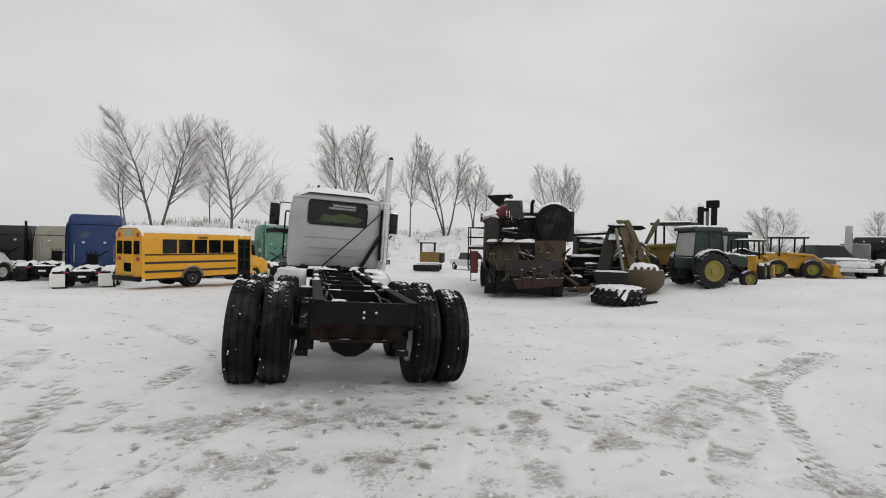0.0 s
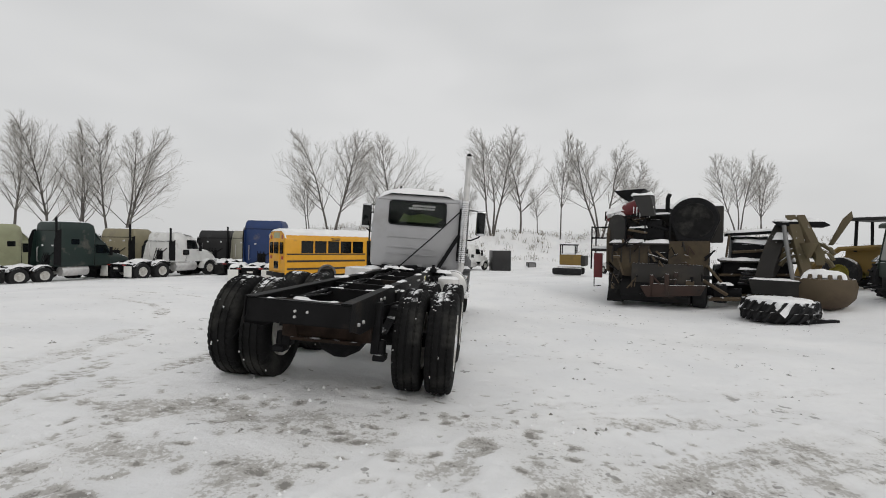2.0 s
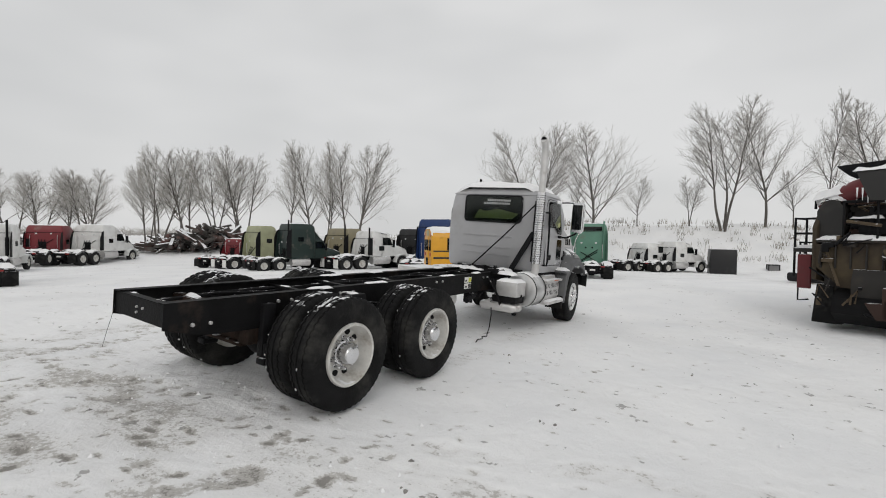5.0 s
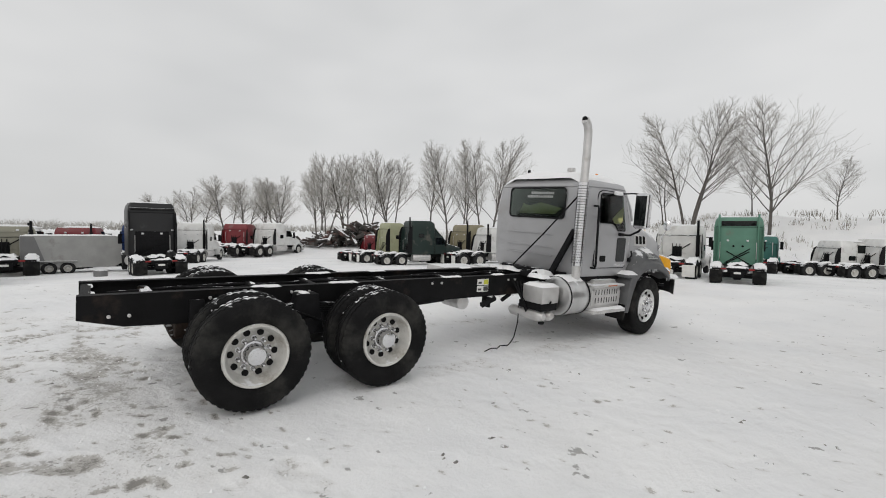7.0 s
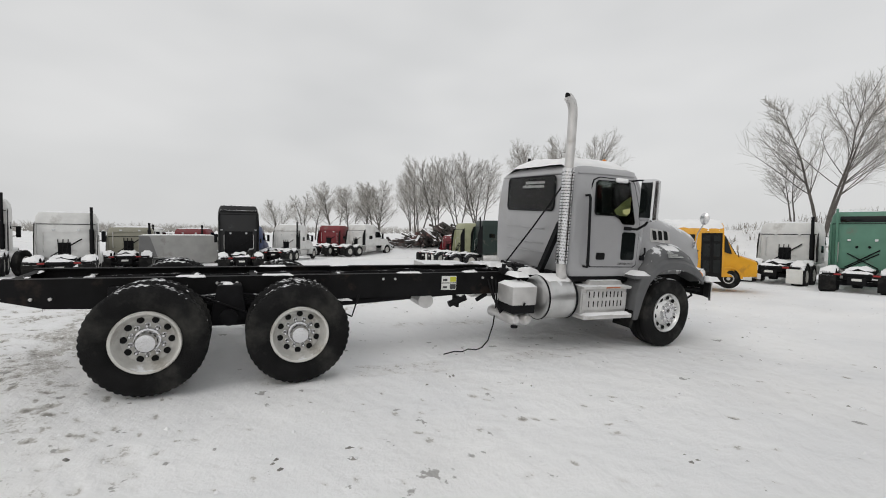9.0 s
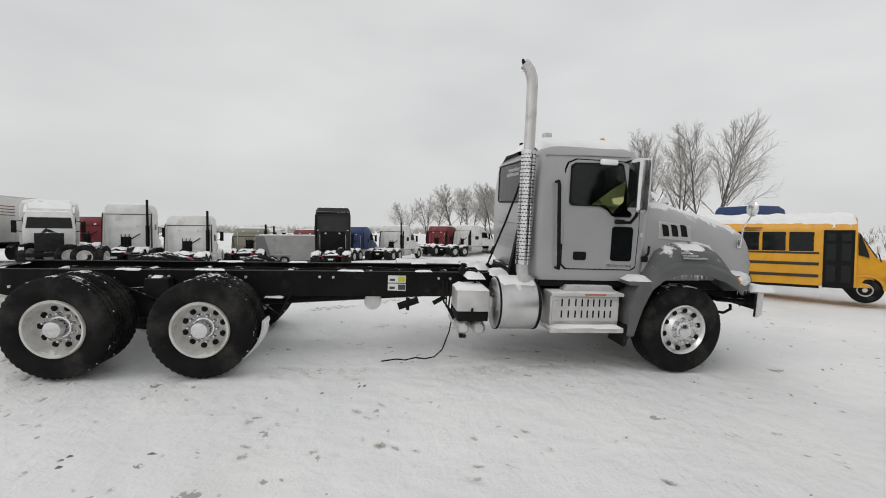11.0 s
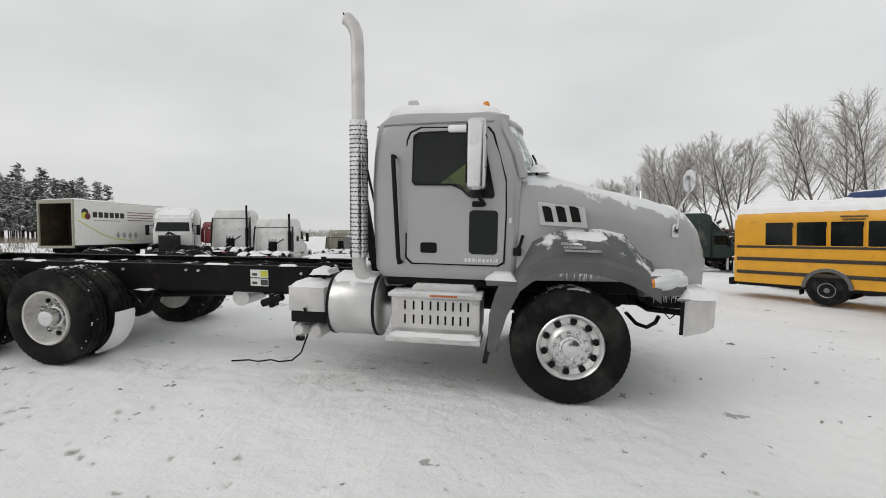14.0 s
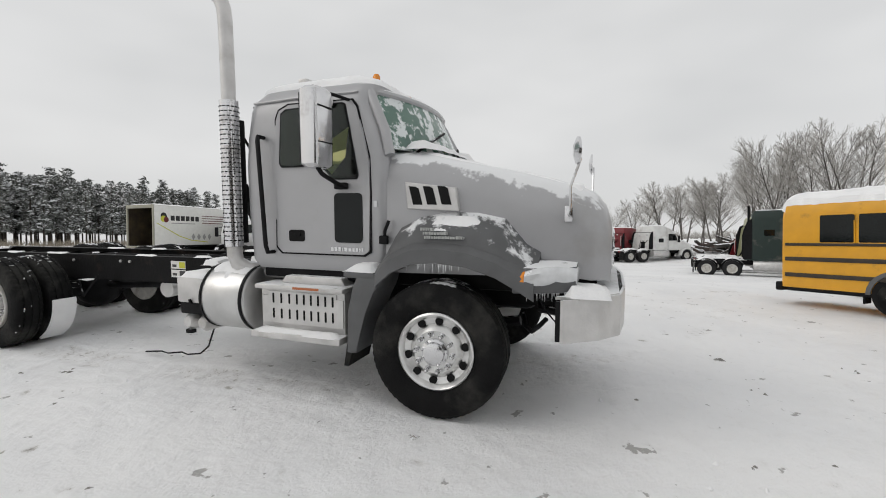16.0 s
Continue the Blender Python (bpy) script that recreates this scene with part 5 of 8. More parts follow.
P = {
    "white": colour("white_truck_paint", (0.70, 0.70, 0.685), 0.5, dirt=0.2, dirt_color=(0.34, 0.32, 0.29)), "cream": colour("cream_truck_paint", (0.30, 0.29, 0.23)), "tan": colour("tan_truck_paint", (0.27, 0.24, 0.155)),
    "olive": colour("pale_olive_paint", (0.34, 0.35, 0.22)), "dkgreen": colour("dark_green_paint", (0.008, 0.022, 0.018)), "green": colour("mint_green_paint", (0.10, 0.235, 0.17)),
    "teal": colour("teal_paint", (0.02, 0.12, 0.10)), "blue": colour("blue_truck_paint", (0.010, 0.035, 0.13)), "red": colour("red_truck_paint", (0.17, 0.014, 0.02)), "black": colour("black_truck_paint", (0.012, 0.012, 0.013), 0.45, 0.4, 0.1, (0.05, 0.05, 0.05)),
    "grey": colour("grey_trailer_paint", (0.36, 0.36, 0.35)), "dkgrey": colour("dark_grey_paint", (0.18, 0.18, 0.18)), "maroon": colour("maroon_paint", (0.12, 0.015, 0.03)),
    "machine": colour("grimy_olive_sheet", (0.070, 0.050, 0.024), 0.45, 0.75, 0.85, (0.017, 0.011, 0.008)), "dkmachine": colour("grimy_grey_sheet", (0.017, 0.016, 0.015), 0.5, 0.6, 0.4, (0.035, 0.032, 0.028)), "rustred": colour("rusty_red_steel", (0.034, 0.016, 0.011), 0.4, 0.8, 0.4, (0.02, 0.015, 0.012)), "machine2": colour("grimy_dark_sheet", (0.018, 0.016, 0.014), 0.5, 0.75, 0.4, (0.045, 0.035, 0.025)), "beige": colour("worn_beige_steel", (0.095, 0.077, 0.038), 0.9, 0.7, 0.6, (0.10, 0.07, 0.04)),
    "yellow": colour("yellow_machine_paint", (0.48, 0.25, 0.015), 0.5, 0.5, 0.25), "ochre": colour("ochre_machine_paint", (0.20, 0.125, 0.025), 0.5, 0.6, 0.35, (0.06, 0.05, 0.03)), "tractor": colour("tractor_green", (0.006, 0.020, 0.010), 0.55, 0.5, 0.25, (0.02, 0.02, 0.02)),
    "wheelyellow": colour("yellow_wheel_paint", (0.22, 0.19, 0.02), 0.2, 0.5, 0.3, (0.10, 0.08, 0.03)), "brown": colour("brown_rust_steel", (0.085, 0.062, 0.036), 0.5, 0.8, 0.35, (0.05, 0.03, 0.02)), "redsteel": colour("red_machine_steel", (0.13, 0.015, 0.018), 0.6, 0.6, 0.3, (0.08, 0.03, 0.03)),
}


def spot(x, y, az, scale=1.0, lift=0.0, tilt=0.0):
    """A pose on the ground, facing az degrees left of +y."""
    return pose(x, y, height(x, y) - 0.02 + lift, 0, tilt, az) @ Matrix.Diagonal((scale, scale, scale, 1))


def yard_wheel(parent, x, y, r, w, rim="white_rim", tyre="rubber_snow", z=None, hub=0.55):
    h = w / 2
    t = part("wheel", lathe([(-h + 0.02, r * hub), (-h, r * 0.7), (-h + 0.02, r * 0.93), (-h + 0.05, r), (h - 0.05, r), (h - 0.02, r * 0.93), (h, r * 0.7), (h - 0.02, r * hub)], 24, caps=False), tyre, parent)
    t.matrix_basis = pose(x, y, r if z is None else z, 0, 0, 0 if x >= 0 else 180)
    part("rim", lathe([(h - 0.02, r * hub), (h - 0.02, r * hub * 0.9), (h - 0.10, r * hub * 0.75), (h - 0.08, r * 0.2), (h - 0.02, r * 0.17), (h - 0.02, 0)], 20, caps=False), rim, t)
    return t


SC = 0.82


def semi(label, paint, x, y, az, roof=3.9, sleeper=1.8, stack=True, hood=True, back="plain", group="parked highway tractors", flaps="rubber", sc=SC):
    """A highway tractor unit, nose along +y, its sleeper's middle at x, y."""
    mid = 2.9 + sleeper / 2
    ob = thing("tractor_unit", label, "truck", spot(x, y, az, sc) @ pose(0, -mid, 0), group)
    ob.scale = (sc, sc, sc)
    pm = P[paint]
    part("chassis", join(box(-0.45, -0.35, 0, 6.4, 0.72, 0.98, 0.01), box(0.35, 0.45, 0, 6.4, 0.72, 0.98, 0.01), box(-0.45, 0.45, 0.0, 0.12, 0.70, 0.95, 0.02), box(-0.4, 0.4, 2.0, 2.2, 0.75, 0.95, 0.02), box(-1.15, 1.15, -0.06, 0.02, 0.86, 0.96, 0.01)), "black", ob)
    for wy in (0.65, 1.97):
        for s in (-1, 1):
            yard_wheel(ob, s * 1.0, wy, 0.51, 0.55)
            arch = loft([[(s * 0.72, wy + 0.62 * math.cos(radians(a)), 0.5 + 0.60 * math.sin(radians(a))), (s * 1.26, wy + 0.62 * math.cos(radians(a)), 0.5 + 0.60 * math.sin(radians(a))), (s * 1.26, wy + 0.64 * math.cos(radians(a)), 0.5 + 0.63 * math.sin(radians(a))), (s * 0.72, wy + 0.64 * math.cos(radians(a)), 0.5 + 0.63 * math.sin(radians(a)))] for a in range(30, 160, 20)])
            if wy < 1 or az % 2:
                part("quarter_fender", arch, "rubber_snow", ob)
    for s in (-1, 1):
        part("mud_flap", box(s * 0.95 - 0.30, s * 0.95 + 0.30, -0.10, -0.07, 0.22, 0.86, 0.01), flaps, ob)
        part("tail_lamp", box(s * 0.62 - 0.12, s * 0.62 + 0.12, -0.085, -0.06, 0.88, 0.95), "red_lens", ob)
        part("side_tank", lathe([(3.0, 0), (3.0, 0.30), (3.03, 0.32), (4.6, 0.32), (4.63, 0.30), (4.63, 0)], 20, "y"), "alu_dull", ob, m=Matrix.Translation((s * 0.92, 0, 0.72)))
    part("fifth_wheel", join(prism([(-0.5, 0.9), (0.5, 0.9), (0.45, 1.9), (0.12, 1.9), (0.0, 1.5), (-0.12, 1.9), (-0.45, 1.9)], 1.0, 1.08, 0.02, "z"), box(-0.4, 0.4, 1.1, 1.5, 0.95, 1.02)), "rubber_snow", ob)
    y0, y1 = 2.9, 2.9 + sleeper
    if sleeper > 0.3:
        part("sleeper", loft([[(x, y, zz) for x, y in round_rect(-w, w, a, b, 0.12)] for zz, w, a, b in ((1.02, 1.16, y0, y1), (1.2, 1.2, y0, y1), (roof - 0.55, 1.2, y0, y1 + 0.05), (roof - 0.22, 1.15, y0 + 0.03, y1 + 0.0), (roof - 0.04, 1.05, y0 + 0.12, y1 - 0.25), (roof, 0.9, y0 + 0.3, y1 - 0.5))]), pm, ob)
        for s in (-1, 1):
            part("sleeper_window", prism(round_rect(y0 + 0.6, y0 + 1.1, roof - 1.5, roof - 1.15, 0.05), s * 1.19, s * 1.207), "glass", ob)
            part("fairing", prism([(y0 - 0.35, 1.05), (y0 + 0.05, 1.05), (y0 + 0.05, roof - 0.6), (y0 - 0.1, roof - 0.75)], s * 1.14, s * 1.18), pm, ob)
    yc = y1 + 1.25
    cz = min(roof, 2.75)
    part("cab", loft([[(x, y, zz) for x, y in round_rect(-w, w, a, b, 0.10)] for zz, w, a, b in ((1.0, 1.0, y1 - 0.02, yc), (1.9, 1.03, y1 - 0.02, yc + 0.05), (cz - 0.25, 0.98, y1 - 0.02, yc - 0.30), (cz, 0.90, y1 - 0.02, yc - 0.55))]), pm, ob)
    part("windscreen", loft([[(-0.9, yc + 0.06, 1.92), (0.9, yc + 0.06, 1.92), (0.9, yc - 0.05, 1.92), (-0.9, yc - 0.05, 1.92)], [(-0.84, yc - 0.28, cz - 0.28), (0.84, yc - 0.28, cz - 0.28), (0.84, yc - 0.4, cz - 0.28), (-0.84, yc - 0.4, cz - 0.28)]]), "glass", ob)
    if roof > 3 and sleeper > 0.3:
        part("roof_fairing", loft([[(-1.0, y1 - 0.3, cz - 0.05), (1.0, y1 - 0.3, cz - 0.05), (0.95, y1 - 0.3, roof - 0.06), (-0.95, y1 - 0.3, roof - 0.06)], [(-0.95, yc - 0.6, cz - 0.05), (0.95, yc - 0.6, cz - 0.05), (0.85, yc - 0.75, cz + 0.15), (-0.85, yc - 0.75, cz + 0.15)]]), pm, ob)
    for s in (-1, 1):
        part("door_window", prism([(y1 + 0.18, 1.85), (yc - 0.12, 1.85), (yc - 0.38, cz - 0.32), (y1 + 0.18, cz - 0.30)], s * 1.0, s * 1.035), "glass", ob)
        part("door_line", box(s * 1.0, s * 1.034, y1 + 0.1, y1 + 0.115, 1.05, cz - 0.25), "black", ob)
        part("mirror", join(box(s * 1.33 - 0.10, s * 1.33 + 0.10, yc - 0.30, yc - 0.2, 1.7, 2.3, 0.02), tube([(s * 1.0, yc - 0.2, 2.3), (s * 1.33, yc - 0.25, 2.25)], 0.02, 6), tube([(s * 1.0, yc - 0.2, 1.75), (s * 1.33, yc - 0.25, 1.8)], 0.02, 6)), "black", ob)
        yard_wheel(ob, s * 1.02, yc + 0.75, 0.52, 0.30)
    if hood:
        part("hood", loft([[(-0.95, yc - 0.05, 1.0), (0.95, yc - 0.05, 1.0), (0.98, yc - 0.05, 1.6), (0.80, yc - 0.05, 1.93), (-0.80, yc - 0.05, 1.93), (-0.98, yc - 0.05, 1.6)], [(-0.95, yc + 0.9, 0.95), (0.95, yc + 0.9, 0.95), (0.95, yc + 0.9, 1.45), (0.70, yc + 0.9, 1.74), (-0.70, yc + 0.9, 1.74), (-0.95, yc + 0.9, 1.45)], [(-0.85, yc + 1.6, 0.55), (0.85, yc + 1.6, 0.55), (0.8, yc + 1.55, 1.2), (0.60, yc + 1.5, 1.50), (-0.60, yc + 1.5, 1.50), (-0.8, yc + 1.55, 1.2)]]), pm, ob)
        part("grille", box(-0.45, 0.45, yc + 1.56, yc + 1.60, 0.75, 1.4, 0.02), "chrome", ob)
        part("bumper", box(-1.15, 1.15, yc + 1.5, yc + 1.72, 0.40, 0.75, 0.04), "alu_dull", ob)
        for s in (-1, 1):
            part("headlight", box(s * 0.82 - 0.14, s * 0.82 + 0.14, yc + 1.40, yc + 1.58, 0.95, 1.15, 0.03), "lamp", ob)
            part("front_fender", loft([[(s * 0.80, yc + 0.75 + 0.66 * math.cos(radians(a)), 0.52 + 0.66 * math.sin(radians(a))), (s * 1.22, yc + 0.75 + 0.66 * math.cos(radians(a)), 0.52 + 0.62 * math.sin(radians(a))), (s * 1.22, yc + 0.75 + 0.60 * math.cos(radians(a)), 0.52 + 0.57 * math.sin(radians(a))), (s * 0.80, yc + 0.75 + 0.60 * math.cos(radians(a)), 0.52 + 0.57 * math.sin(radians(a)))] for a in range(0, 181, 20)]), pm, ob)
    else:
        part("engine", join(box(-0.35, 0.35, yc, yc + 1.1, 0.8, 1.6, 0.08), tube([(-0.3, yc + 0.3, 1.6), (0.1, yc + 0.6, 1.85), (0.4, yc + 0.5, 1.5)], 0.09, 10), box(-0.55, 0.55, yc + 1.1, yc + 1.25, 0.8, 1.7, 0.03), tube([(0.4, yc + 0.2, 1.3), (0.5, yc + 0.9, 1.5)], 0.07, 8)), "rubber_snow", ob)
        part("front_beam", box(-1.0, 1.0, yc + 1.25, yc + 1.45, 0.55, 0.75, 0.03), "black", ob)
    if stack:
        part("exhaust_pipe", join(tube([(0.98, y0 - 0.14, 1.0), (0.98, y0 - 0.14, roof + 0.25)], 0.065, 12), tube([(0.98, y0 - 0.14, 1.2), (0.98, y0 - 0.14, 2.4)], 0.10, 12)), "black" if back != "bright" else "chrome", ob)
    if sleeper > 0.3:
        for s in (-1, 1):
            part("side_extender", prism([(y0 - 0.42, 1.1), (y0 + 0.02, 1.1), (y0 + 0.02, roof - 0.5), (y0 - 0.2, roof - 0.62), (y0 - 0.40, roof - 1.2)], s * 1.185, s * 1.20), "black" if back != "cross" else pm, ob)
            part("grab_rail", tube([(s * 0.88, y0 - 0.02, 1.3), (s * 0.88, y0 - 0.10, 1.36), (s * 0.88, y0 - 0.10, 2.2), (s * 0.88, y0 - 0.02, 2.26)], 0.02, 6), "alu_dull", ob)
        part("roof_seam", box(-1.12, 1.12, y0 - 0.016, y0 + 0.02, roof - 0.62, roof - 0.585), "black", ob)
        part("deck_brace", tube([(-0.62, y0 - 0.06, 1.08), (0.58, y0 - 0.06, 1.92)], 0.028, 6), "black", ob)
        for q in (-0.5, 0.45):
            part("work_lamp", box(q - 0.06, q + 0.06, y0 - 0.06, y0 + 0.01, 2.32, 2.42, 0.015), "lamp", ob)
    part("deck_plate", box(-0.48, 0.48, 2.3, 2.86, 0.98, 1.03, 0.01), "alu_dull", ob)
    for wy in (0.65, 1.97):
        part("rear_axle", tube([(-0.9, wy, 0.5), (-0.2, wy, 0.5), (-0.15, wy, 0.5), (0.15, wy, 0.5), (0.2, wy, 0.5), (0.9, wy, 0.5)], [0.10, 0.10, 0.2, 0.2, 0.10, 0.10], 8), "black", ob)
    part("hitch_plate", box(-0.3, 0.3, -0.08, 0.35, 0.5, 0.80, 0.03), "black", ob)
    part("deck_hose", tube([(-0.3, 0.2, 0.98), (0.0, 0.5, 1.12), (0.3, 0.4, 1.0)], 0.05, 6), "black", ob)
    part("licence_board", box(-0.16, 0.16, -0.10, -0.08, 0.66, 0.76), "label_white", ob)
    if back in ("plain", "bright"):
        for z in (1.35, 2.25):
            part("back_rib", box(-0.95, 0.95, y0 - 0.012, y0 + 0.01, z, z + 0.03), pm, ob)
        part("air_hoses", join(*[tube([(-0.35 + 0.2 * k, y0 - 0.01, 1.9), (-0.3 + 0.15 * k, y0 - 0.25, 1.3), (-0.2 + 0.1 * k, y0 - 0.4, 1.08)], 0.022, 6) for k in range(3)]), "black", ob)
        part("back_panel", box(-0.35, 0.15, y0 - 0.03, y0 + 0.01, 1.15, 1.75, 0.02), "black" if back == "plain" else pm, ob)
    elif back == "dark":
        part("back_panel", box(-0.85, 0.85, y0 - 0.03, y0 + 0.01, 1.1, 2.5, 0.03), "black", ob)
        part("back_spoiler", box(-1.12, 1.12, y0 - 0.15, y0 + 0.02, roof - 0.45, roof - 0.33, 0.03), "rubber_snow", ob)
        for s in (-1, 1):
            part("back_lamp", box(s * 1.02 - 0.06, s * 1.02 + 0.06, y0 - 0.04, y0, 2.55, 2.62), "lamp", ob)
    elif back == "cross":
        for s in (-1, 1):
            part("back_brace", tube([(s * 0.55, y0 - 0.05, 1.05), (-s * 0.55, y0 - 0.05, 1.75)], 0.025, 6), "black", ob)
            part("round_lamp", lathe([(-0.03, 0.06), (-0.03, 0.0)], 12, "y"), "dark", ob, m=Matrix.Translation((s * 0.22, y0 - 0.005, 2.05)))
            part("rail_pipe", tube([(s * 0.95, y0 - 0.12, 1.0), (s * 0.95, y0 - 0.12, roof + 0.12)], 0.055, 10), pm, ob)
        part("back_window", box(-0.85, 0.85, y0 - 0.01, y0 + 0.03, roof - 0.55, roof - 0.25, 0.02), "glass", ob)
    snow_on(ob, join(drift(-1.0, 1.0, y0 + 0.15, yc - 0.6, lambda u, v: (roof - 0.02 if v < y1 - 0.4 and sleeper > 0.3 else max(cz, roof - (roof - cz) * (v - y1 + 0.4) / 1.1 if sleeper > 0.3 else cz)) - 0.05, 0.10, int(abs(x) * 7), 0.22), drift(-0.46, 0.46, 0.75, 2.0, 1.06, 0.10, int(abs(y) * 5), 0.12, 1.3), drift(-0.5, 0.5, 0.0, 0.5, 0.97, 0.08, int(abs(x) * 3), 0.12, 1.3), drift(-0.46, 0.46, 2.3, 2.8, 1.03, 0.07, 5, 0.12, 1.2), *[drift(q * 1.0 - 0.26, q * 1.0 + 0.26, w - 0.42, w + 0.42, lambda u, v, w=w: 0.5 + 0.60 * math.sqrt(max(0.05, 1 - ((v - w) / 0.64) ** 2)), 0.10, int(9 * w), 0.12, 0.7) for q in (-1, 1) for w in (0.65, 1.97)], drift(-0.75, 0.75, yc + 0.05, yc + 1.4, lambda u, v: 1.93 - 0.27 * (v - yc), 0.07, 3, 0.2) if hood else drift(-0.3, 0.3, yc + 0.1, yc + 0.9, 1.6, 0.10, 4, 0.2)), "snow lying on the parked truck")
    return ob


semi("blue high-roof sleeper tractor standing in the snow", "blue", -8.75, 16.45, 12, 3.95, 2.0, stack=False, flaps="label_white", sc=0.71)
semi("black sleeper tractor in the row of parked trucks", "black", -15.0, 22.9, 9, 3.25, 1.7, sc=0.83)
semi("cream sleeper tractor with a plain rear wall", "cream", -12.4, 22.0, 10, 3.3, 1.7, stack=False, sc=0.79)
semi("dark red tractor unit behind the row", "maroon", -14.8, 25.4, 14, 3.0, 1.2, stack=False, sc=0.79)
semi("white day-cab tractor with a black exhaust stack", "white", -14.9, 17.9, -13, 2.95, 0.9, flaps="label_white", sc=0.79)
semi("tan sleeper tractor in the row of parked trucks", "tan", -18.0, 19.0, 0, 3.2, 1.7, sc=0.82)
semi("dark green high-roof sleeper tractor", "dkgreen", -17.0, 14.2, -13, 3.95, 2.1, sc=0.67)
semi("pale olive sleeper tractor seen from behind", "olive", -21.3, 14.9, -5, 3.75, 1.5, back="bright", stack=False, flaps="label_white", sc=0.72)
semi("red tractor with a low cab", "red", -24.3, 15.2, 10, 2.6, 0.9, stack=False, sc=0.74)
semi("grey-white sleeper tractor with a snowy roof", "white", -36.3, 11.4, 34, 3.2, 1.6, stack=False, sc=0.9)
semi("red sleeper tractor with snow on its roof", "red", -37.5, 9.0, 52, 3.05, 1.8, stack=False, sc=0.9)
semi("white sleeper tractor with a stack at the far row", "white", -30.1, 4.4, 62, 3.3, 1.7, sc=0.82)
semi("black high-roof sleeper tractor seen from behind", "black", -18.1, 0.76, 93, 4.2, 1.9, stack=False, back="dark", flaps="rubber", sc=0.72)
semi("blue tractor unit at the far row", "blue", -28.9, 1.25, 70, 3.1, 1.6, stack=False, sc=0.82)
semi("white high-roof sleeper tractor with a torn rear wall", "white", -16.4, -8.1, 104, 3.65, 1.6, sc=0.77)
semi("white sleeper tractor with a tall stack", "white", -15.1, -5.0, 100, 3.25, 1.6, sc=0.74)
semi("white sleeper tractor without its hood", "white", -16.0, -11.2, -58, 3.4, 1.8, stack=False, hood=False, sc=0.82)
semi("red tractor unit behind the white trucks", "red", -21.5, -12.6, 92, 2.9, 1.4, stack=False, sc=0.82)
semi("mint green high-roof sleeper tractor seen from behind", "green", -2.4, 20.9, 20, 3.75, 1.9, stack=False, back="cross", flaps="rubber", sc=0.73)
semi("teal tractor unit in the far row", "teal", -5.3, 32.4, 14, 2.75, 1.6, stack=False, flaps="rubber", sc=0.83)
semi("white sleeper tractor beside the school bus", "white", -5.2, 21.8, 16, 3.0, 1.5, flaps="label_white", sc=0.82)
semi("white tractor unit at the snow bank", "white", -1.6, 32.8, -40, 2.8, 1.2, stack=False, sc=0.74)
semi("white sleeper tractor at the snow bank", "white", 0.1, 33.4, -35, 3.0, 1.5, stack=False, sc=0.74)
semi("red conventional tractor behind the grey trailer", "red", -27.0, -1.9, 70, 2.75, 1.0, stack=True, sc=0.82)
semi("white tractor unit parked in the far row", "white", -25.5, -4.4, 75, 2.7, 0.9, stack=True, sc=0.82)
semi("pale tractor unit half hidden among the trucks", "cream", -21.5, -4.2, 95, 2.6, 0.9, stack=True, sc=0.82)

# ---- school bus ----
bs = 0.70
bus = thing("school_bus", "yellow short school bus with black rails and snow on its roof", "bus", spot(-6.05, 11.62, -45, bs, 0.07))
prof = round_rect(-1.16, 1.16, 0.42, 2.74, 0.02, 1)
body_sec = [(1.16, 0.45), (1.17, 1.2), (1.17, 2.25), (1.12, 2.48), (1.0, 2.64), (0.8, 2.73), (0.4, 2.78), (0, 2.79)]
body_sec = body_sec + [(-a, b) for a, b in body_sec[-2::-1]]
part("body", loft([[(a * k, y, 0.45 + (b - 0.45) * kz) for a, b in body_sec] for y, k, kz in ((0.0, 0.95, 0.97), (0.08, 1.0, 1.0), (4.7, 1.0, 1.0), (5.62, 1.0, 0.99))]), "bus", bus)
part("cab_nose", loft([[(-1.12, 5.6, 0.45), (1.12, 5.6, 0.45), (1.12, 5.6, 1.55), (1.06, 5.6, 2.3), (-1.06, 5.6, 2.3), (-1.12, 5.6, 1.55)], [(-1.0, 6.15, 0.45), (1.0, 6.15, 0.45), (1.0, 6.15, 1.36), (0.92, 6.1, 1.42), (-0.92, 6.1, 1.42), (-1.0, 6.15, 1.36)], [(-0.95, 6.9, 0.5), (0.95, 6.9, 0.5), (0.95, 6.88, 1.08), (0.82, 6.8, 1.18), (-0.82, 6.8, 1.18), (-0.95, 6.88, 1.08)]]), "bus", bus)
part("windscreen", loft([[(-0.9, 6.14, 1.42), (0.9, 6.14, 1.42), (0.9, 6.0, 1.42), (-0.9, 6.0, 1.42)], [(-0.95, 5.68, 2.22), (0.95, 5.68, 2.22), (0.95, 5.55, 2.22), (-0.95, 5.55, 2.22)]]), "glass", bus)
part("front_bumper", box(-0.98, 0.98, 6.88, 7.02, 0.40, 0.62, 0.03), "alu_dull", bus)
part("grille", box(-0.6, 0.6, 6.89, 6.93, 0.72, 1.05, 0.02), "black", bus)
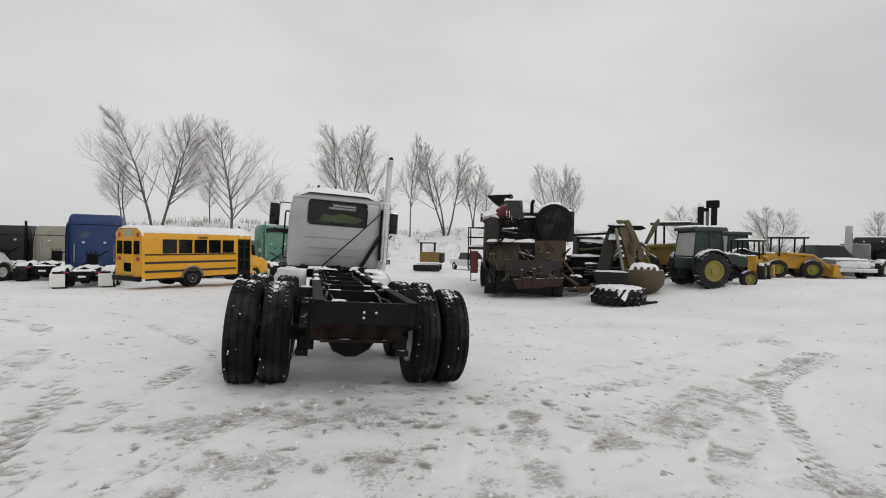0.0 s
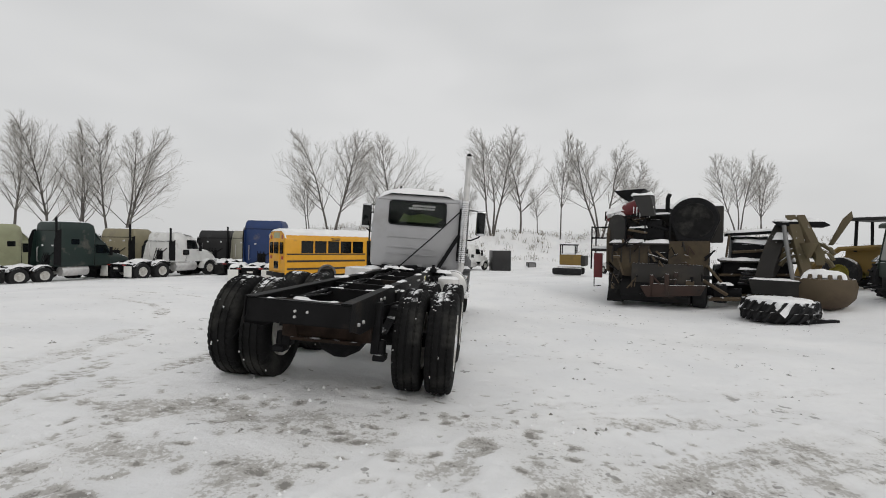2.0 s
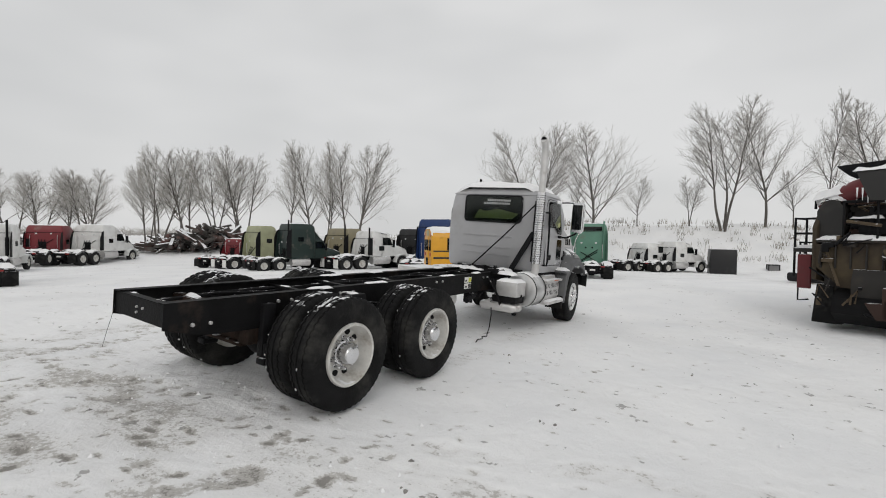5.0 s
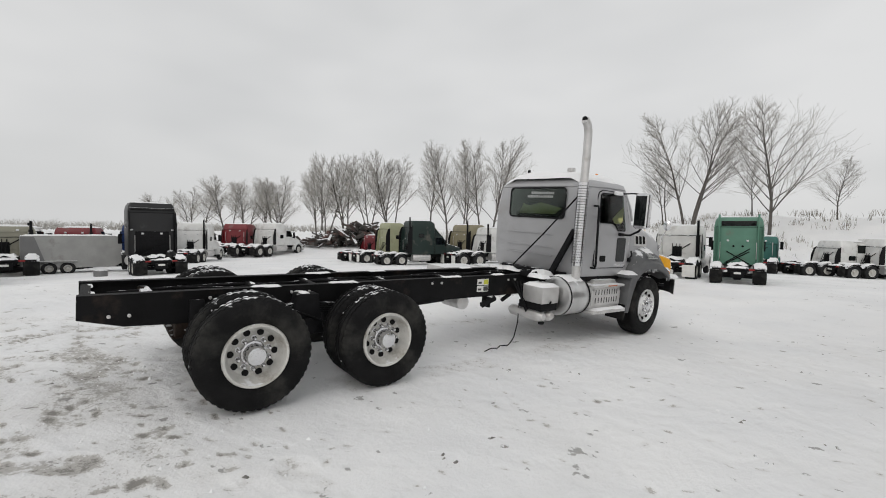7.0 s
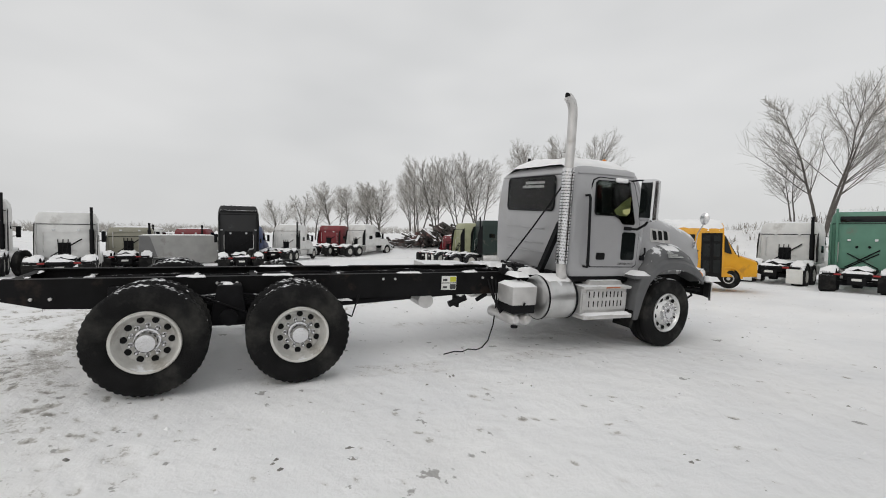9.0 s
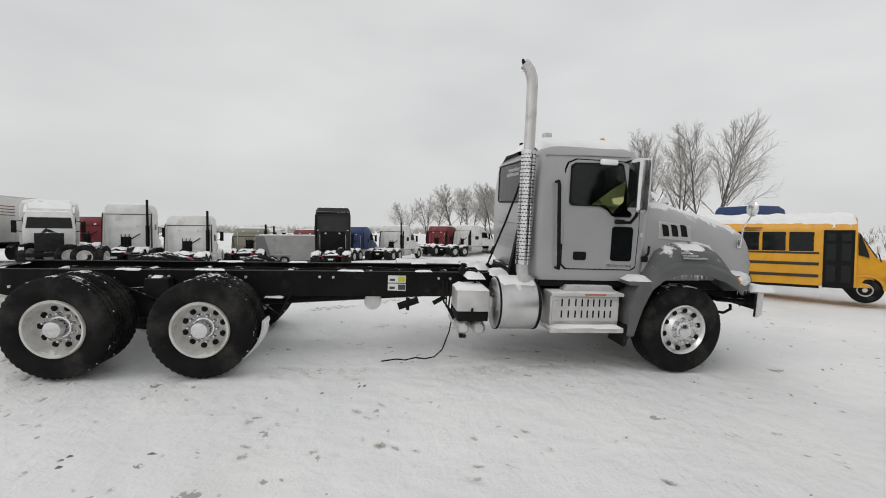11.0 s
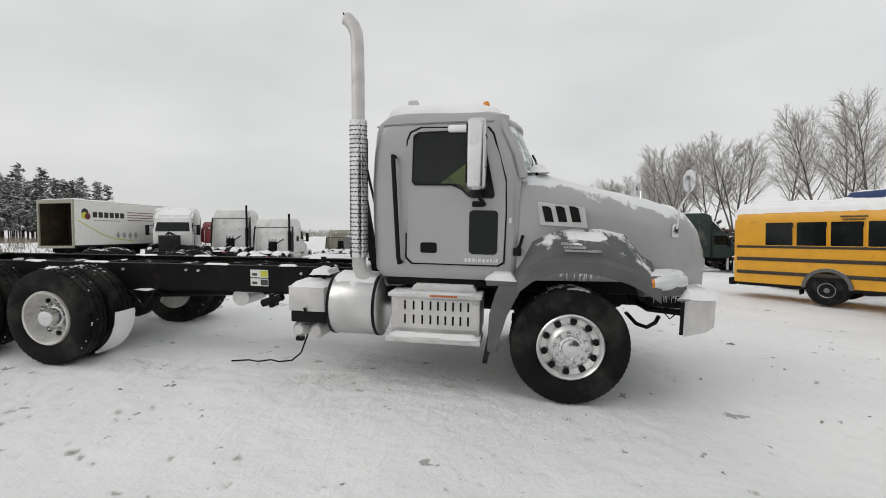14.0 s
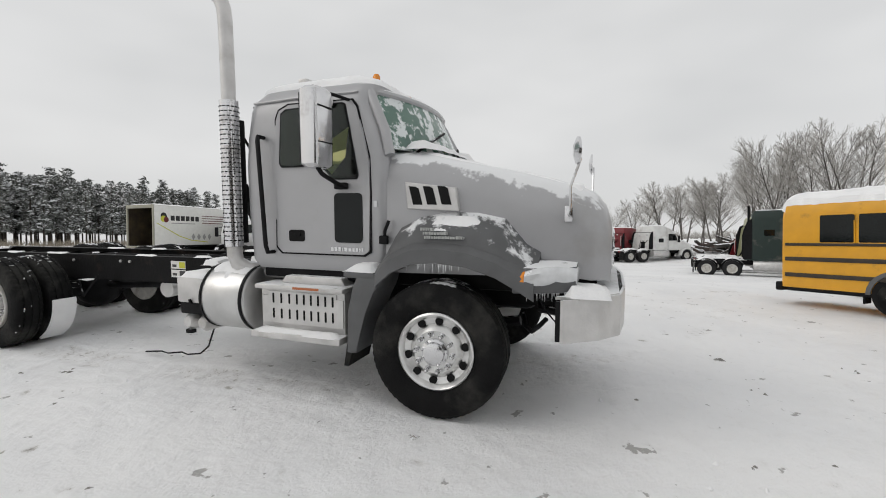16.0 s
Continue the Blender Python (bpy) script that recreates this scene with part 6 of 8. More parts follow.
for s in (1, -1):
    for k in range(5 if s > 0 else 6):
        y = 0.85 + 0.755 * k
        w = part("side_window", prism(round_rect(y, y + 0.67, 1.58, 2.24, 0.04), s * 1.16, s * 1.182), "glass", bus, "dark bus side window")
        part("window_frame", join(*[tube([(s * 1.18, a, b) for a, b in round_rect(y - 0.01, y + 0.68, 1.57, 2.25, 0.04)] + [(s * 1.18, y + 0.67, 2.1)], 0.014, 5)]), "bus", w)
    for z, h in ((1.50, 0.07), (1.12, 0.10), (0.72, 0.10)):
        part("rub_rail", box(s * 1.165, s * 1.195, 0.1, 4.68, z, z + h, 0.01), "bus_black", bus, "black rub rail")
    part("skirt", box(s * 1.10, s * 1.16, 0.15, 4.7, 0.36, 0.47, 0.01), "black", bus)
    for y, r in ((2.3, 0.375), (5.85, 0.375)):
        yard_wheel(bus, s * (1.0 if y < 3 else 0.96), y, r, 0.42 if y < 3 else 0.25, P["dkgrey"] if y < 3 else "alu_dull", "rubber")
        part("wheel_arch", loft([[(s * 1.0, y + q * math.cos(radians(a)), 0.42 + q * math.sin(radians(a))) for q in (0.56,)] + [(s * 1.205, y + 0.56 * math.cos(radians(a)), 0.42 + 0.56 * math.sin(radians(a))), (s * 1.205, y + 0.47 * math.cos(radians(a)), 0.42 + 0.47 * math.sin(radians(a))), (s * 1.0, y + 0.47 * math.cos(radians(a)), 0.42 + 0.47 * math.sin(radians(a)))] for a in range(0, 181, 15)]) if y < 3 else loft([[(s * 0.9, y + 0.50 * math.cos(radians(a)), 0.40 + 0.50 * math.sin(radians(a))), (s * 1.13, y + 0.50 * math.cos(radians(a)), 0.40 + 0.50 * math.sin(radians(a))), (s * 1.13, y + 0.42 * math.cos(radians(a)), 0.40 + 0.42 * math.sin(radians(a))), (s * 0.9, y + 0.42 * math.cos(radians(a)), 0.40 + 0.42 * math.sin(radians(a)))] for a in range(0, 181, 15)]), "fender" if y < 3 else "bus", bus)
        # solid dark disc flush with the side stands for the shaded wheel arch
        part("wheel_well", lathe([(s * 0.7, 0.46), (s * (1.172 if y < 3 else 1.02), 0.46), (s * (1.172 if y < 3 else 1.02), 0.0)], 24), "dark", bus, m=Matrix.Translation((0, y, 0.42)))
    part("nose_window", prism([(5.66, 1.50), (5.92, 1.42), (5.90, 1.55), (5.70, 2.15), (5.66, 2.18)], s * 1.05, s * 1.13), "glass", bus)
    part("headlight", box(s * 0.78 - 0.12, s * 0.78 + 0.12, 6.86, 6.93, 0.78, 0.98, 0.02), "lamp", bus)
    part("mud_guard", box(s * 0.85, s * 1.15, 1.68, 1.72, 0.2, 0.6, 0.01), "rubber", bus)
door = part("entrance_door", box(1.165, 1.19, 4.78, 5.56, 0.40, 2.30, 0.015), "dark", bus, "dark folding glass entrance door")
part("door_post", box(1.185, 1.20, 5.14, 5.20, 0.42, 2.28), "black", door)
for y0, y1, z0, z1 in ((4.86, 5.10, 1.95, 2.2), (5.24, 5.48, 1.95, 2.2), (4.86, 5.10, 1.3, 1.85), (5.24, 5.48, 1.3, 1.85), (4.86, 5.10, 0.6, 1.15), (5.24, 5.48, 0.6, 1.15)):
    part("door_pane", box(1.188, 1.196, y0, y1, z0, z1), "glass", door)
# rear face
part("rear_bumper", box(-1.12, 1.12, -0.16, 0.02, 0.34, 0.56, 0.03), "black", bus)
part("emergency_door", box(-0.42, 0.42, -0.03, 0.03, 0.62, 2.30, 0.02), "bus", bus)
for x0, x1, z0, z1 in ((-0.34, 0.34, 1.55, 2.15), (-0.30, 0.30, 0.75, 1.15), (-0.92, -0.52, 1.55, 2.15), (0.52, 0.92, 1.55, 2.15)):
    part("rear_window", prism(round_rect(x0, x1, z0, z1, 0.06), -0.045, -0.03 if abs(x0) < 0.4 else 0.05, axis="y"), "glass", bus)
part("destination_board", prism(round_rect(-0.42, 0.42, 2.36, 2.66, 0.05), -0.01, 0.05, axis="y"), P["olive"], bus)
for x in (-0.78, 0.78):
    part("warning_lamp", lathe([(-0.03, 0.11), (0.06, 0.12)], 18, "y"), "red_lens", bus, m=Matrix.Translation((x, 0.02, 2.42)))
    part("tail_lamp", box(x - 0.13, x + 0.13, -0.03, 0.06, 1.25, 1.42, 0.02), "red_lens", bus)
part("bus_lettering", join(bars([(2.55, 3.1, 2.35), (2.6, 3.05, 2.27)], 1.165, 0.05, "x", 0.01)), "bus_black", bus)
part("mirror", lathe([(-0.02, 0.12), (0.02, 0.12), (0.03, 0)], 16, "y"), "alu_dull", bus, m=Matrix.Translation((1.25, 6.1, 1.7)))
part("mirror_arm", tube([(1.05, 6.2, 1.3), (1.25, 6.1, 1.6), (1.25, 6.1, 1.8)], 0.015, 6), "black", bus)
snow_on(bus, drift(-1.12, 1.13, -0.02, 5.6, lambda a, b: 2.74 - 0.17 * max(0, abs(a) - 0.62) ** 1.4 / 0.3 - (0.10 + 0.09 * abs(math.sin(4.2 * b + math.sin(9 * b)))) * (abs(a) > 1.06), 0.13, 77, 0.07, 0.45), "thick snow on the bus roof")
snow_on(bus, drift(-0.8, 0.8, 6.2, 6.8, lambda a, b: 1.40 - 0.30 * (b - 6.15), 0.05, 78, 0.12), "snow on the bus hood")

# ---- box trailers ----
gt = thing("box_trailer", "white box trailer with an open rear door and printed sides", "trailer", spot(-13.3, -13.75, 92, 0.72) @ pose(0, -2.2, 0))
gt.scale = (0.72,) * 3
L = 8.6
part("side_wall", box(1.20, 1.25, 0, L, 1.15, 3.9, 0.01), "label_white", gt)
part("side_wall", box(-1.25, -1.20, 0, L, 1.15, 3.9, 0.01), "label_white", gt)
part("front_wall", box(-1.2, 1.2, L - 0.05, L, 1.15, 3.9), "label_white", gt)
part("roof", box(-1.25, 1.25, 0, L, 3.9, 3.96, 0.02), "label_white", gt)
part("floor", box(-1.25, 1.25, 0, L, 1.02, 1.15, 0.01), "black", gt)
part("rear_frame", join(box(-1.25, -1.13, -0.06, 0.04, 1.1, 3.96, 0.01), box(1.13, 1.25, -0.06, 0.04, 1.1, 3.96, 0.01), box(-1.13, 1.13, -0.06, 0.04, 3.72, 3.96, 0.01), box(-1.25, 1.25, -0.10, 0.04, 0.98, 1.12, 0.01)), P["cream"], gt)
part("inner_lining", box(-1.19, 1.19, 1.9, 1.95, 1.15, 3.88), P["machine2"], gt)
for s in (-1, 1):
    part("inner_wall", box(s * 1.195 - 0.004, s * 1.195 + 0.004, 0.05, 1.9, 1.15, 3.88), P["machine"], gt)
part("chassis", join(box(-0.5, -0.4, 0.2, L - 0.3, 0.72, 1.02, 0.01), box(0.4, 0.5, 0.2, L - 0.3, 0.72, 1.02, 0.01), box(-1.1, 1.1, 0.1, 0.2, 0.5, 0.62, 0.01)), "black", gt)
for y in (1.4, 2.7, 6.9):
    for s in (-1, 1):
        yard_wheel(gt, s * 0.98, y, 0.50, 0.5)
for s in (1,):
    part("brand_mark", join(lathe([(1.250, 0.24), (1.256, 0.24), (1.256, 0)], 20)), P["black"], gt, m=Matrix.Translation((0, 0.75, 3.2)))
    part("brand_mark", lathe([(1.2505, 0.22), (1.258, 0.22), (1.258, 0)], 20), "label_yellow", gt, m=Matrix.Translation((0, 0.72, 3.0)))
    part("brand_mark", lathe([(1.2505, 0.20), (1.259, 0.20), (1.259, 0)], 20), P["redsteel"], gt, m=Matrix.Translation((0, 0.93, 2.95)))
    part("brand_bar", join(*[box(1.25, 1.256, 1.3 + 0.42 * k, 1.3 + 0.42 * k + 0.32, 2.90, 3.25, 0.0) for k in range(6)]), P["black"], gt)
    part("thin_bar", join(*[box(1.25, 1.255, 4.0, 6.6, z, z + 0.05) for z in (3.3, 3.12, 2.94, 2.76)]), P["redsteel"], gt)
    part("small_bar", box(1.25, 1.255, 1.35, 3.4, 2.68, 2.74), P["grey"], gt)
    for k in range(4):
        part("diamond_mark", prism([(-0.17, 0), (0, -0.26), (0.17, 0), (0, 0.26)], 1.25, 1.256), P["grey"], gt).location = (0, 3.2 + 0.5 * k, 1.75)
    part("swoosh_stripe", tube([(1.25, 0.2, 2.7), (1.25, 1.0, 2.3), (1.25, 2.0, 1.8), (1.25, 3.0, 1.5), (1.25, 4.5, 1.35)], 0.03, 4), "label_yellow", gt)
    part("side_door", box(1.25, 1.262, 6.6, 7.6, 1.3, 3.4, 0.005), "label_white", gt)
snow_on(gt, drift(-1.22, 1.22, 0.0, L, 3.95, 0.09, 5, 0.25), "snow on the trailer roof")

ct = thing("cargo_trailer", "grey two-tone enclosed cargo trailer in the snow", "trailer", spot(-20.8, -2.2, 4, 0.74) @ pose(0, -2.0, 0))
ct.scale = (0.82,) * 3
part("body", loft([[(x, y, z) for y, z in ((0, 0.35), (3.9, 0.35), (4.25, 0.6), (4.2, 1.95), (3.9, 2.05), (0, 2.05))] for x in (-0.95, 0.95)]), P["grey"], ct)
part("dark_stripe", prism([(0.02, 0.55), (1.0, 0.55), (0.55, 2.0), (0.02, 2.0)], 0.95, 0.962), P["dkgrey"], ct)
for y in (1.1, 1.85):
    for s in (-1, 1):
        yard_wheel(ct, s * 0.92, y, 0.33, 0.22)
part("fender", join(box(0.92, 1.1, 0.7, 2.25, 0.68, 0.74, 0.02)), P["grey"], ct)
part("drawbar", tube([(0, 4.1, 0.45), (0, 5.2, 0.45)], 0.05, 8), "black", ct)
snow_on(ct, drift(-0.93, 0.93, 0, 4.0, 2.04, 0.06, 9, 0.2), "snow on the cargo trailer")

# ---- old combine harvester ----
hs = 1.03
hv = thing("combine_harvester", "grimy stripped combine harvester with a red auger and snowy ledges", "harvester", spot(7.5, 10.8, -27, hs))
hv.scale = (hs,) * 3
part("left_hood_panel", loft([[(-1.46, -1.0, 1.80), (-0.28, -1.0, 1.84), (-0.28, -0.9, 1.84), (-1.46, -0.9, 1.80)], [(-1.44, -1.04, 1.30), (-0.28, -1.04, 1.30), (-0.28, -0.94, 1.30), (-1.44, -0.94, 1.30)], [(-1.0, -0.98, 0.86), (-0.34, -0.98, 0.84), (-0.34, -0.88, 0.84), (-1.0, -0.88, 0.86)]]), P["machine"], hv)
part("right_hood_panel", loft([[(0.26, -1.06, 1.96), (1.30, -1.02, 1.98), (1.30, -0.9, 1.98), (0.26, -0.9, 1.96)], [(0.24, -1.10, 1.30), (1.28, -1.06, 1.34), (1.28, -0.9, 1.34), (0.24, -0.9, 1.30)], [(0.34, -1.0, 0.82), (1.0, -1.0, 0.98), (1.0, -0.86, 0.98), (0.34, -0.86, 0.82)]]), P["machine"], hv)
part("inner_frame", box(-1.35, 1.25, -0.88, 1.9, 0.55, 1.95, 0.05), P["machine2"], hv)
part("left_side_shield", prism([(-0.95, 1.0), (0.3, 0.8), (1.9, 0.9), (1.9, 2.5), (0.6, 2.75), (-0.5, 2.8), (-0.98, 2.2)], -1.56, -1.46, 0.03), P["machine"], hv)
part("rounded_cowl", loft([[(-1.50, y, 1.95), (-1.05, y, 1.95), (-1.0, y, 2.55), (-1.15, y, 2.80), (-1.36, y, 2.82), (-1.52, y, 2.55)] for y in (-0.86, -0.5, 0.3, 1.6)]), P["dkmachine"], hv)
part("engine_bay", box(-1.02, 0.42, -0.62, 1.7, 1.95, 2.78, 0.04), P["machine2"], hv)
part("engine_block", join(box(-0.8, 0.1, -0.85, -0.6, 2.02, 2.4, 0.06), tube([(-0.9, -0.8, 2.2), (-0.4, -0.88, 2.5), (0.2, -0.8, 2.3)], 0.07, 8), tube([(-0.6, -0.8, 2.0), (-0.55, -0.9, 2.6)], 0.05, 8), box(-0.3, 0.05, -0.9, -0.7, 2.42, 2.62, 0.03)), "black", hv)
part("rear_ledge", box(-1.45, 0.3, -1.06, -0.6, 1.84, 1.92, 0.02), P["machine2"], hv)
for x in (-0.98, -0.42, 0.26):
    part("rail_post", tube([(x, -1.02, 1.9), (x, -1.02, 2.72)], 0.022, 6), "black", hv)
part("top_rail", tube([(-1.0, -1.02, 2.72), (0.3, -1.02, 2.74)], 0.026, 6), "black", hv)
part("grain_tank", loft([[(-1.3, 0.2, 2.4), (0.9, 0.2, 2.4), (1.0, 0.1, 3.0), (-1.35, 0.1, 3.0)], [(-1.3, 2.3, 2.4), (0.9, 2.3, 2.4), (1.0, 2.4, 3.1), (-1.35, 2.4, 3.1)]]), P["dkmachine"], hv)
part("tank_lid", prism([(-1.62, 3.68), (-0.62, 3.72), (-0.9, 3.42), (-1.15, 3.30), (-1.35, 3.42)], 0.3, 1.5, 0.02, "y"), "black", hv)
part("unloading_auger", tube([(-1.60, -0.20, 2.72), (-1.15, -0.62, 2.90), (-0.62, -0.82, 3.08)], [0.17, 0.19, 0.21], 16), P["redsteel"], hv, "red unloading auger")
part("auger_spout", loft([[(-0.80, -1.0, 3.36), (-0.32, -1.0, 3.40), (-0.22, -0.6, 3.40), (-0.85, -0.6, 3.34)], [(-0.72, -1.12, 3.2), (-0.24, -1.12, 3.2), (-0.2, -0.7, 3.2), (-0.78, -0.7, 3.2)], [(-0.52, -1.16, 2.72), (-0.14, -1.16, 2.70), (-0.14, -0.86, 2.72), (-0.52, -0.86, 2.74)]]), P["dkmachine"], hv, "grey sheet spout hung with icicles")
part("rotary_screen", loft([[(0.88 + 0.66 * math.cos(radians(a)) * k, y, 2.58 + (0.66 * math.sin(radians(a)) * k if a < 181 else -0.60)) for a in (0, 15, 30, 45, 60, 75, 90, 105, 120, 135, 150, 165, 180, 230, 310)] for y, k in ((-1.02, 0.93), (-0.98, 1.0), (-0.2, 1.0), (0.9, 1.0))]), "black", hv, "black round rotary screen housing")
part("screen_disc", lathe([(-1.035, 0.0), (-1.035, 0.5), (-1.0, 0.54)], 28, "y"), "rubber", hv, m=Matrix.Translation((0.88, 0, 2.56)))
part("engine_deck", box(0.42, 1.62, -0.3, 1.9, 1.95, 3.05, 0.05), P["machine2"], hv)
part("exhaust_pipe", tube([(0.12, -0.3, 2.8), (0.12, -0.3, 3.3), (0.18, -0.36, 3.42)], 0.065, 10), "black", hv)
part("straw_chopper", loft([[(x, y, z) for y, z in ((-0.98, 0.86), (-1.28, 0.66), (-1.30, 0.34), (-1.0, 0.10), (-0.3, 0.10), (-0.3, 0.86))] for x in (-1.05, -0.5, 0.3, 0.84)]), "frame", hv)
part("chopper_bracket", join(box(-0.22, -0.12, -1.36, -1.24, 0.3, 0.95, 0.02), box(0.18, 0.30, -1.38, -1.24, 0.35, 1.0, 0.02), box(-0.2, 0.3, -1.36, -1.28, 0.60, 0.70, 0.02), tube([(-0.15, -1.3, 0.9), (0.25, -1.32, 0.5)], 0.03, 6)), P["rustred"], hv, "rusty red bracket")
# flush black block stands in for the dark recess between the hood panels
part("discharge_chute", prism([(-0.36, 1.62), (0.24, 1.62), (0.16, 1.0), (-0.28, 0.95)], -1.02, -0.86, 0.02, "y"), "black", hv)
part("mud_board", prism([(-1.5, 0.05), (-1.05, 0.05), (-1.12, 0.88), (-1.42, 0.92)], -1.02, -0.97, 0.01, "y"), "rubber", hv)
for x, y, r, w in ((-1.25, -0.55, 0.44, 0.40), (1.05, -0.5, 0.44, 0.40), (-1.62, 1.6, 0.62, 0.55), (1.6, 1.7, 0.62, 0.55)):
    yard_wheel(hv, x, y, r, w, P["brown"], "rubber_snow")
for a in ([(-2.2, -0.2, 1.0), (-2.2, -0.2, 2.42), (-1.6, -0.1, 2.42)], [(-2.2, 0.4, 1.0), (-2.2, 0.4, 2.42), (-1.6, 0.5, 2.42)], [(-2.2, -0.2, 2.05), (-1.6, -0.2, 2.05)], [(-2.2, -0.2, 2.42), (-2.2, 0.4, 2.42)]):
    part("platform_rail", tube(a, 0.028, 6), "black", hv)
part("platform", box(-2.22, -1.6, -0.25, 0.6, 1.60, 1.70, 0.02), P["machine2"], hv)
part("ladder_panel", box(-2.10, -1.82, -0.3, -0.22, 0.72, 1.55, 0.02), P["redsteel"], hv, "red sheet panel below the platform")
part("ladder_stirrup", tube([(-2.08, -0.26, 0.75), (-2.08, -0.26, 0.42), (-1.86, -0.26, 0.46)], 0.02, 5), "black", hv)
part("warning_lamp", tube([(-1.72, -0.4, 2.62), (-1.72, -0.4, 2.9), (-1.4, -0.4, 2.92)], 0.03, 6), "black", hv)
for a, b, r in (((-1.3, -1.0, 1.75), (-1.0, -1.1, 0.9), 0.03), ((-0.3, -1.05, 1.7), (-0.1, -1.2, 1.35), 0.03), ((0.2, -1.05, 1.4), (-0.08, -1.2, 1.65), 0.03), ((1.05, -1.0, 0.9), (1.75, -0.9, 0.45), 0.05), ((1.2, -0.9, 1.3), (1.6, -0.8, 0.8), 0.04), ((-0.9, -1.1, 2.3), (-0.35, -1.06, 2.2), 0.035), ((1.3, -0.8, 0.3), (2.2, -0.7, 0.35), 0.06)):
    part("hanging_bar", tube([a, b], r, 6), P["brown"], hv)
part("side_axle", join(tube([(1.1, -0.4, 0.5), (2.1, -0.5, 0.5)], 0.13, 10), box(1.4, 1.75, -0.75, -0.3, 0.2, 0.75, 0.05)), "black", hv)
part("lower_shield", loft([[(x, y, z) for y, z in ((-1.12, 1.28), (-1.24, 1.0), (-1.20, 0.62), (-0.9, 0.55), (-0.9, 1.28))] for x in (-0.75, -0.2, 0.45, 1.15)]), P["machine2"], hv)
part("belly_pan", prism([(-0.5, 0.62), (1.25, 0.72), (1.1, 0.42), (-0.3, 0.28)], -1.36, -1.18, 0.03, "y"), P["rustred"], hv)
for k in range(5):
    part("sheet_rib", box(-1.36 + 0.26 * k, -1.33 + 0.26 * k, -1.075, -1.03, 1.28, 1.80, 0.006), P["machine2"], hv)
for k in range(7):
    x = -0.74 + 0.09 * k
    part("icicle", lathe([(0, 0.0), (0.02, 0.006), (0.22 + 0.05 * (k % 3), 0.018)], 6, "z"), M["snow"], hv, m=Matrix.Translation((x, -1.12, 2.78 - 0.06 * (k % 3))))
rnd = random.Random(77)
for k in range(64):
    x, z = rnd.uniform(-1.4, 1.35), rnd.choice((rnd.uniform(0.25, 0.95), rnd.uniform(2.0, 2.75), rnd.uniform(1.0, 1.9)))
    w, h = rnd.uniform(0.05, 0.22), rnd.uniform(0.04, 0.20)
    y = -1.30 if z < 0.95 else (-0.72 if z > 1.95 and x < 0.3 else -1.12)
    if z > 1.95 and x > 0.2:
        continue
    part("loose_fitting", box(x, x + w, y, y + rnd.uniform(0.05, 0.14), z, z + h, 0.012) if k % 2 else tube([(x, y, z), (x + rnd.uniform(-0.25, 0.25), y - 0.04, z + rnd.uniform(0.05, 0.3)), (x + rnd.uniform(-0.3, 0.3), y, z + rnd.uniform(-0.1, 0.2))], rnd.uniform(0.012, 0.035), 6), rnd.choice(("black", "black", "frame", P["brown"], P["rustred"], P["machine2"])), hv)
snow_on(hv, join(drift(-1.45, 0.3, -1.08, -0.64, 1.9, 0.10, 31, 0.07, 0.8), drift(-1.3, 0.9, 0.1, 2.2, 3.02, 0.12, 32, 0.12, 0.6), drift(-1.5, -1.02, -0.86, 1.5, lambda a, b: 2.80 - 0.6 * abs(a + 1.25) ** 1.5, 0.13, 33, 0.07, 0.9), drift(0.3, 1.15, -1.0, 0.8, lambda a, b: 2.58 + math.sqrt(max(0.03, 0.66**2 - (a - 0.88) ** 2)), 0.08, 34, 0.07), drift(0.5, 1.6, -0.2, 1.8, 3.05, 0.09, 38, 0.12), drift(-0.85, -0.22, -1.05, -0.6, 3.36, 0.09, 36, 0.06, 0.9), drift(-0.9, -0.35, -1.0, -0.85, 2.36, 0.07, 37, 0.05, 0.9), drift(-0.3, 0.3, -0.9, -0.6, 2.76, 0.06, 39, 0.06, 0.9)), "snow on the harvester's ledges")
snow_on(hv, join(drift(-1.62, -0.42, -0.86, -0.56, lambda a, b: 3.06 + 0.37 * (a + 1.1) - 0.9 * abs(b + 0.70 - 0.12 * (a + 1.1)), 0.10, 90, 0.06, 0.7), drift(1.45, 1.9, -0.75, -0.3, 0.72, 0.12, 95, 0.06, 0.8), drift(-2.2, -1.6, -0.25, 0.6, 1.7, 0.07, 96, 0.08)), "snow on the harvester's auger and platform")

# ---- scrap beside it: black machine, boom, buckets, big tyre ----
sm = thing("scrap_machine", "black stripped track machine with snow on its ledges", "machine", spot(9.9, 10.3, -25, 0.95))
sm.scale = (0.9,) * 3
part("machine_body", box(-0.8, 1.2, -0.4, 1.9, 0.3, 1.35, 0.06), "black", sm)
part("deck", box(-0.9, 1.3, -0.55, 2.0, 1.35, 1.42, 0.02), P["machine2"], sm)
part("cowl", loft([[(-0.55, -0.2, 1.42), (0.75, -0.2, 1.42), (0.75, -0.2, 1.95), (-0.5, -0.2, 2.05)], [(-0.55, 1.7, 1.42), (0.75, 1.7, 1.42), (0.75, 1.7, 2.2), (-0.5, 1.7, 2.3)]]), "black", sm)
part("roof_plate", prism([(-0.7, 2.28), (1.2, 2.42), (1.2, 2.48), (-0.7, 2.36)], 0.1, 1.6, 0.01, "y"), "black", sm)
for k in range(5):
    part("track_shoe", box(-0.35 + 0.03 * k, 0.5, -0.86 - 0.02 * k, -0.55, 0.62 + 0.11 * k, 0.69 + 0.11 * k, 0.01), "rubber_snow", sm)
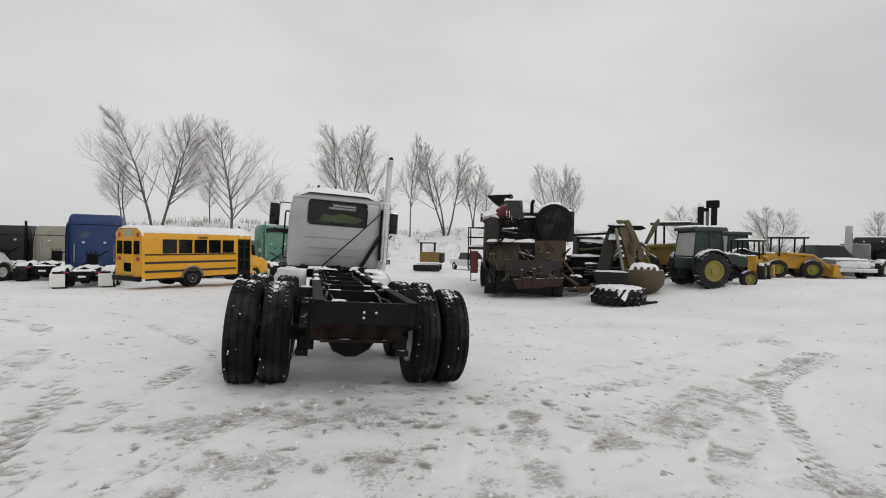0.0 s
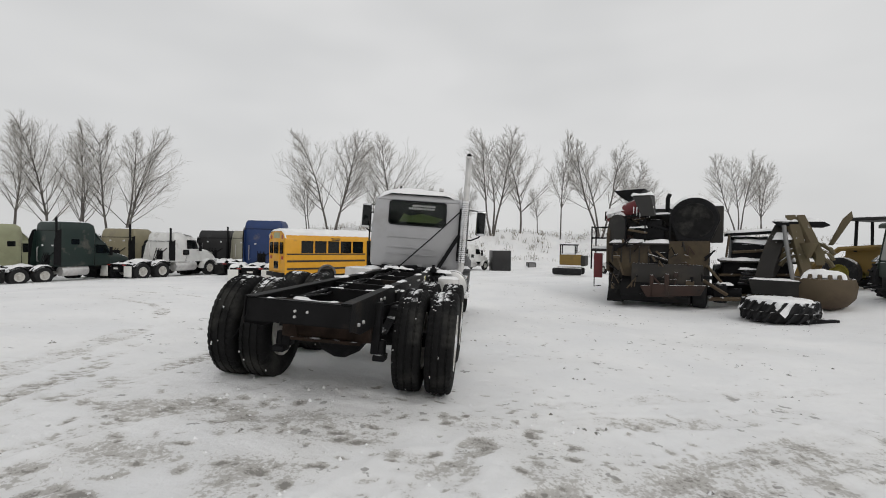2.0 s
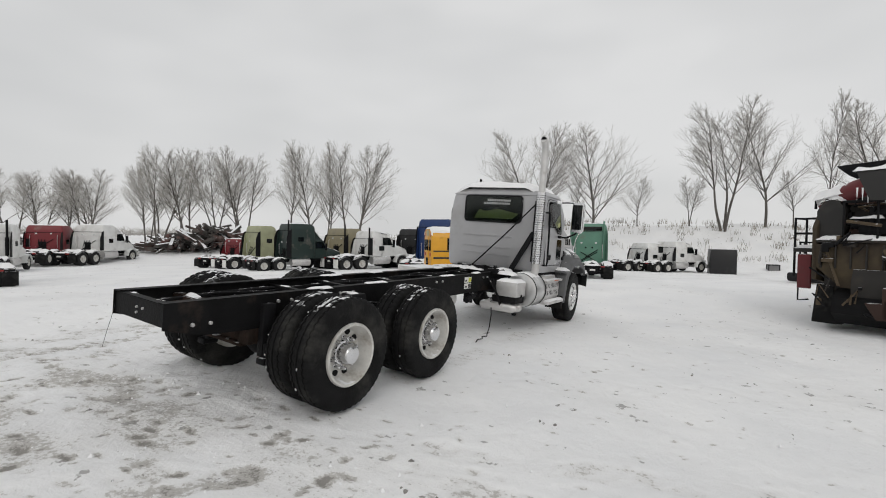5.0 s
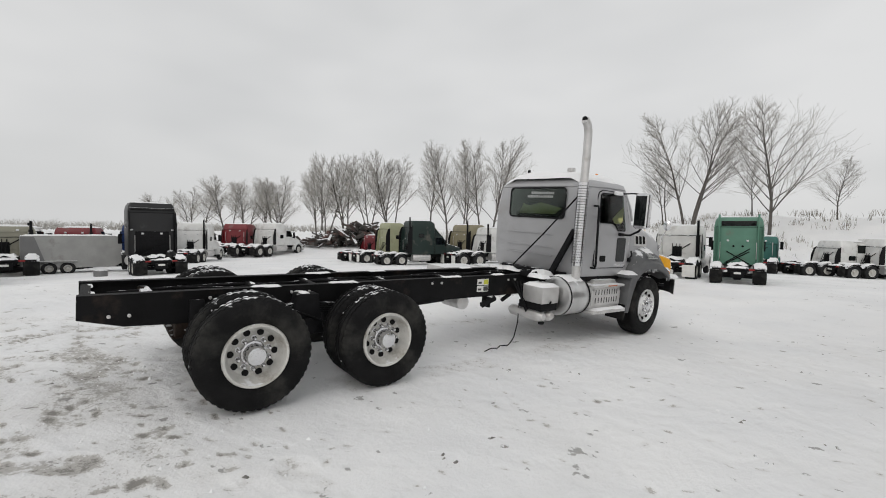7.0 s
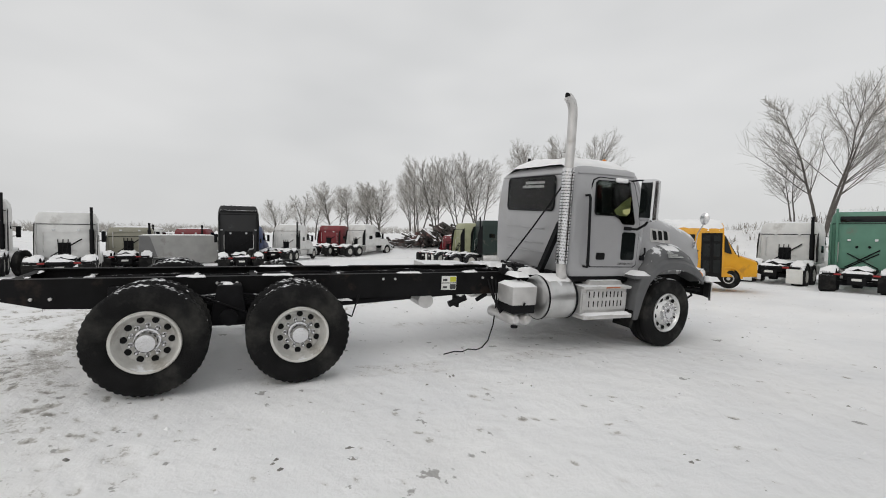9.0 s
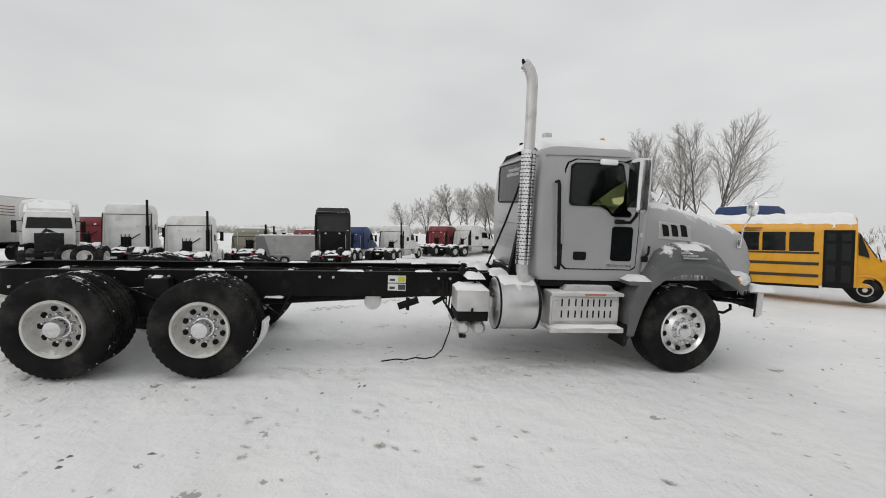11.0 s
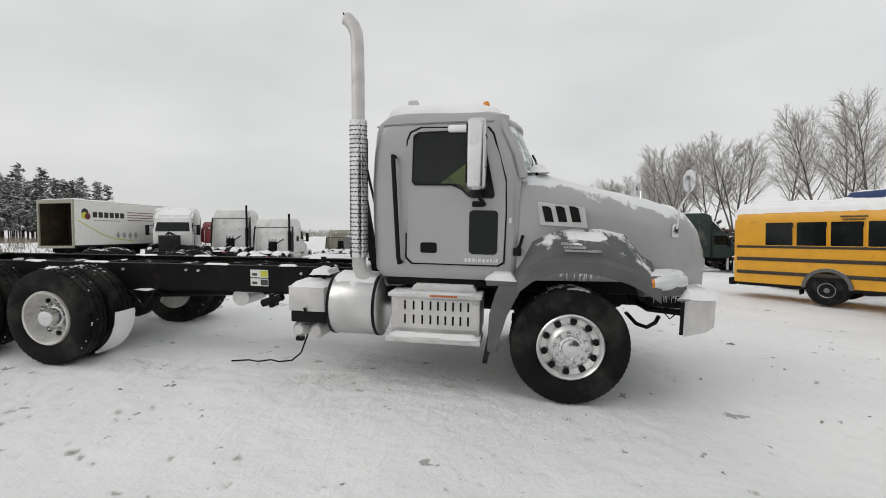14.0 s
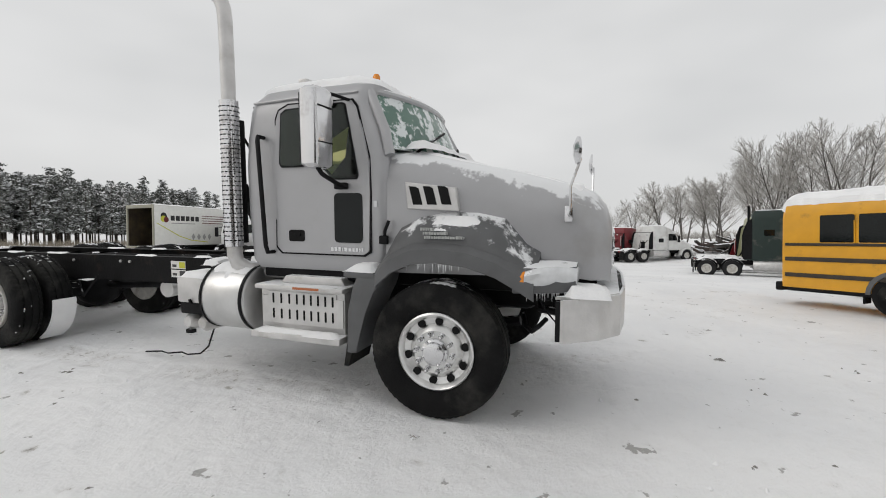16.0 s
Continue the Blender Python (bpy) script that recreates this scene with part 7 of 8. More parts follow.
for a, b, r in (((-0.7, -0.4, 1.4), (-0.6, 0.0, 2.3), 0.04), ((1.15, -0.4, 1.4), (1.1, 0.2, 2.4), 0.04), ((-0.5, -0.3, 1.7), (0.7, -0.35, 1.8), 0.05), ((-0.9, -0.6, 0.9), (1.2, -0.6, 1.0), 0.05), ((-0.6, -0.75, 0.2), (1.0, -0.8, 0.3), 0.08)):
    part("bar", tube([a, b], r, 6), P["brown"], sm)
snow_on(sm, join(drift(-0.9, 1.3, -0.55, -0.2, 1.42, 0.09, 41, 0.08, 0.8), drift(-0.5, 0.75, -0.2, 1.6, lambda a, b: 2.0 + 0.13 * b, 0.11, 42, 0.1, 0.6), drift(-0.7, 1.2, 0.1, 1.5, lambda a, b: 2.42 + 0.07 * a, 0.08, 43, 0.1, 0.6), drift(-0.35, 0.5, -0.85, -0.55, 1.12, 0.06, 44, 0.06, 0.8)), "snow on the scrap machine")
bm_ = thing("excavator_boom", "black and beige excavator boom set down among scrap", "machine part", spot(10.6, 9.7, -36, 0.95))
bm_.scale = (0.92,) * 3
part("boom_plate", loft([[(x, y, z) for x, z in ((-0.55 + o, a), (-0.05 + o, a), (0.05 + o, a + h), (-0.4 + o, a + h))] for y, a, h, o in ((-0.9, 0.5, 0.7, -0.25), (-0.5, 1.0, 0.9, -0.1), (0.0, 1.6, 0.95, 0.1), (0.5, 1.9, 0.6, 0.25))]), P["machine2"], bm_)
part("beige_arm", loft([[(x + o, y, z) for x, z in ((-0.13, a), (0.13, a), (0.13, a + h), (-0.13, a + h))] for y, a, h, o in ((-1.1, 0.75, 0.3, 0.62), (-0.7, 1.4, 0.35, 0.44), (-0.4, 2.2, 0.35, 0.24), (-0.3, 2.65, 0.2, 0.12))]), P["beige"], bm_)
part("second_arm", loft([[(x + o, y, z) for x, z in ((-0.10, a), (0.10, a), (0.10, a + h), (-0.10, a + h))] for y, a, h, o in ((-0.9, 1.3, 0.3, 0.9), (-0.55, 2.0, 0.3, 0.62), (-0.35, 2.62, 0.22, 0.38))]), P["beige"], bm_)
part("hydraulic_ram", tube([(0.30, -1.2, 0.7), (0.05, -0.7, 2.0), (-0.02, -0.5, 2.5)], 0.06, 10), P["dkgrey"], bm_)
part("cone", lathe([(0.0, 0.05), (0.05, 0.07), (0.42, 0.22), (0.46, 0.22), (0.46, 0.0)], 16, "z"), P["beige"], bm_, m=Matrix.Translation((0.62, -0.95, 1.5)))
part("top_plate", prism([(-0.35, 2.65), (0.95, 2.62), (1.1, 2.52), (0.9, 2.45), (-0.2, 2.5)], -0.4, 0.3, 0.02, "y"), "black", bm_)
part("blade", prism([(1.05, 1.9), (1.18, 1.9), (1.62, 2.75), (1.58, 2.95), (1.38, 2.72)], 0.0, 0.07, 0.01, "y"), P["beige"], bm_, "pointed steel blade")
for k in range(3):
    part("hose_loop", tube([(0.55 + 0.65 * math.cos(radians(a)), -0.6 + 0.1 * k, 1.15 + 0.2 * k + 0.45 * math.sin(radians(a))) for a in range(10, 171, 20)], 0.07, 8), P["beige"], bm_, "bent beige pipe")
part("tub", loft([[(-0.72, -1.35, 0.35), (0.72, -1.35, 0.35), (0.72, -0.75, 0.35), (-0.72, -0.75, 0.35)], [(-0.82, -1.42, 0.75), (0.82, -1.42, 0.75), (0.82, -0.7, 0.75), (-0.82, -0.7, 0.75)], [(-0.84, -1.44, 0.80), (0.84, -1.44, 0.80), (0.84, -0.68, 0.80), (-0.84, -0.68, 0.80)]]), P["dkmachine"], bm_, "grey steel tub")
snow_on(bm_, join(drift(-0.35, 0.95, -0.4, 0.3, 2.62, 0.10, 45, 0.07, 0.9), drift(-0.3, 0.2, -0.6, 0.3, lambda a, b: 2.3 + 0.4 * b, 0.09, 46, 0.07, 0.9), drift(0.2, 1.1, -0.65, -0.3, lambda a, b: 1.62 + 0.2 * b, 0.13, 48, 0.07, 0.9), drift(-0.8, 0.8, -1.42, -0.72, 0.78, 0.06, 47, 0.08, 0.6)), "snow on the scrap boom")
bk = thing("digger_bucket", "brown round-bellied steel bucket filled with snow", "bucket", spot(10.9, 8.6, -32, 1.08))
bk.scale = (1.0, 1.08, 0.88)
part("shell", lathe([(0.02, 0.0), (0.03, 0.30), (0.14, 0.52), (0.40, 0.70), (0.75, 0.74), (0.98, 0.68), (0.98, 0.63), (0.70, 0.66), (0.40, 0.60), (0.22, 0.0)], 28, "z"), P["brown"], bk)
for k in range(6):
    part("tooth", prism([(-0.66, 0.94), (-0.56, 0.94), (-0.60, 1.12)], -0.05, 0.05, 0.01), P["brown"], bk).matrix_basis = pose(0, 0, 0, 0, 0, -50 + 20 * k)
snow_on(bk, drift(-0.5, 0.5, -0.5, 0.5, lambda a, b: 0.84 + 0.2 * (0.5 - b) - 0.3 * max(0, math.hypot(a, b) - 0.42), 0.24, 44, 0.07), "snow filling the bucket")
bt = thing("old_farm_wheel", "big cleated black farm wheel lying flat in the snow", "wheel", spot(9.15, 7.6, 20, 0.98))
bt.scale = (1.08, 1.08, 1.3)
part("carcass", lathe([(0.02, 0.42), (0.0, 0.52), (0.04, 0.66), (0.12, 0.72), (0.30, 0.72), (0.38, 0.66), (0.42, 0.52), (0.40, 0.42)], 40, "z", caps=False), "rubber_snow", bt)
for k in range(22):
    b = loft([[(0.70, -0.03, 0.02 + 0.0), (0.76, -0.03, 0.02), (0.76, 0.03, 0.02), (0.70, 0.03, 0.02)], [(0.69, 0.14, 0.22), (0.78, 0.14, 0.22), (0.78, 0.20, 0.22), (0.69, 0.20, 0.22)]])
    if k == 0:
        cleat = part("cleat", b, "rubber_snow", bt, smooth=False)
        cleat2 = again(cleat, pose(0, 0, 0.44, 180, 0, 0))
    else:
        b.free()
        again(cleat, pose(0, 0, 0, 0, 0, 360 / 22 * k))
        again(cleat, pose(0, 0, 0, 0, 0, 360 / 22 * k) @ pose(0, 0, 0.44, 180, 0, 0))
snow_on(bt, join(drift(-0.62, 0.62, -0.62, 0.62, lambda a, b: 0.40 - 0.9 * max(0, math.hypot(a, b) - 0.60), 0.06, 51, 0.06)), "snow on the tyre")
plank = tagged(part("plank", box(-0.35, 0.35, -0.06, 0.06, 0.0, 0.12, 0.01), "black", None), "dark block lying beside the big tyre", "block")
plank.matrix_world = spot(9.75, 6.95, 0, 1.0)


# ---- farm tractors and yard machines ----
def farm_tractor(label, paint, x, y, az, sc=0.8, glassy=True):
    ob = thing("farm_tractor", label, "tractor", spot(x, y, az, sc), "old farm tractors")
    ob.scale = (sc,) * 3
    pm = P[paint]
    part("hood", loft([[(-0.36, y, 1.0), (0.36, y, 1.0), (0.38, y, z), (0.30, y, z + 0.07), (-0.30, y, z + 0.07), (-0.38, y, z)] for y, z in ((0.8, 1.62), (1.5, 1.56), (2.2, 1.46), (2.3, 1.40))]), pm, ob)
    part("grille", box(-0.33, 0.33, 2.29, 2.34, 0.75, 1.42, 0.02), "black", ob)
    part("engine", join(box(-0.30, 0.30, 0.7, 2.25, 0.55, 1.0, 0.05), tube([(0.33, 1.0, 0.8), (0.36, 1.6, 1.1), (0.33, 2.0, 0.8)], 0.07, 8), box(0.2, 0.4, 1.2, 1.6, 0.6, 0.9, 0.03)), "black", ob)
    for s in (-1, 1):
        for y0, y1 in ((-0.85, -0.65), (0.0, 0.0), (0.75, 0.62)):
            part("cab_post", tube([(s * 0.75, y0, 1.15), (s * 0.68, y1, 2.72)], 0.045, 6), pm, ob)
    part("cab_glass", loft([[(-0.73, -0.8, 1.40), (0.73, -0.8, 1.40), (0.73, 0.72, 1.40), (-0.73, 0.72, 1.40)], [(-0.67, -0.64, 2.7), (0.67, -0.64, 2.7), (0.67, 0.6, 2.7), (-0.67, 0.6, 2.7)]]), FROST, ob)
    part("rear_screen", loft([[(-0.68, -0.83, 1.5), (0.68, -0.83, 1.5), (0.68, -0.80, 1.5), (-0.68, -0.80, 1.5)], [(-0.62, -0.69, 2.62), (0.62, -0.69, 2.62), (0.62, -0.66, 2.62), (-0.62, -0.66, 2.62)]]), P["grey"], ob, "frosted pale rear screen")
    part("cab_roof", loft([[(-0.80, -0.85, z), (0.80, -0.85, z), (0.80, 0.85, z), (-0.80, 0.85, z)] if k == 0 else [(-0.74, -0.78, z), (0.74, -0.78, z), (0.74, 0.78, z), (-0.74, 0.78, z)] for k, z in ((0, 2.70), (0, 2.82), (1, 2.90))]), pm, ob)
    part("cab_floor", box(-0.74, 0.74, -0.85, 0.8, 0.85, 1.42, 0.05), pm, ob)
    part("drawbar", join(box(-0.3, 0.3, -1.0, -0.7, 0.4, 0.9, 0.05), tube([(-0.35, -0.8, 0.6), (-0.4, -1.5, 0.45)], 0.04, 6), tube([(0.35, -0.8, 0.6), (0.4, -1.5, 0.45)], 0.04, 6)), "black", ob)
    for s in (-1, 1):
        rear = yard_wheel(ob, s * 0.98, -0.1, 0.82, 0.48, P["wheelyellow"], "rubber_snow", hub=0.60)
        for k in range(20):
            b_ = box(-0.02, 0.23, 0.79, 0.87, -0.035, 0.035, 0.0)
            if k == 0 and not CLEAT:
                CLEAT.append(part("cleat", b_, "rubber_snow", rear, smooth=False))
            else:
                b_.free()
                again(CLEAT[0], Matrix.Rotation(radians(18 * k), 4, "X") @ pose(0, 0, 0, 0, 0, 0), rear)
        part("hub_plate", lathe([(0.10, 0.0), (0.16, 0.12), (0.14, 0.30), (0.10, 0.34)], 10), P["wheelyellow"], rear)
        yard_wheel(ob, s * 0.78, 2.0, 0.42, 0.28, P["wheelyellow"], "rubber_snow", hub=0.62)
        part("fender", loft([[(s * 0.70, -0.1 + q * math.cos(radians(a)), 0.82 + q * math.sin(radians(a))), (s * 1.18, -0.1 + q * math.cos(radians(a)), 0.82 + q * math.sin(radians(a))), (s * 1.18, -0.1 + (q + 0.04) * math.cos(radians(a)), 0.82 + (q + 0.04) * math.sin(radians(a))), (s * 0.70, -0.1 + (q + 0.04) * math.cos(radians(a)), 0.82 + (q + 0.04) * math.sin(radians(a)))] for a in range(20, 150, 20) for q in (0.94,)]), pm, ob)
    part("exhaust", tube([(0.0, 1.7, 1.55), (0.0, 1.7, 2.3)], 0.045, 8), "black", ob)
    snow_on(ob, join(drift(-0.76, 0.76, -0.8, 0.8, 2.89, 0.08, 3, 0.12), drift(-0.34, 0.34, 0.85, 2.2, lambda a, b: 1.69 - 0.11 * (b - 0.8), 0.07, 6, 0.1, 0.7), drift(0.72, 1.16, -0.75, 0.5, lambda a, b: 0.82 + math.sqrt(max(0.1, 0.97**2 - (b + 0.1) ** 2)), 0.06, 8, 0.08, 0.9)), "snow on the tractor")
    return ob


FROST = material("frosted_cab_glass", (0.028, 0.040, 0.034), 0.5, 0, 0.5, 2.5, 0.05, 30, 0.25, shine=0.2)
CLEAT = []
farm_tractor("green farm tractor with a cab and yellow wheels", "tractor", 13.3, 8.5, -99, 0.75)
farm_tractor("green farm tractor with a frosted cab", "tractor", 19.2, 12.5, -100, 0.74)
md = thing("forklift_mast", "black forklift mast standing behind the tractors", "forklift", spot(16.1, 10.9, -50, 1.05))
for s in (-1, 1):
    part("mast_rail", box(s * 0.24 - 0.11, s * 0.24 + 0.11, -0.12, 0.12, 0.0, 3.15 - 0.2 * (s < 0), 0.02), "black", md)
part("mast_head", join(box(-0.05, 0.42, -0.16, 0.16, 2.9, 3.2, 0.03), box(-0.34, 0.05, -0.1, 0.1, 2.75, 2.9, 0.02), box(-0.34, 0.34, -0.05, 0.05, 1.5, 1.65, 0.01)), "black", md)
part("lift_ram", tube([(0.0, 0.02, 0.1), (0.0, 0.02, 2.8)], 0.06, 8), P["dkgrey"], md)
part("carriage", box(-0.5, 0.5, 0.05, 0.2, 0.3, 0.9, 0.02), "black", md)


def loader(label, paint, x, y, az, sc=0.8):
    ob = thing("loader", label, "loader", spot(x, y, az, sc))
    ob.scale = (sc,) * 3
    pm = P[paint]
    part("body", loft([[(-0.6, -1.4, 0.6), (0.6, -1.4, 0.6), (0.55, -1.4, 1.5), (-0.55, -1.4, 1.5)], [(-0.6, 0.9, 0.6), (0.6, 0.9, 0.6), (0.55, 0.9, 1.35), (-0.55, 0.9, 1.35)]]), pm, ob)
    for s in (-1, 1):
        for y0 in (-0.7, 0.6):
            part("canopy_post", tube([(s * 0.6, y0, 1.3), (s * 0.55, y0, 2.4)], 0.05, 6), "black", ob)
    part("canopy", box(-0.75, 0.75, -0.9, 0.8, 2.4, 2.52, 0.03), P["dkmachine"], ob)
    for s in (-1, 1):
        part("lift_arm", tube([(s * 0.7, -0.4, 1.5), (s * 0.72, 1.0, 1.4), (s * 0.72, 2.1, 0.5)], 0.09, 6), pm, ob)
        part("ram", tube([(s * 0.5, 0.4, 0.9), (s * 0.6, 1.6, 1.0)], 0.06, 8), P["redsteel"], ob)
        for wy in (-0.9, 0.9):
            yard_wheel(ob, s * 0.8, wy, 0.55, 0.4, P["wheelyellow"], "rubber_snow")
    part("bucket", prism([(1.9, 0.15), (2.6, 0.1), (2.3, 0.3), (2.15, 0.9), (1.95, 0.9)], -1.0, 1.0, 0.02), pm, ob)
    snow_on(ob, join(drift(-0.72, 0.72, -0.85, 0.75, 2.52, 0.07, 13, 0.15), drift(-0.5, 0.5, -1.3, -0.75, 1.5, 0.06, 14, 0.12)), "snow on the loader")
    return ob


loader("yellow wheel loader among the parked machines", "yellow", 17.5, 10.0, -60, 0.66)
loader("ochre crawler machine behind the scrap", "ochre", 14.8, 11.4, 30, 0.95)
loader("yellow machine with snow on its canopy", "yellow", 20.8, 10.9, -120, 0.75)


def pickup(label, paint, x, y, az, sc=0.9):
    ob = thing("pickup_truck", label, "truck", spot(x, y, az, sc))
    ob.scale = (sc,) * 3
    pm = P[paint]
    part("body", loft([[(-0.95, -2.6, 0.5), (0.95, -2.6, 0.5), (0.95, -2.6, 1.05), (-0.95, -2.6, 1.05)], [(-0.98, 0.5, 0.45), (0.98, 0.5, 0.45), (0.98, 0.5, 1.12), (-0.98, 0.5, 1.12)], [(-0.92, 2.6, 0.5), (0.92, 2.6, 0.5), (0.9, 2.55, 1.05), (-0.9, 2.55, 1.05)]]), pm, ob)
    part("cab", loft([[(-0.9, -0.9, 1.1), (0.9, -0.9, 1.1), (0.9, 1.2, 1.1), (-0.9, 1.2, 1.1)], [(-0.75, -0.7, 1.8), (0.75, -0.7, 1.8), (0.75, 0.5, 1.8), (-0.75, 0.5, 1.8)]]), "glass", ob)
    part("cab_roof", box(-0.78, 0.78, -0.75, 0.55, 1.78, 1.86, 0.03), pm, ob)
    part("grille", box(-0.7, 0.7, 2.55, 2.62, 0.65, 1.0, 0.02), "chrome", ob)
    part("bumper", box(-0.95, 0.95, 2.6, 2.75, 0.42, 0.62, 0.03), "alu_dull", ob)
    for s in (-1, 1):
        for wy in (-1.7, 1.7):
            yard_wheel(ob, s * 0.88, wy, 0.39, 0.26)
        part("headlight", box(s * 0.78 - 0.12, s * 0.78 + 0.12, 2.52, 2.62, 0.75, 0.95, 0.02), "lamp", ob)
    snow_on(ob, join(drift(-0.76, 0.76, -0.72, 0.5, 1.85, 0.08, 15, 0.15), drift(-0.85, 0.85, 1.2, 2.5, lambda a, b: 1.1 - 0.03 * (b - 1.2), 0.07, 16, 0.15)), "snow on the pickup")
    return ob


pickup("grey pickup truck covered with snow", "dkgrey", 23.9, 11.5, -205, 0.85)
pickup("white pickup truck facing the yard", "white", 12.6, 32.0, -170, 0.85)
bo = thing("excavator", "pale grey excavator with a raised boom", "excavator", spot(26.3, 11.9, -60, 0.9))
bo.scale = (0.9,) * 3
part("boom", loft([[(x, y, z) for x, z in ((-0.15, a), (0.15, a), (0.15, a + h), (-0.15, a + h))] for y, a, h in ((-1.5, 0.6, 0.3), (-0.3, 2.5, 0.4), (0.2, 2.6, 0.4), (1.2, 1.0, 0.4))]), P["grey"], bo)
part("house", box(-0.9, 0.9, 0.9, 3.0, 0.9, 1.9, 0.06), P["dkgrey"], bo)
part("bucket", prism([(-1.9, 0.1), (-1.1, 0.05), (-1.0, 0.8), (-1.6, 0.9)], -0.6, 0.6, 0.03), P["dkgrey"], bo)
part("track", join(box(-1.1, -0.7, 0.6, 3.2, 0.0, 0.7, 0.2), box(0.7, 1.1, 0.6, 3.2, 0.0, 0.7, 0.2)), "rubber_snow", bo)
semi("dark tractor unit at the end of the machine row", "black", 30.0, 12.9, -75, 2.7, 0.9, stack=True)
semi("dark grey tractor unit at the end of the machine row", "dkgrey", 35.0, 14.0, -80, 2.7, 0.9, stack=True)
mx_ = thing("mini_excavator", "ochre and black mini excavator in the snow", "excavator", spot(7.4, 26.2, 70, 1.0))
part("house", join(box(-0.7, 0.7, -0.9, 0.5, 0.75, 1.45, 0.06)), P["ochre"], mx_)
part("counterweight", box(-0.75, 0.75, -1.15, -0.85, 0.7, 1.4, 0.08), P["machine2"], mx_)
part("cab_post", join(*[tube([(a, b, 1.4), (a, b, 2.05)], 0.04, 6) for a in (-0.65, 0.05) for b in (-0.5, 0.45)]), "black", mx_)
part("cab_roof", box(-0.7, 0.1, -0.6, 0.5, 2.03, 2.12, 0.02), "black", mx_)
part("track", join(box(-0.85, -0.5, -0.95, 0.95, 0.1, 0.6, 0.15), box(0.5, 0.85, -0.95, 0.95, 0.1, 0.6, 0.15)), "rubber_snow", mx_)
snow_on(mx_, join(drift(-0.7, 0.1, -0.6, 0.5, 2.12, 0.06, 5, 0.12), drift(-0.7, 0.7, -1.1, 0.4, 1.45, 0.06, 6, 0.12)), "snow on the mini excavator")
cr = tagged(part("container_box", box(-0.8, 0.8, -0.7, 0.7, 0, 1.75, 0.03), P["black"], None), "black metal box at the snow bank", "container")
cr.matrix_world = spot(3.2, 34.6, 10)
blk = thing("crate", "small grey crate alone in the snow", "crate", spot(6.4, 39.6, 12))
part("frame", join(box(-0.38, 0.38, -0.3, 0.3, 0, 0.06), box(-0.38, 0.38, -0.3, 0.3, 0.50, 0.56), *[box(s * 0.35 - 0.03, s * 0.35 + 0.03, q * 0.27 - 0.03, q * 0.27 + 0.03, 0, 0.56) for s in (-1, 1) for q in (-1, 1)]), "black", blk)
part("panel", box(-0.34, 0.34, -0.26, 0.26, 0.05, 0.5), P["dkgrey"], blk)
# loose wheels and a bin by the white trucks
for x, y, az in ((-13.6, -9.0, 40), (-13.3, -7.6, 95), (-14.6, -6.2, 80), (-16.1, 1.3, 70), (-13.9, -9.9, 55), (-14.3, -7.1, 110), (-13.4, -8.3, 20), (-13.8, -10.6, 75)):
    lw = thing("loose_wheel", "loose truck wheel standing upright in the snow", "wheel", spot(x, y, az, 0.95), "loose truck wheels")
    lw.scale = (0.95,) * 3
    yard_wheel(lw, 0.01, 0, 0.5, 0.28, tyre="rubber")
bn = tagged(part("plastic_bin", lathe([(0, 0.0), (0, 0.17), (0.42, 0.21), (0.42, 0.18), (0.05, 0.15), (0.05, 0)], 16, "z"), "black", None), "black plastic bin in the snow", "bin")
bn.matrix_world = spot(-14.6, -4.4, 0)
st = tagged(part("scrap_block", box(-0.2, 0.2, -0.15, 0.15, 0, 0.25, 0.03), P["dkgrey"], None), "small dark block topped with snow", "block")
st.matrix_world = spot(-16.0, -1.0, 30)

# ---- heap of scrap at the far end ----
pile = []
rnd = random.Random(9)
for k in range(230):
    u = rnd.gauss(0, 3.6)
    hh = max(0.1, 2.1 * math.exp(-(u / 4.5) ** 2)) * rnd.uniform(0.1, 1.0)
    b = box(-rnd.uniform(0.4, 1.6), rnd.uniform(0.4, 1.6), -0.12, 0.12, -rnd.uniform(0.04, 0.3), 0.05, 0)
    b.transform(Matrix.Translation((u, rnd.uniform(-1.5, 1.5), hh)) @ Euler((rnd.uniform(-0.5, 0.5), rnd.uniform(-0.5, 0.5), rnd.uniform(-3, 3))).to_matrix().to_4x4())
    pile.append(b)
sp = part("scrap_pile", join(*pile), material("snowed_scrap_metal", (0.06, 0.055, 0.05), 0.8, 0, 0.4, 1.2, 0.3, 20, 0.75, 0.5, (0.14, 0.06, 0.05)), None, smooth=False)
sp.matrix_world = spot(-38.0, 21.5, 60)
tagged(sp, "heap of snow-covered scrap beams and car shells", "scrap", kind="stuff")


# ---- trees ----
bark = material("grey_bark", (0.115, 0.105, 0.095), 0.9, 0, 0.3, 2.0, 0.4, 20.0, 0.25)
twig_mat = material("frosted_twigs", (0.40, 0.385, 0.36), 0.95, 0, 0.3, 1.0, 0.1, 10.0, 0.5)
pine_bark = material("pine_bark", (0.05, 0.04, 0.032), 0.9)
needle = material("snowy_pine_needles", (0.15, 0.158, 0.142), 0.9, 0, 0.5, 0.6, 0.2, 8.0, 1.5)


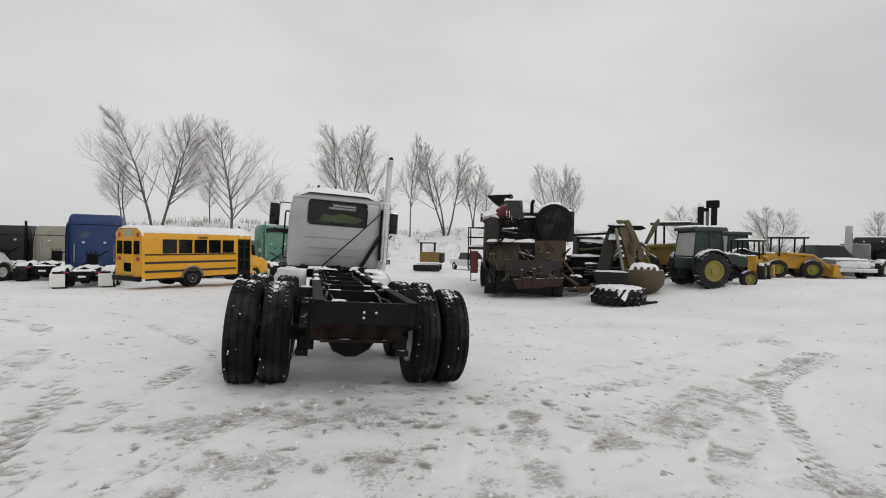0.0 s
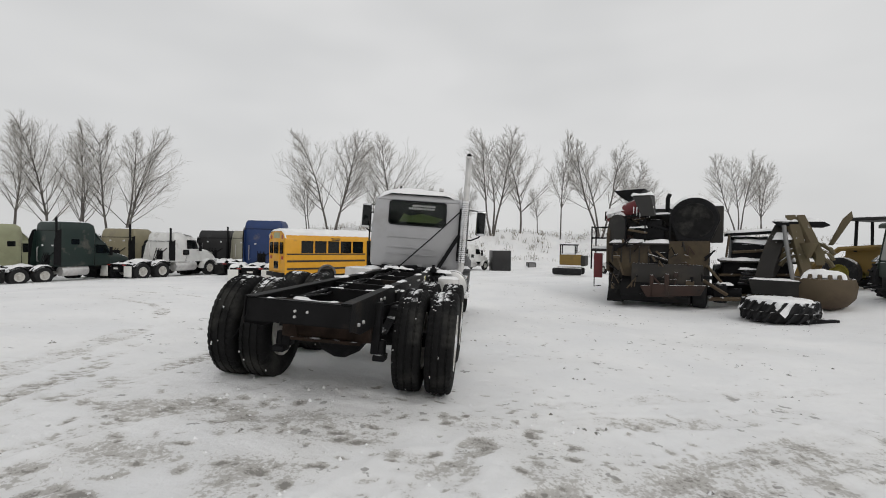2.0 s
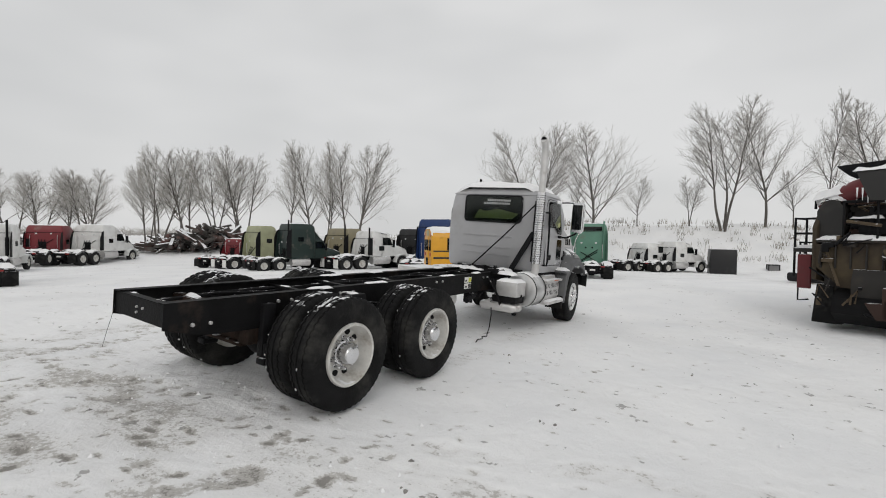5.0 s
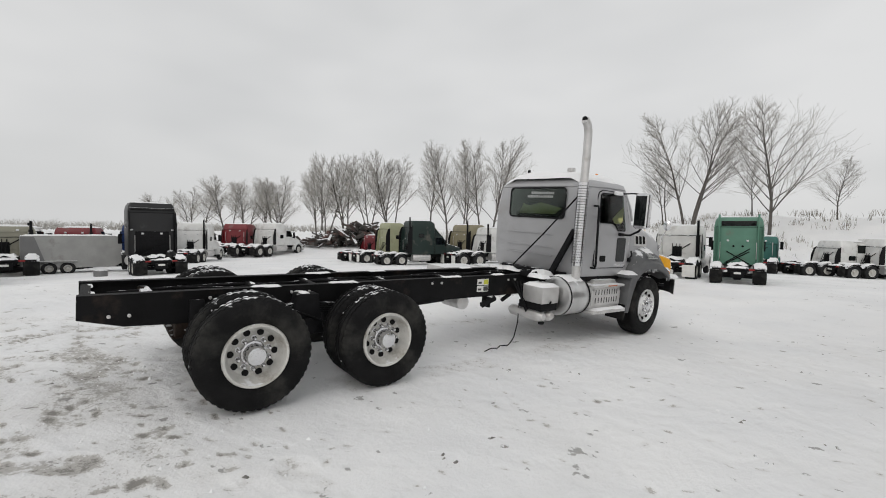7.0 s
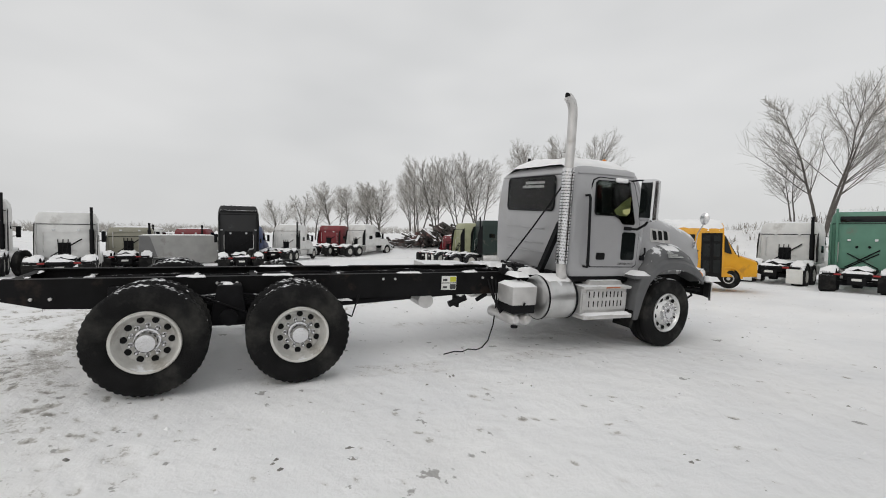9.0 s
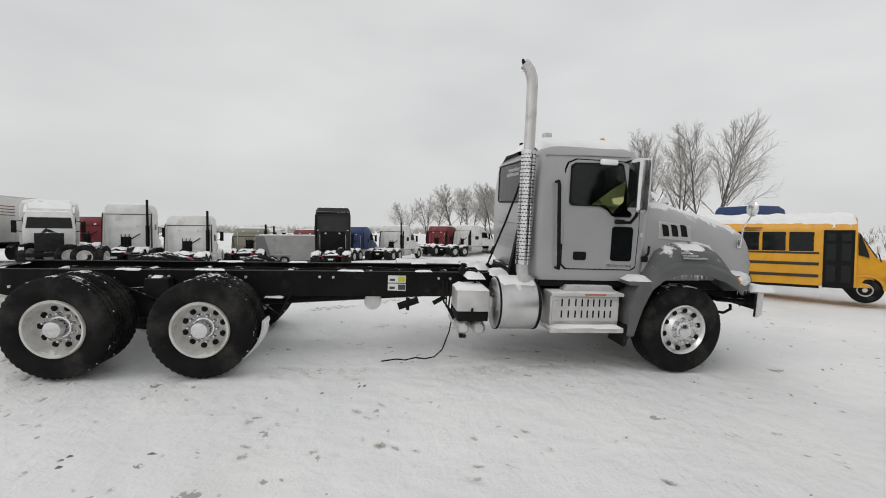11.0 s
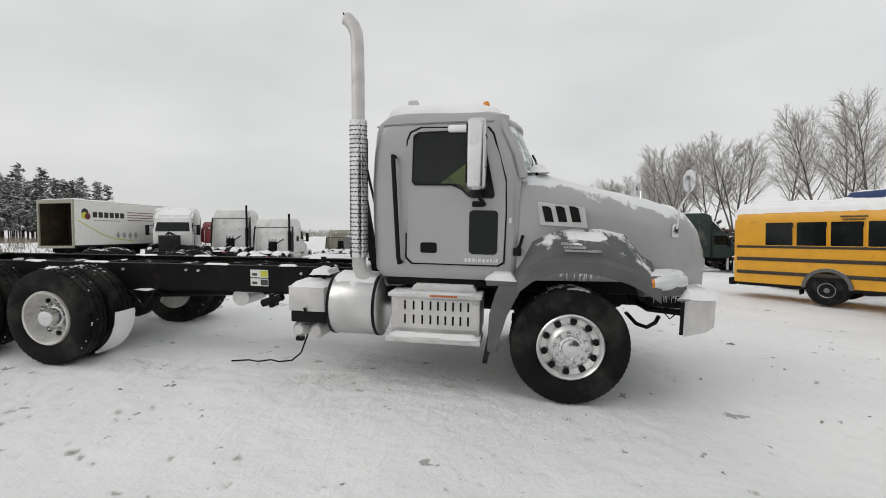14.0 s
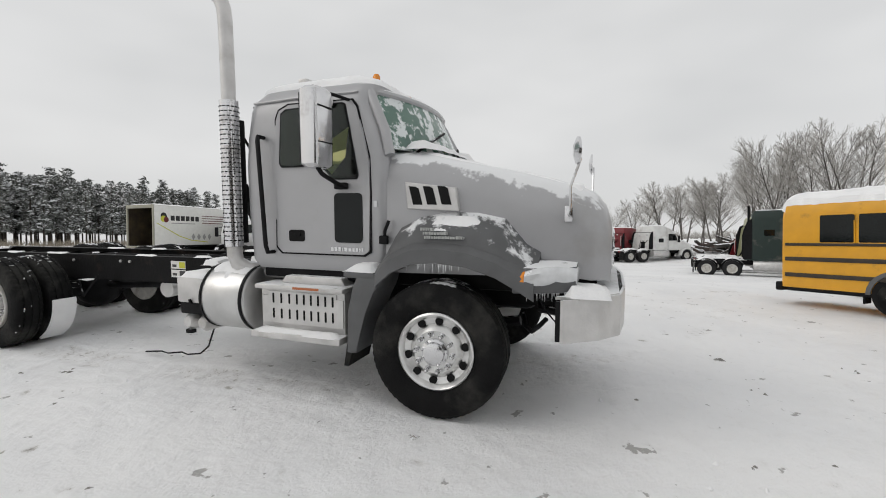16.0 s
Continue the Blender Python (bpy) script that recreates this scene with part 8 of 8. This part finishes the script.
def sticks(segs, sides):
    """Tapered sticks from rows of (start, end, radius, end radius) as one mesh, with numpy."""
    a, b = np.array([s[0] for s in segs]), np.array([s[1] for s in segs])
    ra, rb = np.array([s[2] for s in segs]), np.array([s[3] for s in segs])
    d = b - a
    d /= np.linalg.norm(d, axis=1, keepdims=True) + 1e-9
    ref = np.where(np.abs(d[:, 2:3]) > 0.9, np.array([[1.0, 0, 0]]), np.array([[0, 0, 1.0]]))
    s = np.cross(d, ref)
    s /= np.linalg.norm(s, axis=1, keepdims=True)
    t = np.cross(s, d)
    ang = 2 * np.pi * np.arange(sides) / sides
    ringv = np.cos(ang)[None, :, None] * s[:, None] + np.sin(ang)[None, :, None] * t[:, None]
    va, vb = a[:, None] + ringv * ra[:, None, None], b[:, None] + ringv * rb[:, None, None]
    verts = np.concatenate([va, vb], 1).reshape(-1, 3)
    base = (np.arange(len(segs)) * 2 * sides)[:, None, None]
    k = np.arange(sides)
    f = np.stack([k, (k + 1) % sides, (k + 1) % sides + sides, k + sides], 1)[None] + base
    return verts, f.reshape(-1, 4)


def mesh_of(name, verts, faces, mat, smooth=True):
    me = bpy.data.meshes.new(name)
    me.from_pydata(verts.tolist(), [], faces.tolist())
    me.polygons.foreach_set("use_smooth", [smooth] * len(me.polygons))
    me.materials.append(mat)
    return me


def grow(seed, h, stems=1, wide=1.0, low=0.24):
    """The limbs and the twigs of one bare tree of height h: upright stems with rising boughs, finer and finer."""
    r = random.Random(seed)
    limbs, twigs = [], []

    def run(p, d, length, r0, r1, n, bend, lift, out):
        """A crooked run of n pieces; gives back its joints with their directions and radii."""
        joints = []
        for i in range(n):
            d = (d + Vector((r.gauss(0, bend), r.gauss(0, bend), r.gauss(0, bend * 0.5) + lift))).normalized()
            q = p + d * (length / n)
            a, b = r0 + (r1 - r0) * i / n, r0 + (r1 - r0) * (i + 1) / n
            out.append((tuple(p), tuple(q), a, b))
            joints.append((q, d, b))
            p = q
        return joints

    def aside(d, angle):
        """A direction turned off d by an angle, anywhere round it."""
        s = d.cross(Vector((r.gauss(0, 1), r.gauss(0, 1), r.gauss(0, 1)))).normalized()
        return (d * math.cos(angle) + s * math.sin(angle)).normalized()

    for k in range(stems):
        a = 2 * math.pi * k / stems + r.uniform(0, 0.8)
        tilt = r.uniform(0.10, 0.26) if stems > 1 else r.uniform(0, 0.05)
        base = Vector((0.16 * math.cos(a), 0.16 * math.sin(a), -0.3)) if stems > 1 else Vector((0, 0, -0.3))
        tall = h * (r.uniform(0.86, 1.0) if stems > 1 else 1.0)
        stem = run(base, Vector((math.sin(tilt) * math.cos(a), math.sin(tilt) * math.sin(a), math.cos(tilt))), tall, h * (0.0115 if stems > 1 else 0.0135), h * 0.0016, 12, 0.045, 0.014, limbs)
        turn = r.uniform(0, 6.28)
        for q, d, rad in stem:
            f = q.z / h
            if f < low:
                continue
            for _ in range(4 if stems == 1 else 3):
                turn += 2.4 + r.uniform(-0.4, 0.4)
                side = Vector((math.cos(turn), math.sin(turn), 0))
                if stems > 1 and side.dot(Vector((math.cos(a), math.sin(a), 0))) < -0.3 and r.random() < 0.5:
                    side = -side
                lean = math.radians(r.uniform(28, 50) * (1.15 - 0.40 * f))
                reach = h * wide * (0.56 if stems == 1 else 0.47) * (1.06 - f) ** 0.75 * r.uniform(0.65, 1.1)
                bough = run(q, (d * math.cos(lean) + side * math.sin(lean)).normalized(), reach, max(0.018, rad * 0.42), 0.010, 6, 0.065, 0.022, limbs)
                for i, (bq, bd, br) in enumerate(bough):
                    if i == 0:
                        continue
                    for _ in range(3):
                        spray = run(bq, aside(bd, r.uniform(0.35, 0.75)), reach * r.uniform(0.22, 0.46) * (1.15 - 0.08 * i), max(0.009, br * 0.45), 0.006, 3, 0.10, 0.03, twigs)
                        for sq, sd, sr in spray:
                            if r.random() < 0.95:
                                run(sq, aside(sd, r.uniform(0.35, 0.8)), reach * r.uniform(0.10, 0.20), 0.007, 0.005, 1, 0.1, 0.05, twigs)
    return limbs, twigs


kinds = []
for seed, stems, wide, low in ((1, 3, 1.0, 0.26), (2, 1, 1.0, 0.20), (3, 2, 1.0, 0.24), (4, 1, 0.85, 0.24), (5, 3, 1.15, 0.28)):
    limbs, twigs = grow(seed, 10.0, stems, wide, low)
    kinds.append((mesh_of("trunk", *sticks(limbs, 5), bark), mesh_of("crown", *sticks(twigs, 3), twig_mat, False), max(s[1][2] for s in twigs)))


def bare_tree(kind, x, y, top, turn=0.0, wide=1.0):
    """A bare tree whose crown reaches the height top above level zero."""
    tm, cm, reach = kinds[kind]
    z = height(x, y) - 0.1
    s = (top - z) / reach
    ob = thing("bare_tree", "leafless grey tree with frosted twigs at the yard's edge", "tree", pose(x, y, z, 0, 0, turn) @ Matrix.Diagonal((s * wide, s * wide, s, 1)), "bare trees")
    ob.scale = (s * wide, s * wide, s)
    for nm, me in (("trunk", tm), ("crown", cm)):
        o = new(nm, me)
        o.parent = ob
    return ob


rnd = random.Random(21)
for kind, x, y, top, wide in (
    (4, -14.3, 42.6, 13.9, 1.1), (1, -8.2, 43.6, 13.8, 1.0), (2, -18.0, 45.5, 9.0, 1.1), (3, -11.0, 48, 8.6, 1.1), (1, -5.0, 49, 8.2, 1.0),
    (0, 2.9, 48.2, 14.6, 1.0), (1, 6.2, 49.8, 14.6, 0.95), (3, 10.6, 48.2, 14.6, 0.6), (0, 14.8, 47.4, 13.2, 1.15), (2, 19.2, 50, 11.6, 1.1), (1, 21.8, 52, 9.8, 1.1),
    (0, 30.2, 48.7, 12.4, 0.9), (2, 33.7, 50.4, 11.6, 0.85), (3, 8.6, 53, 8.7, 1.0), (2, -0.5, 54, 8.8, 1.0),
    (0, -27.2, 29.2, 10.8, 0.95), (2, -29.6, 28.2, 10.6, 0.8), (1, -31.6, 27.6, 10.7, 0.9), (3, -34.0, 27.2, 10.9, 0.9),
    (0, -40.5, 26.2, 10.6, 0.95), (4, -44.5, 25.6, 11.0, 0.9), (2, -46.5, 23.6, 11.0, 0.95), (0, -51.5, 23.0, 11.4, 0.95), (1, -45.5, 28.6, 10.4, 0.95), (3, -53.5, 26.5, 11.2, 0.9), (4, -57.0, 24.0, 10.4, 0.9),
    (0, -70, 22.5, 10.0, 1.2), (2, -74, 21.5, 10.2, 1.2), (4, -78, 19.5, 10.4, 1.2), (0, -82, 17.5, 10.6, 1.2), (1, -76, 24.5, 10.0, 1.3), (3, -86, 14.5, 9.8, 1.3), (2, -89, 12.5, 9.0, 1.3), (4, -94, 8, 8.0, 1.3),
    (2, 44, 40, 7.0, 1.2), (0, 52, 36, 6.5, 1.2), (3, 60, 30, 6.0, 1.2), (1, 66, 24, 5.6, 1.3), (4, 72, 17, 5.2, 1.3),
):
    bare_tree(kind, x, y, top, rnd.uniform(0, 360), wide)


# brush and weeds on the snow bank, and the snowy field before the pines
def tufts(places, h, seed, blades):
    r = np.random.RandomState(seed)
    segs = []
    for x, y in places:
        z = height(x, y)
        for _ in range(blades):
            a, l = r.uniform(0, 6.28), h * r.uniform(0.4, 1.2)
            dx, dy = math.cos(a) * l * r.uniform(0.1, 0.6), math.sin(a) * l * r.uniform(0.1, 0.6)
            px, py = x + r.normal(0, 0.25), y + r.normal(0, 0.25)
            segs.append(((px, py, z - 0.05), (px + dx, py + dy, z + l), 0.016, 0.008))
    return segs


r_ = np.random.RandomState(4)
spots_ = [(3 - d * math.sin(a), 2 + d * math.cos(a)) for a, d in zip(np.radians(r_.uniform(-40, 62, 460)), r_.uniform(40, 50, 460))]
weeds = mesh_of("weeds", *sticks(tufts(spots_, 0.5, 1, 8), 3), material("dead_weeds", (0.21, 0.185, 0.145), 0.95, 0, 0.4, 0.4, 0.1, 5.0, 0.55), False)
tagged(new("weeds", weeds), "dead brown weeds and brush sticking out of the snow bank", "weeds", kind="stuff")
spots_ = [(3 - d * math.sin(a), 2 + d * math.cos(a)) for a, d in zip(np.radians(r_.uniform(118, 182, 1500)), r_.uniform(40, 76, 1500))]
weeds = mesh_of("weeds", *sticks(tufts(spots_, 0.55, 2, 7), 3), bpy.data.materials["dead_weeds"], False)
tagged(new("weeds", weeds), "rough snowy field with dead weeds before the pines", "weeds", kind="stuff")


# ---- the pine wood ----
def pine(seed, h):
    """Trunk sticks and needle fans of one scrawny pine."""
    r = random.Random(seed)
    trunk = [((0, 0, -0.3), (0, 0, h * 0.5), 0.16, 0.11), ((0, 0, h * 0.5), (0.05, 0, h), 0.11, 0.02)]
    fans = []
    z = h * 0.22
    while z < h * 0.99:
        k = (h - z) / h
        reach = (0.35 + 1.9 * k) * (1.0 if z > h * 0.45 else 0.55)
        for _ in range(4):
            a = r.uniform(0, 6.28)
            l = reach * r.uniform(0.5, 1.1)
            trunk.append(((0, 0, z), (math.cos(a) * l, math.sin(a) * l, z + l * 0.22), 0.03, 0.008))
            for j in range(4):
                q = r.uniform(0.35, 1.0)
                fans.append((math.cos(a) * l * q + r.gauss(0, 0.12), math.sin(a) * l * q + r.gauss(0, 0.12), z + l * q * 0.22 + r.gauss(0, 0.08), 0.16 + 0.16 * r.random()))
        z += h * 0.035 * r.uniform(0.7, 1.4)
    return trunk, fans


needles_v, needles_f, trunks = [], [], []
r_ = np.random.RandomState(8)
protos = [pine(s, 10.0) for s in range(6)]
n_ = 0
for k in range(215):
    u = r_.uniform(0, 1)
    x, y = -8 - 78 * u + r_.normal(0, 1), -82 + 8 * u + r_.uniform(-14, 4)
    if u > 0.55:
        y -= (u - 0.55) * 30
    z, s = height(x, y) - 0.2, r_.uniform(0.85, 1.15) * 1.16
    tr_, fans = protos[k % 6]
    turn = r_.uniform(0, 6.28)
    c, q = math.cos(turn) * s, math.sin(turn) * s
    for a, b, ra, rb in tr_:
        trunks.append(((x + a[0] * c - a[1] * q, y + a[0] * q + a[1] * c, z + a[2] * s), (x + b[0] * c - b[1] * q, y + b[0] * q + b[1] * c, z + b[2] * s), ra, rb))
    fa = np.array(fans)
    cx, cy, cz = x + fa[:, 0] * c - fa[:, 1] * q, y + fa[:, 0] * q + fa[:, 1] * c, z + fa[:, 2] * s
    for j in range(3):
        o = r_.normal(0, 1, (len(fa), 3, 3)) * (fa[:, 3] * 0.85 * s)[:, None, None]
        o[:, :, 2] *= 0.55
        needles_v.append((np.stack([cx, cy, cz], 1)[:, None] + o).reshape(-1, 3))
vv = np.concatenate(needles_v)
ff = np.arange(len(vv)).reshape(-1, 3)
wood = new("pine_needles", mesh_of("pine_needles", vv, ff, needle, False))
tagged(wood, "dark snow-dusted pine wood along the field", "woods", kind="stuff")
tagged(new("pine_trunks", mesh_of("pine_trunks", *sticks(trunks, 4), pine_bark)), "bare lower trunks of the pine wood", "woods", kind="stuff")
# low far woods along the horizon
r_ = np.random.RandomState(12)
segs = []
for k in range(1500):
    a, d = math.radians(r_.uniform(60, 130) if k < 700 else r_.uniform(-110, -35)), r_.uniform(150, 175)
    x, y = 3 - d * math.sin(a), 2 + d * math.cos(a)
    h = r_.uniform(0.8, 2.6)
    for _ in range(5):
        segs.append(((x, y, 0.5), (x + r_.normal(0, 1.4), y + r_.normal(0, 1.4), 1 + h * r_.uniform(0.6, 1)), 0.10, 0.03))
tagged(new("far_woods", mesh_of("far_woods", *sticks(segs, 3), twig_mat, False)), "hazy grey bare woods on the horizon", "woods", kind="stuff")
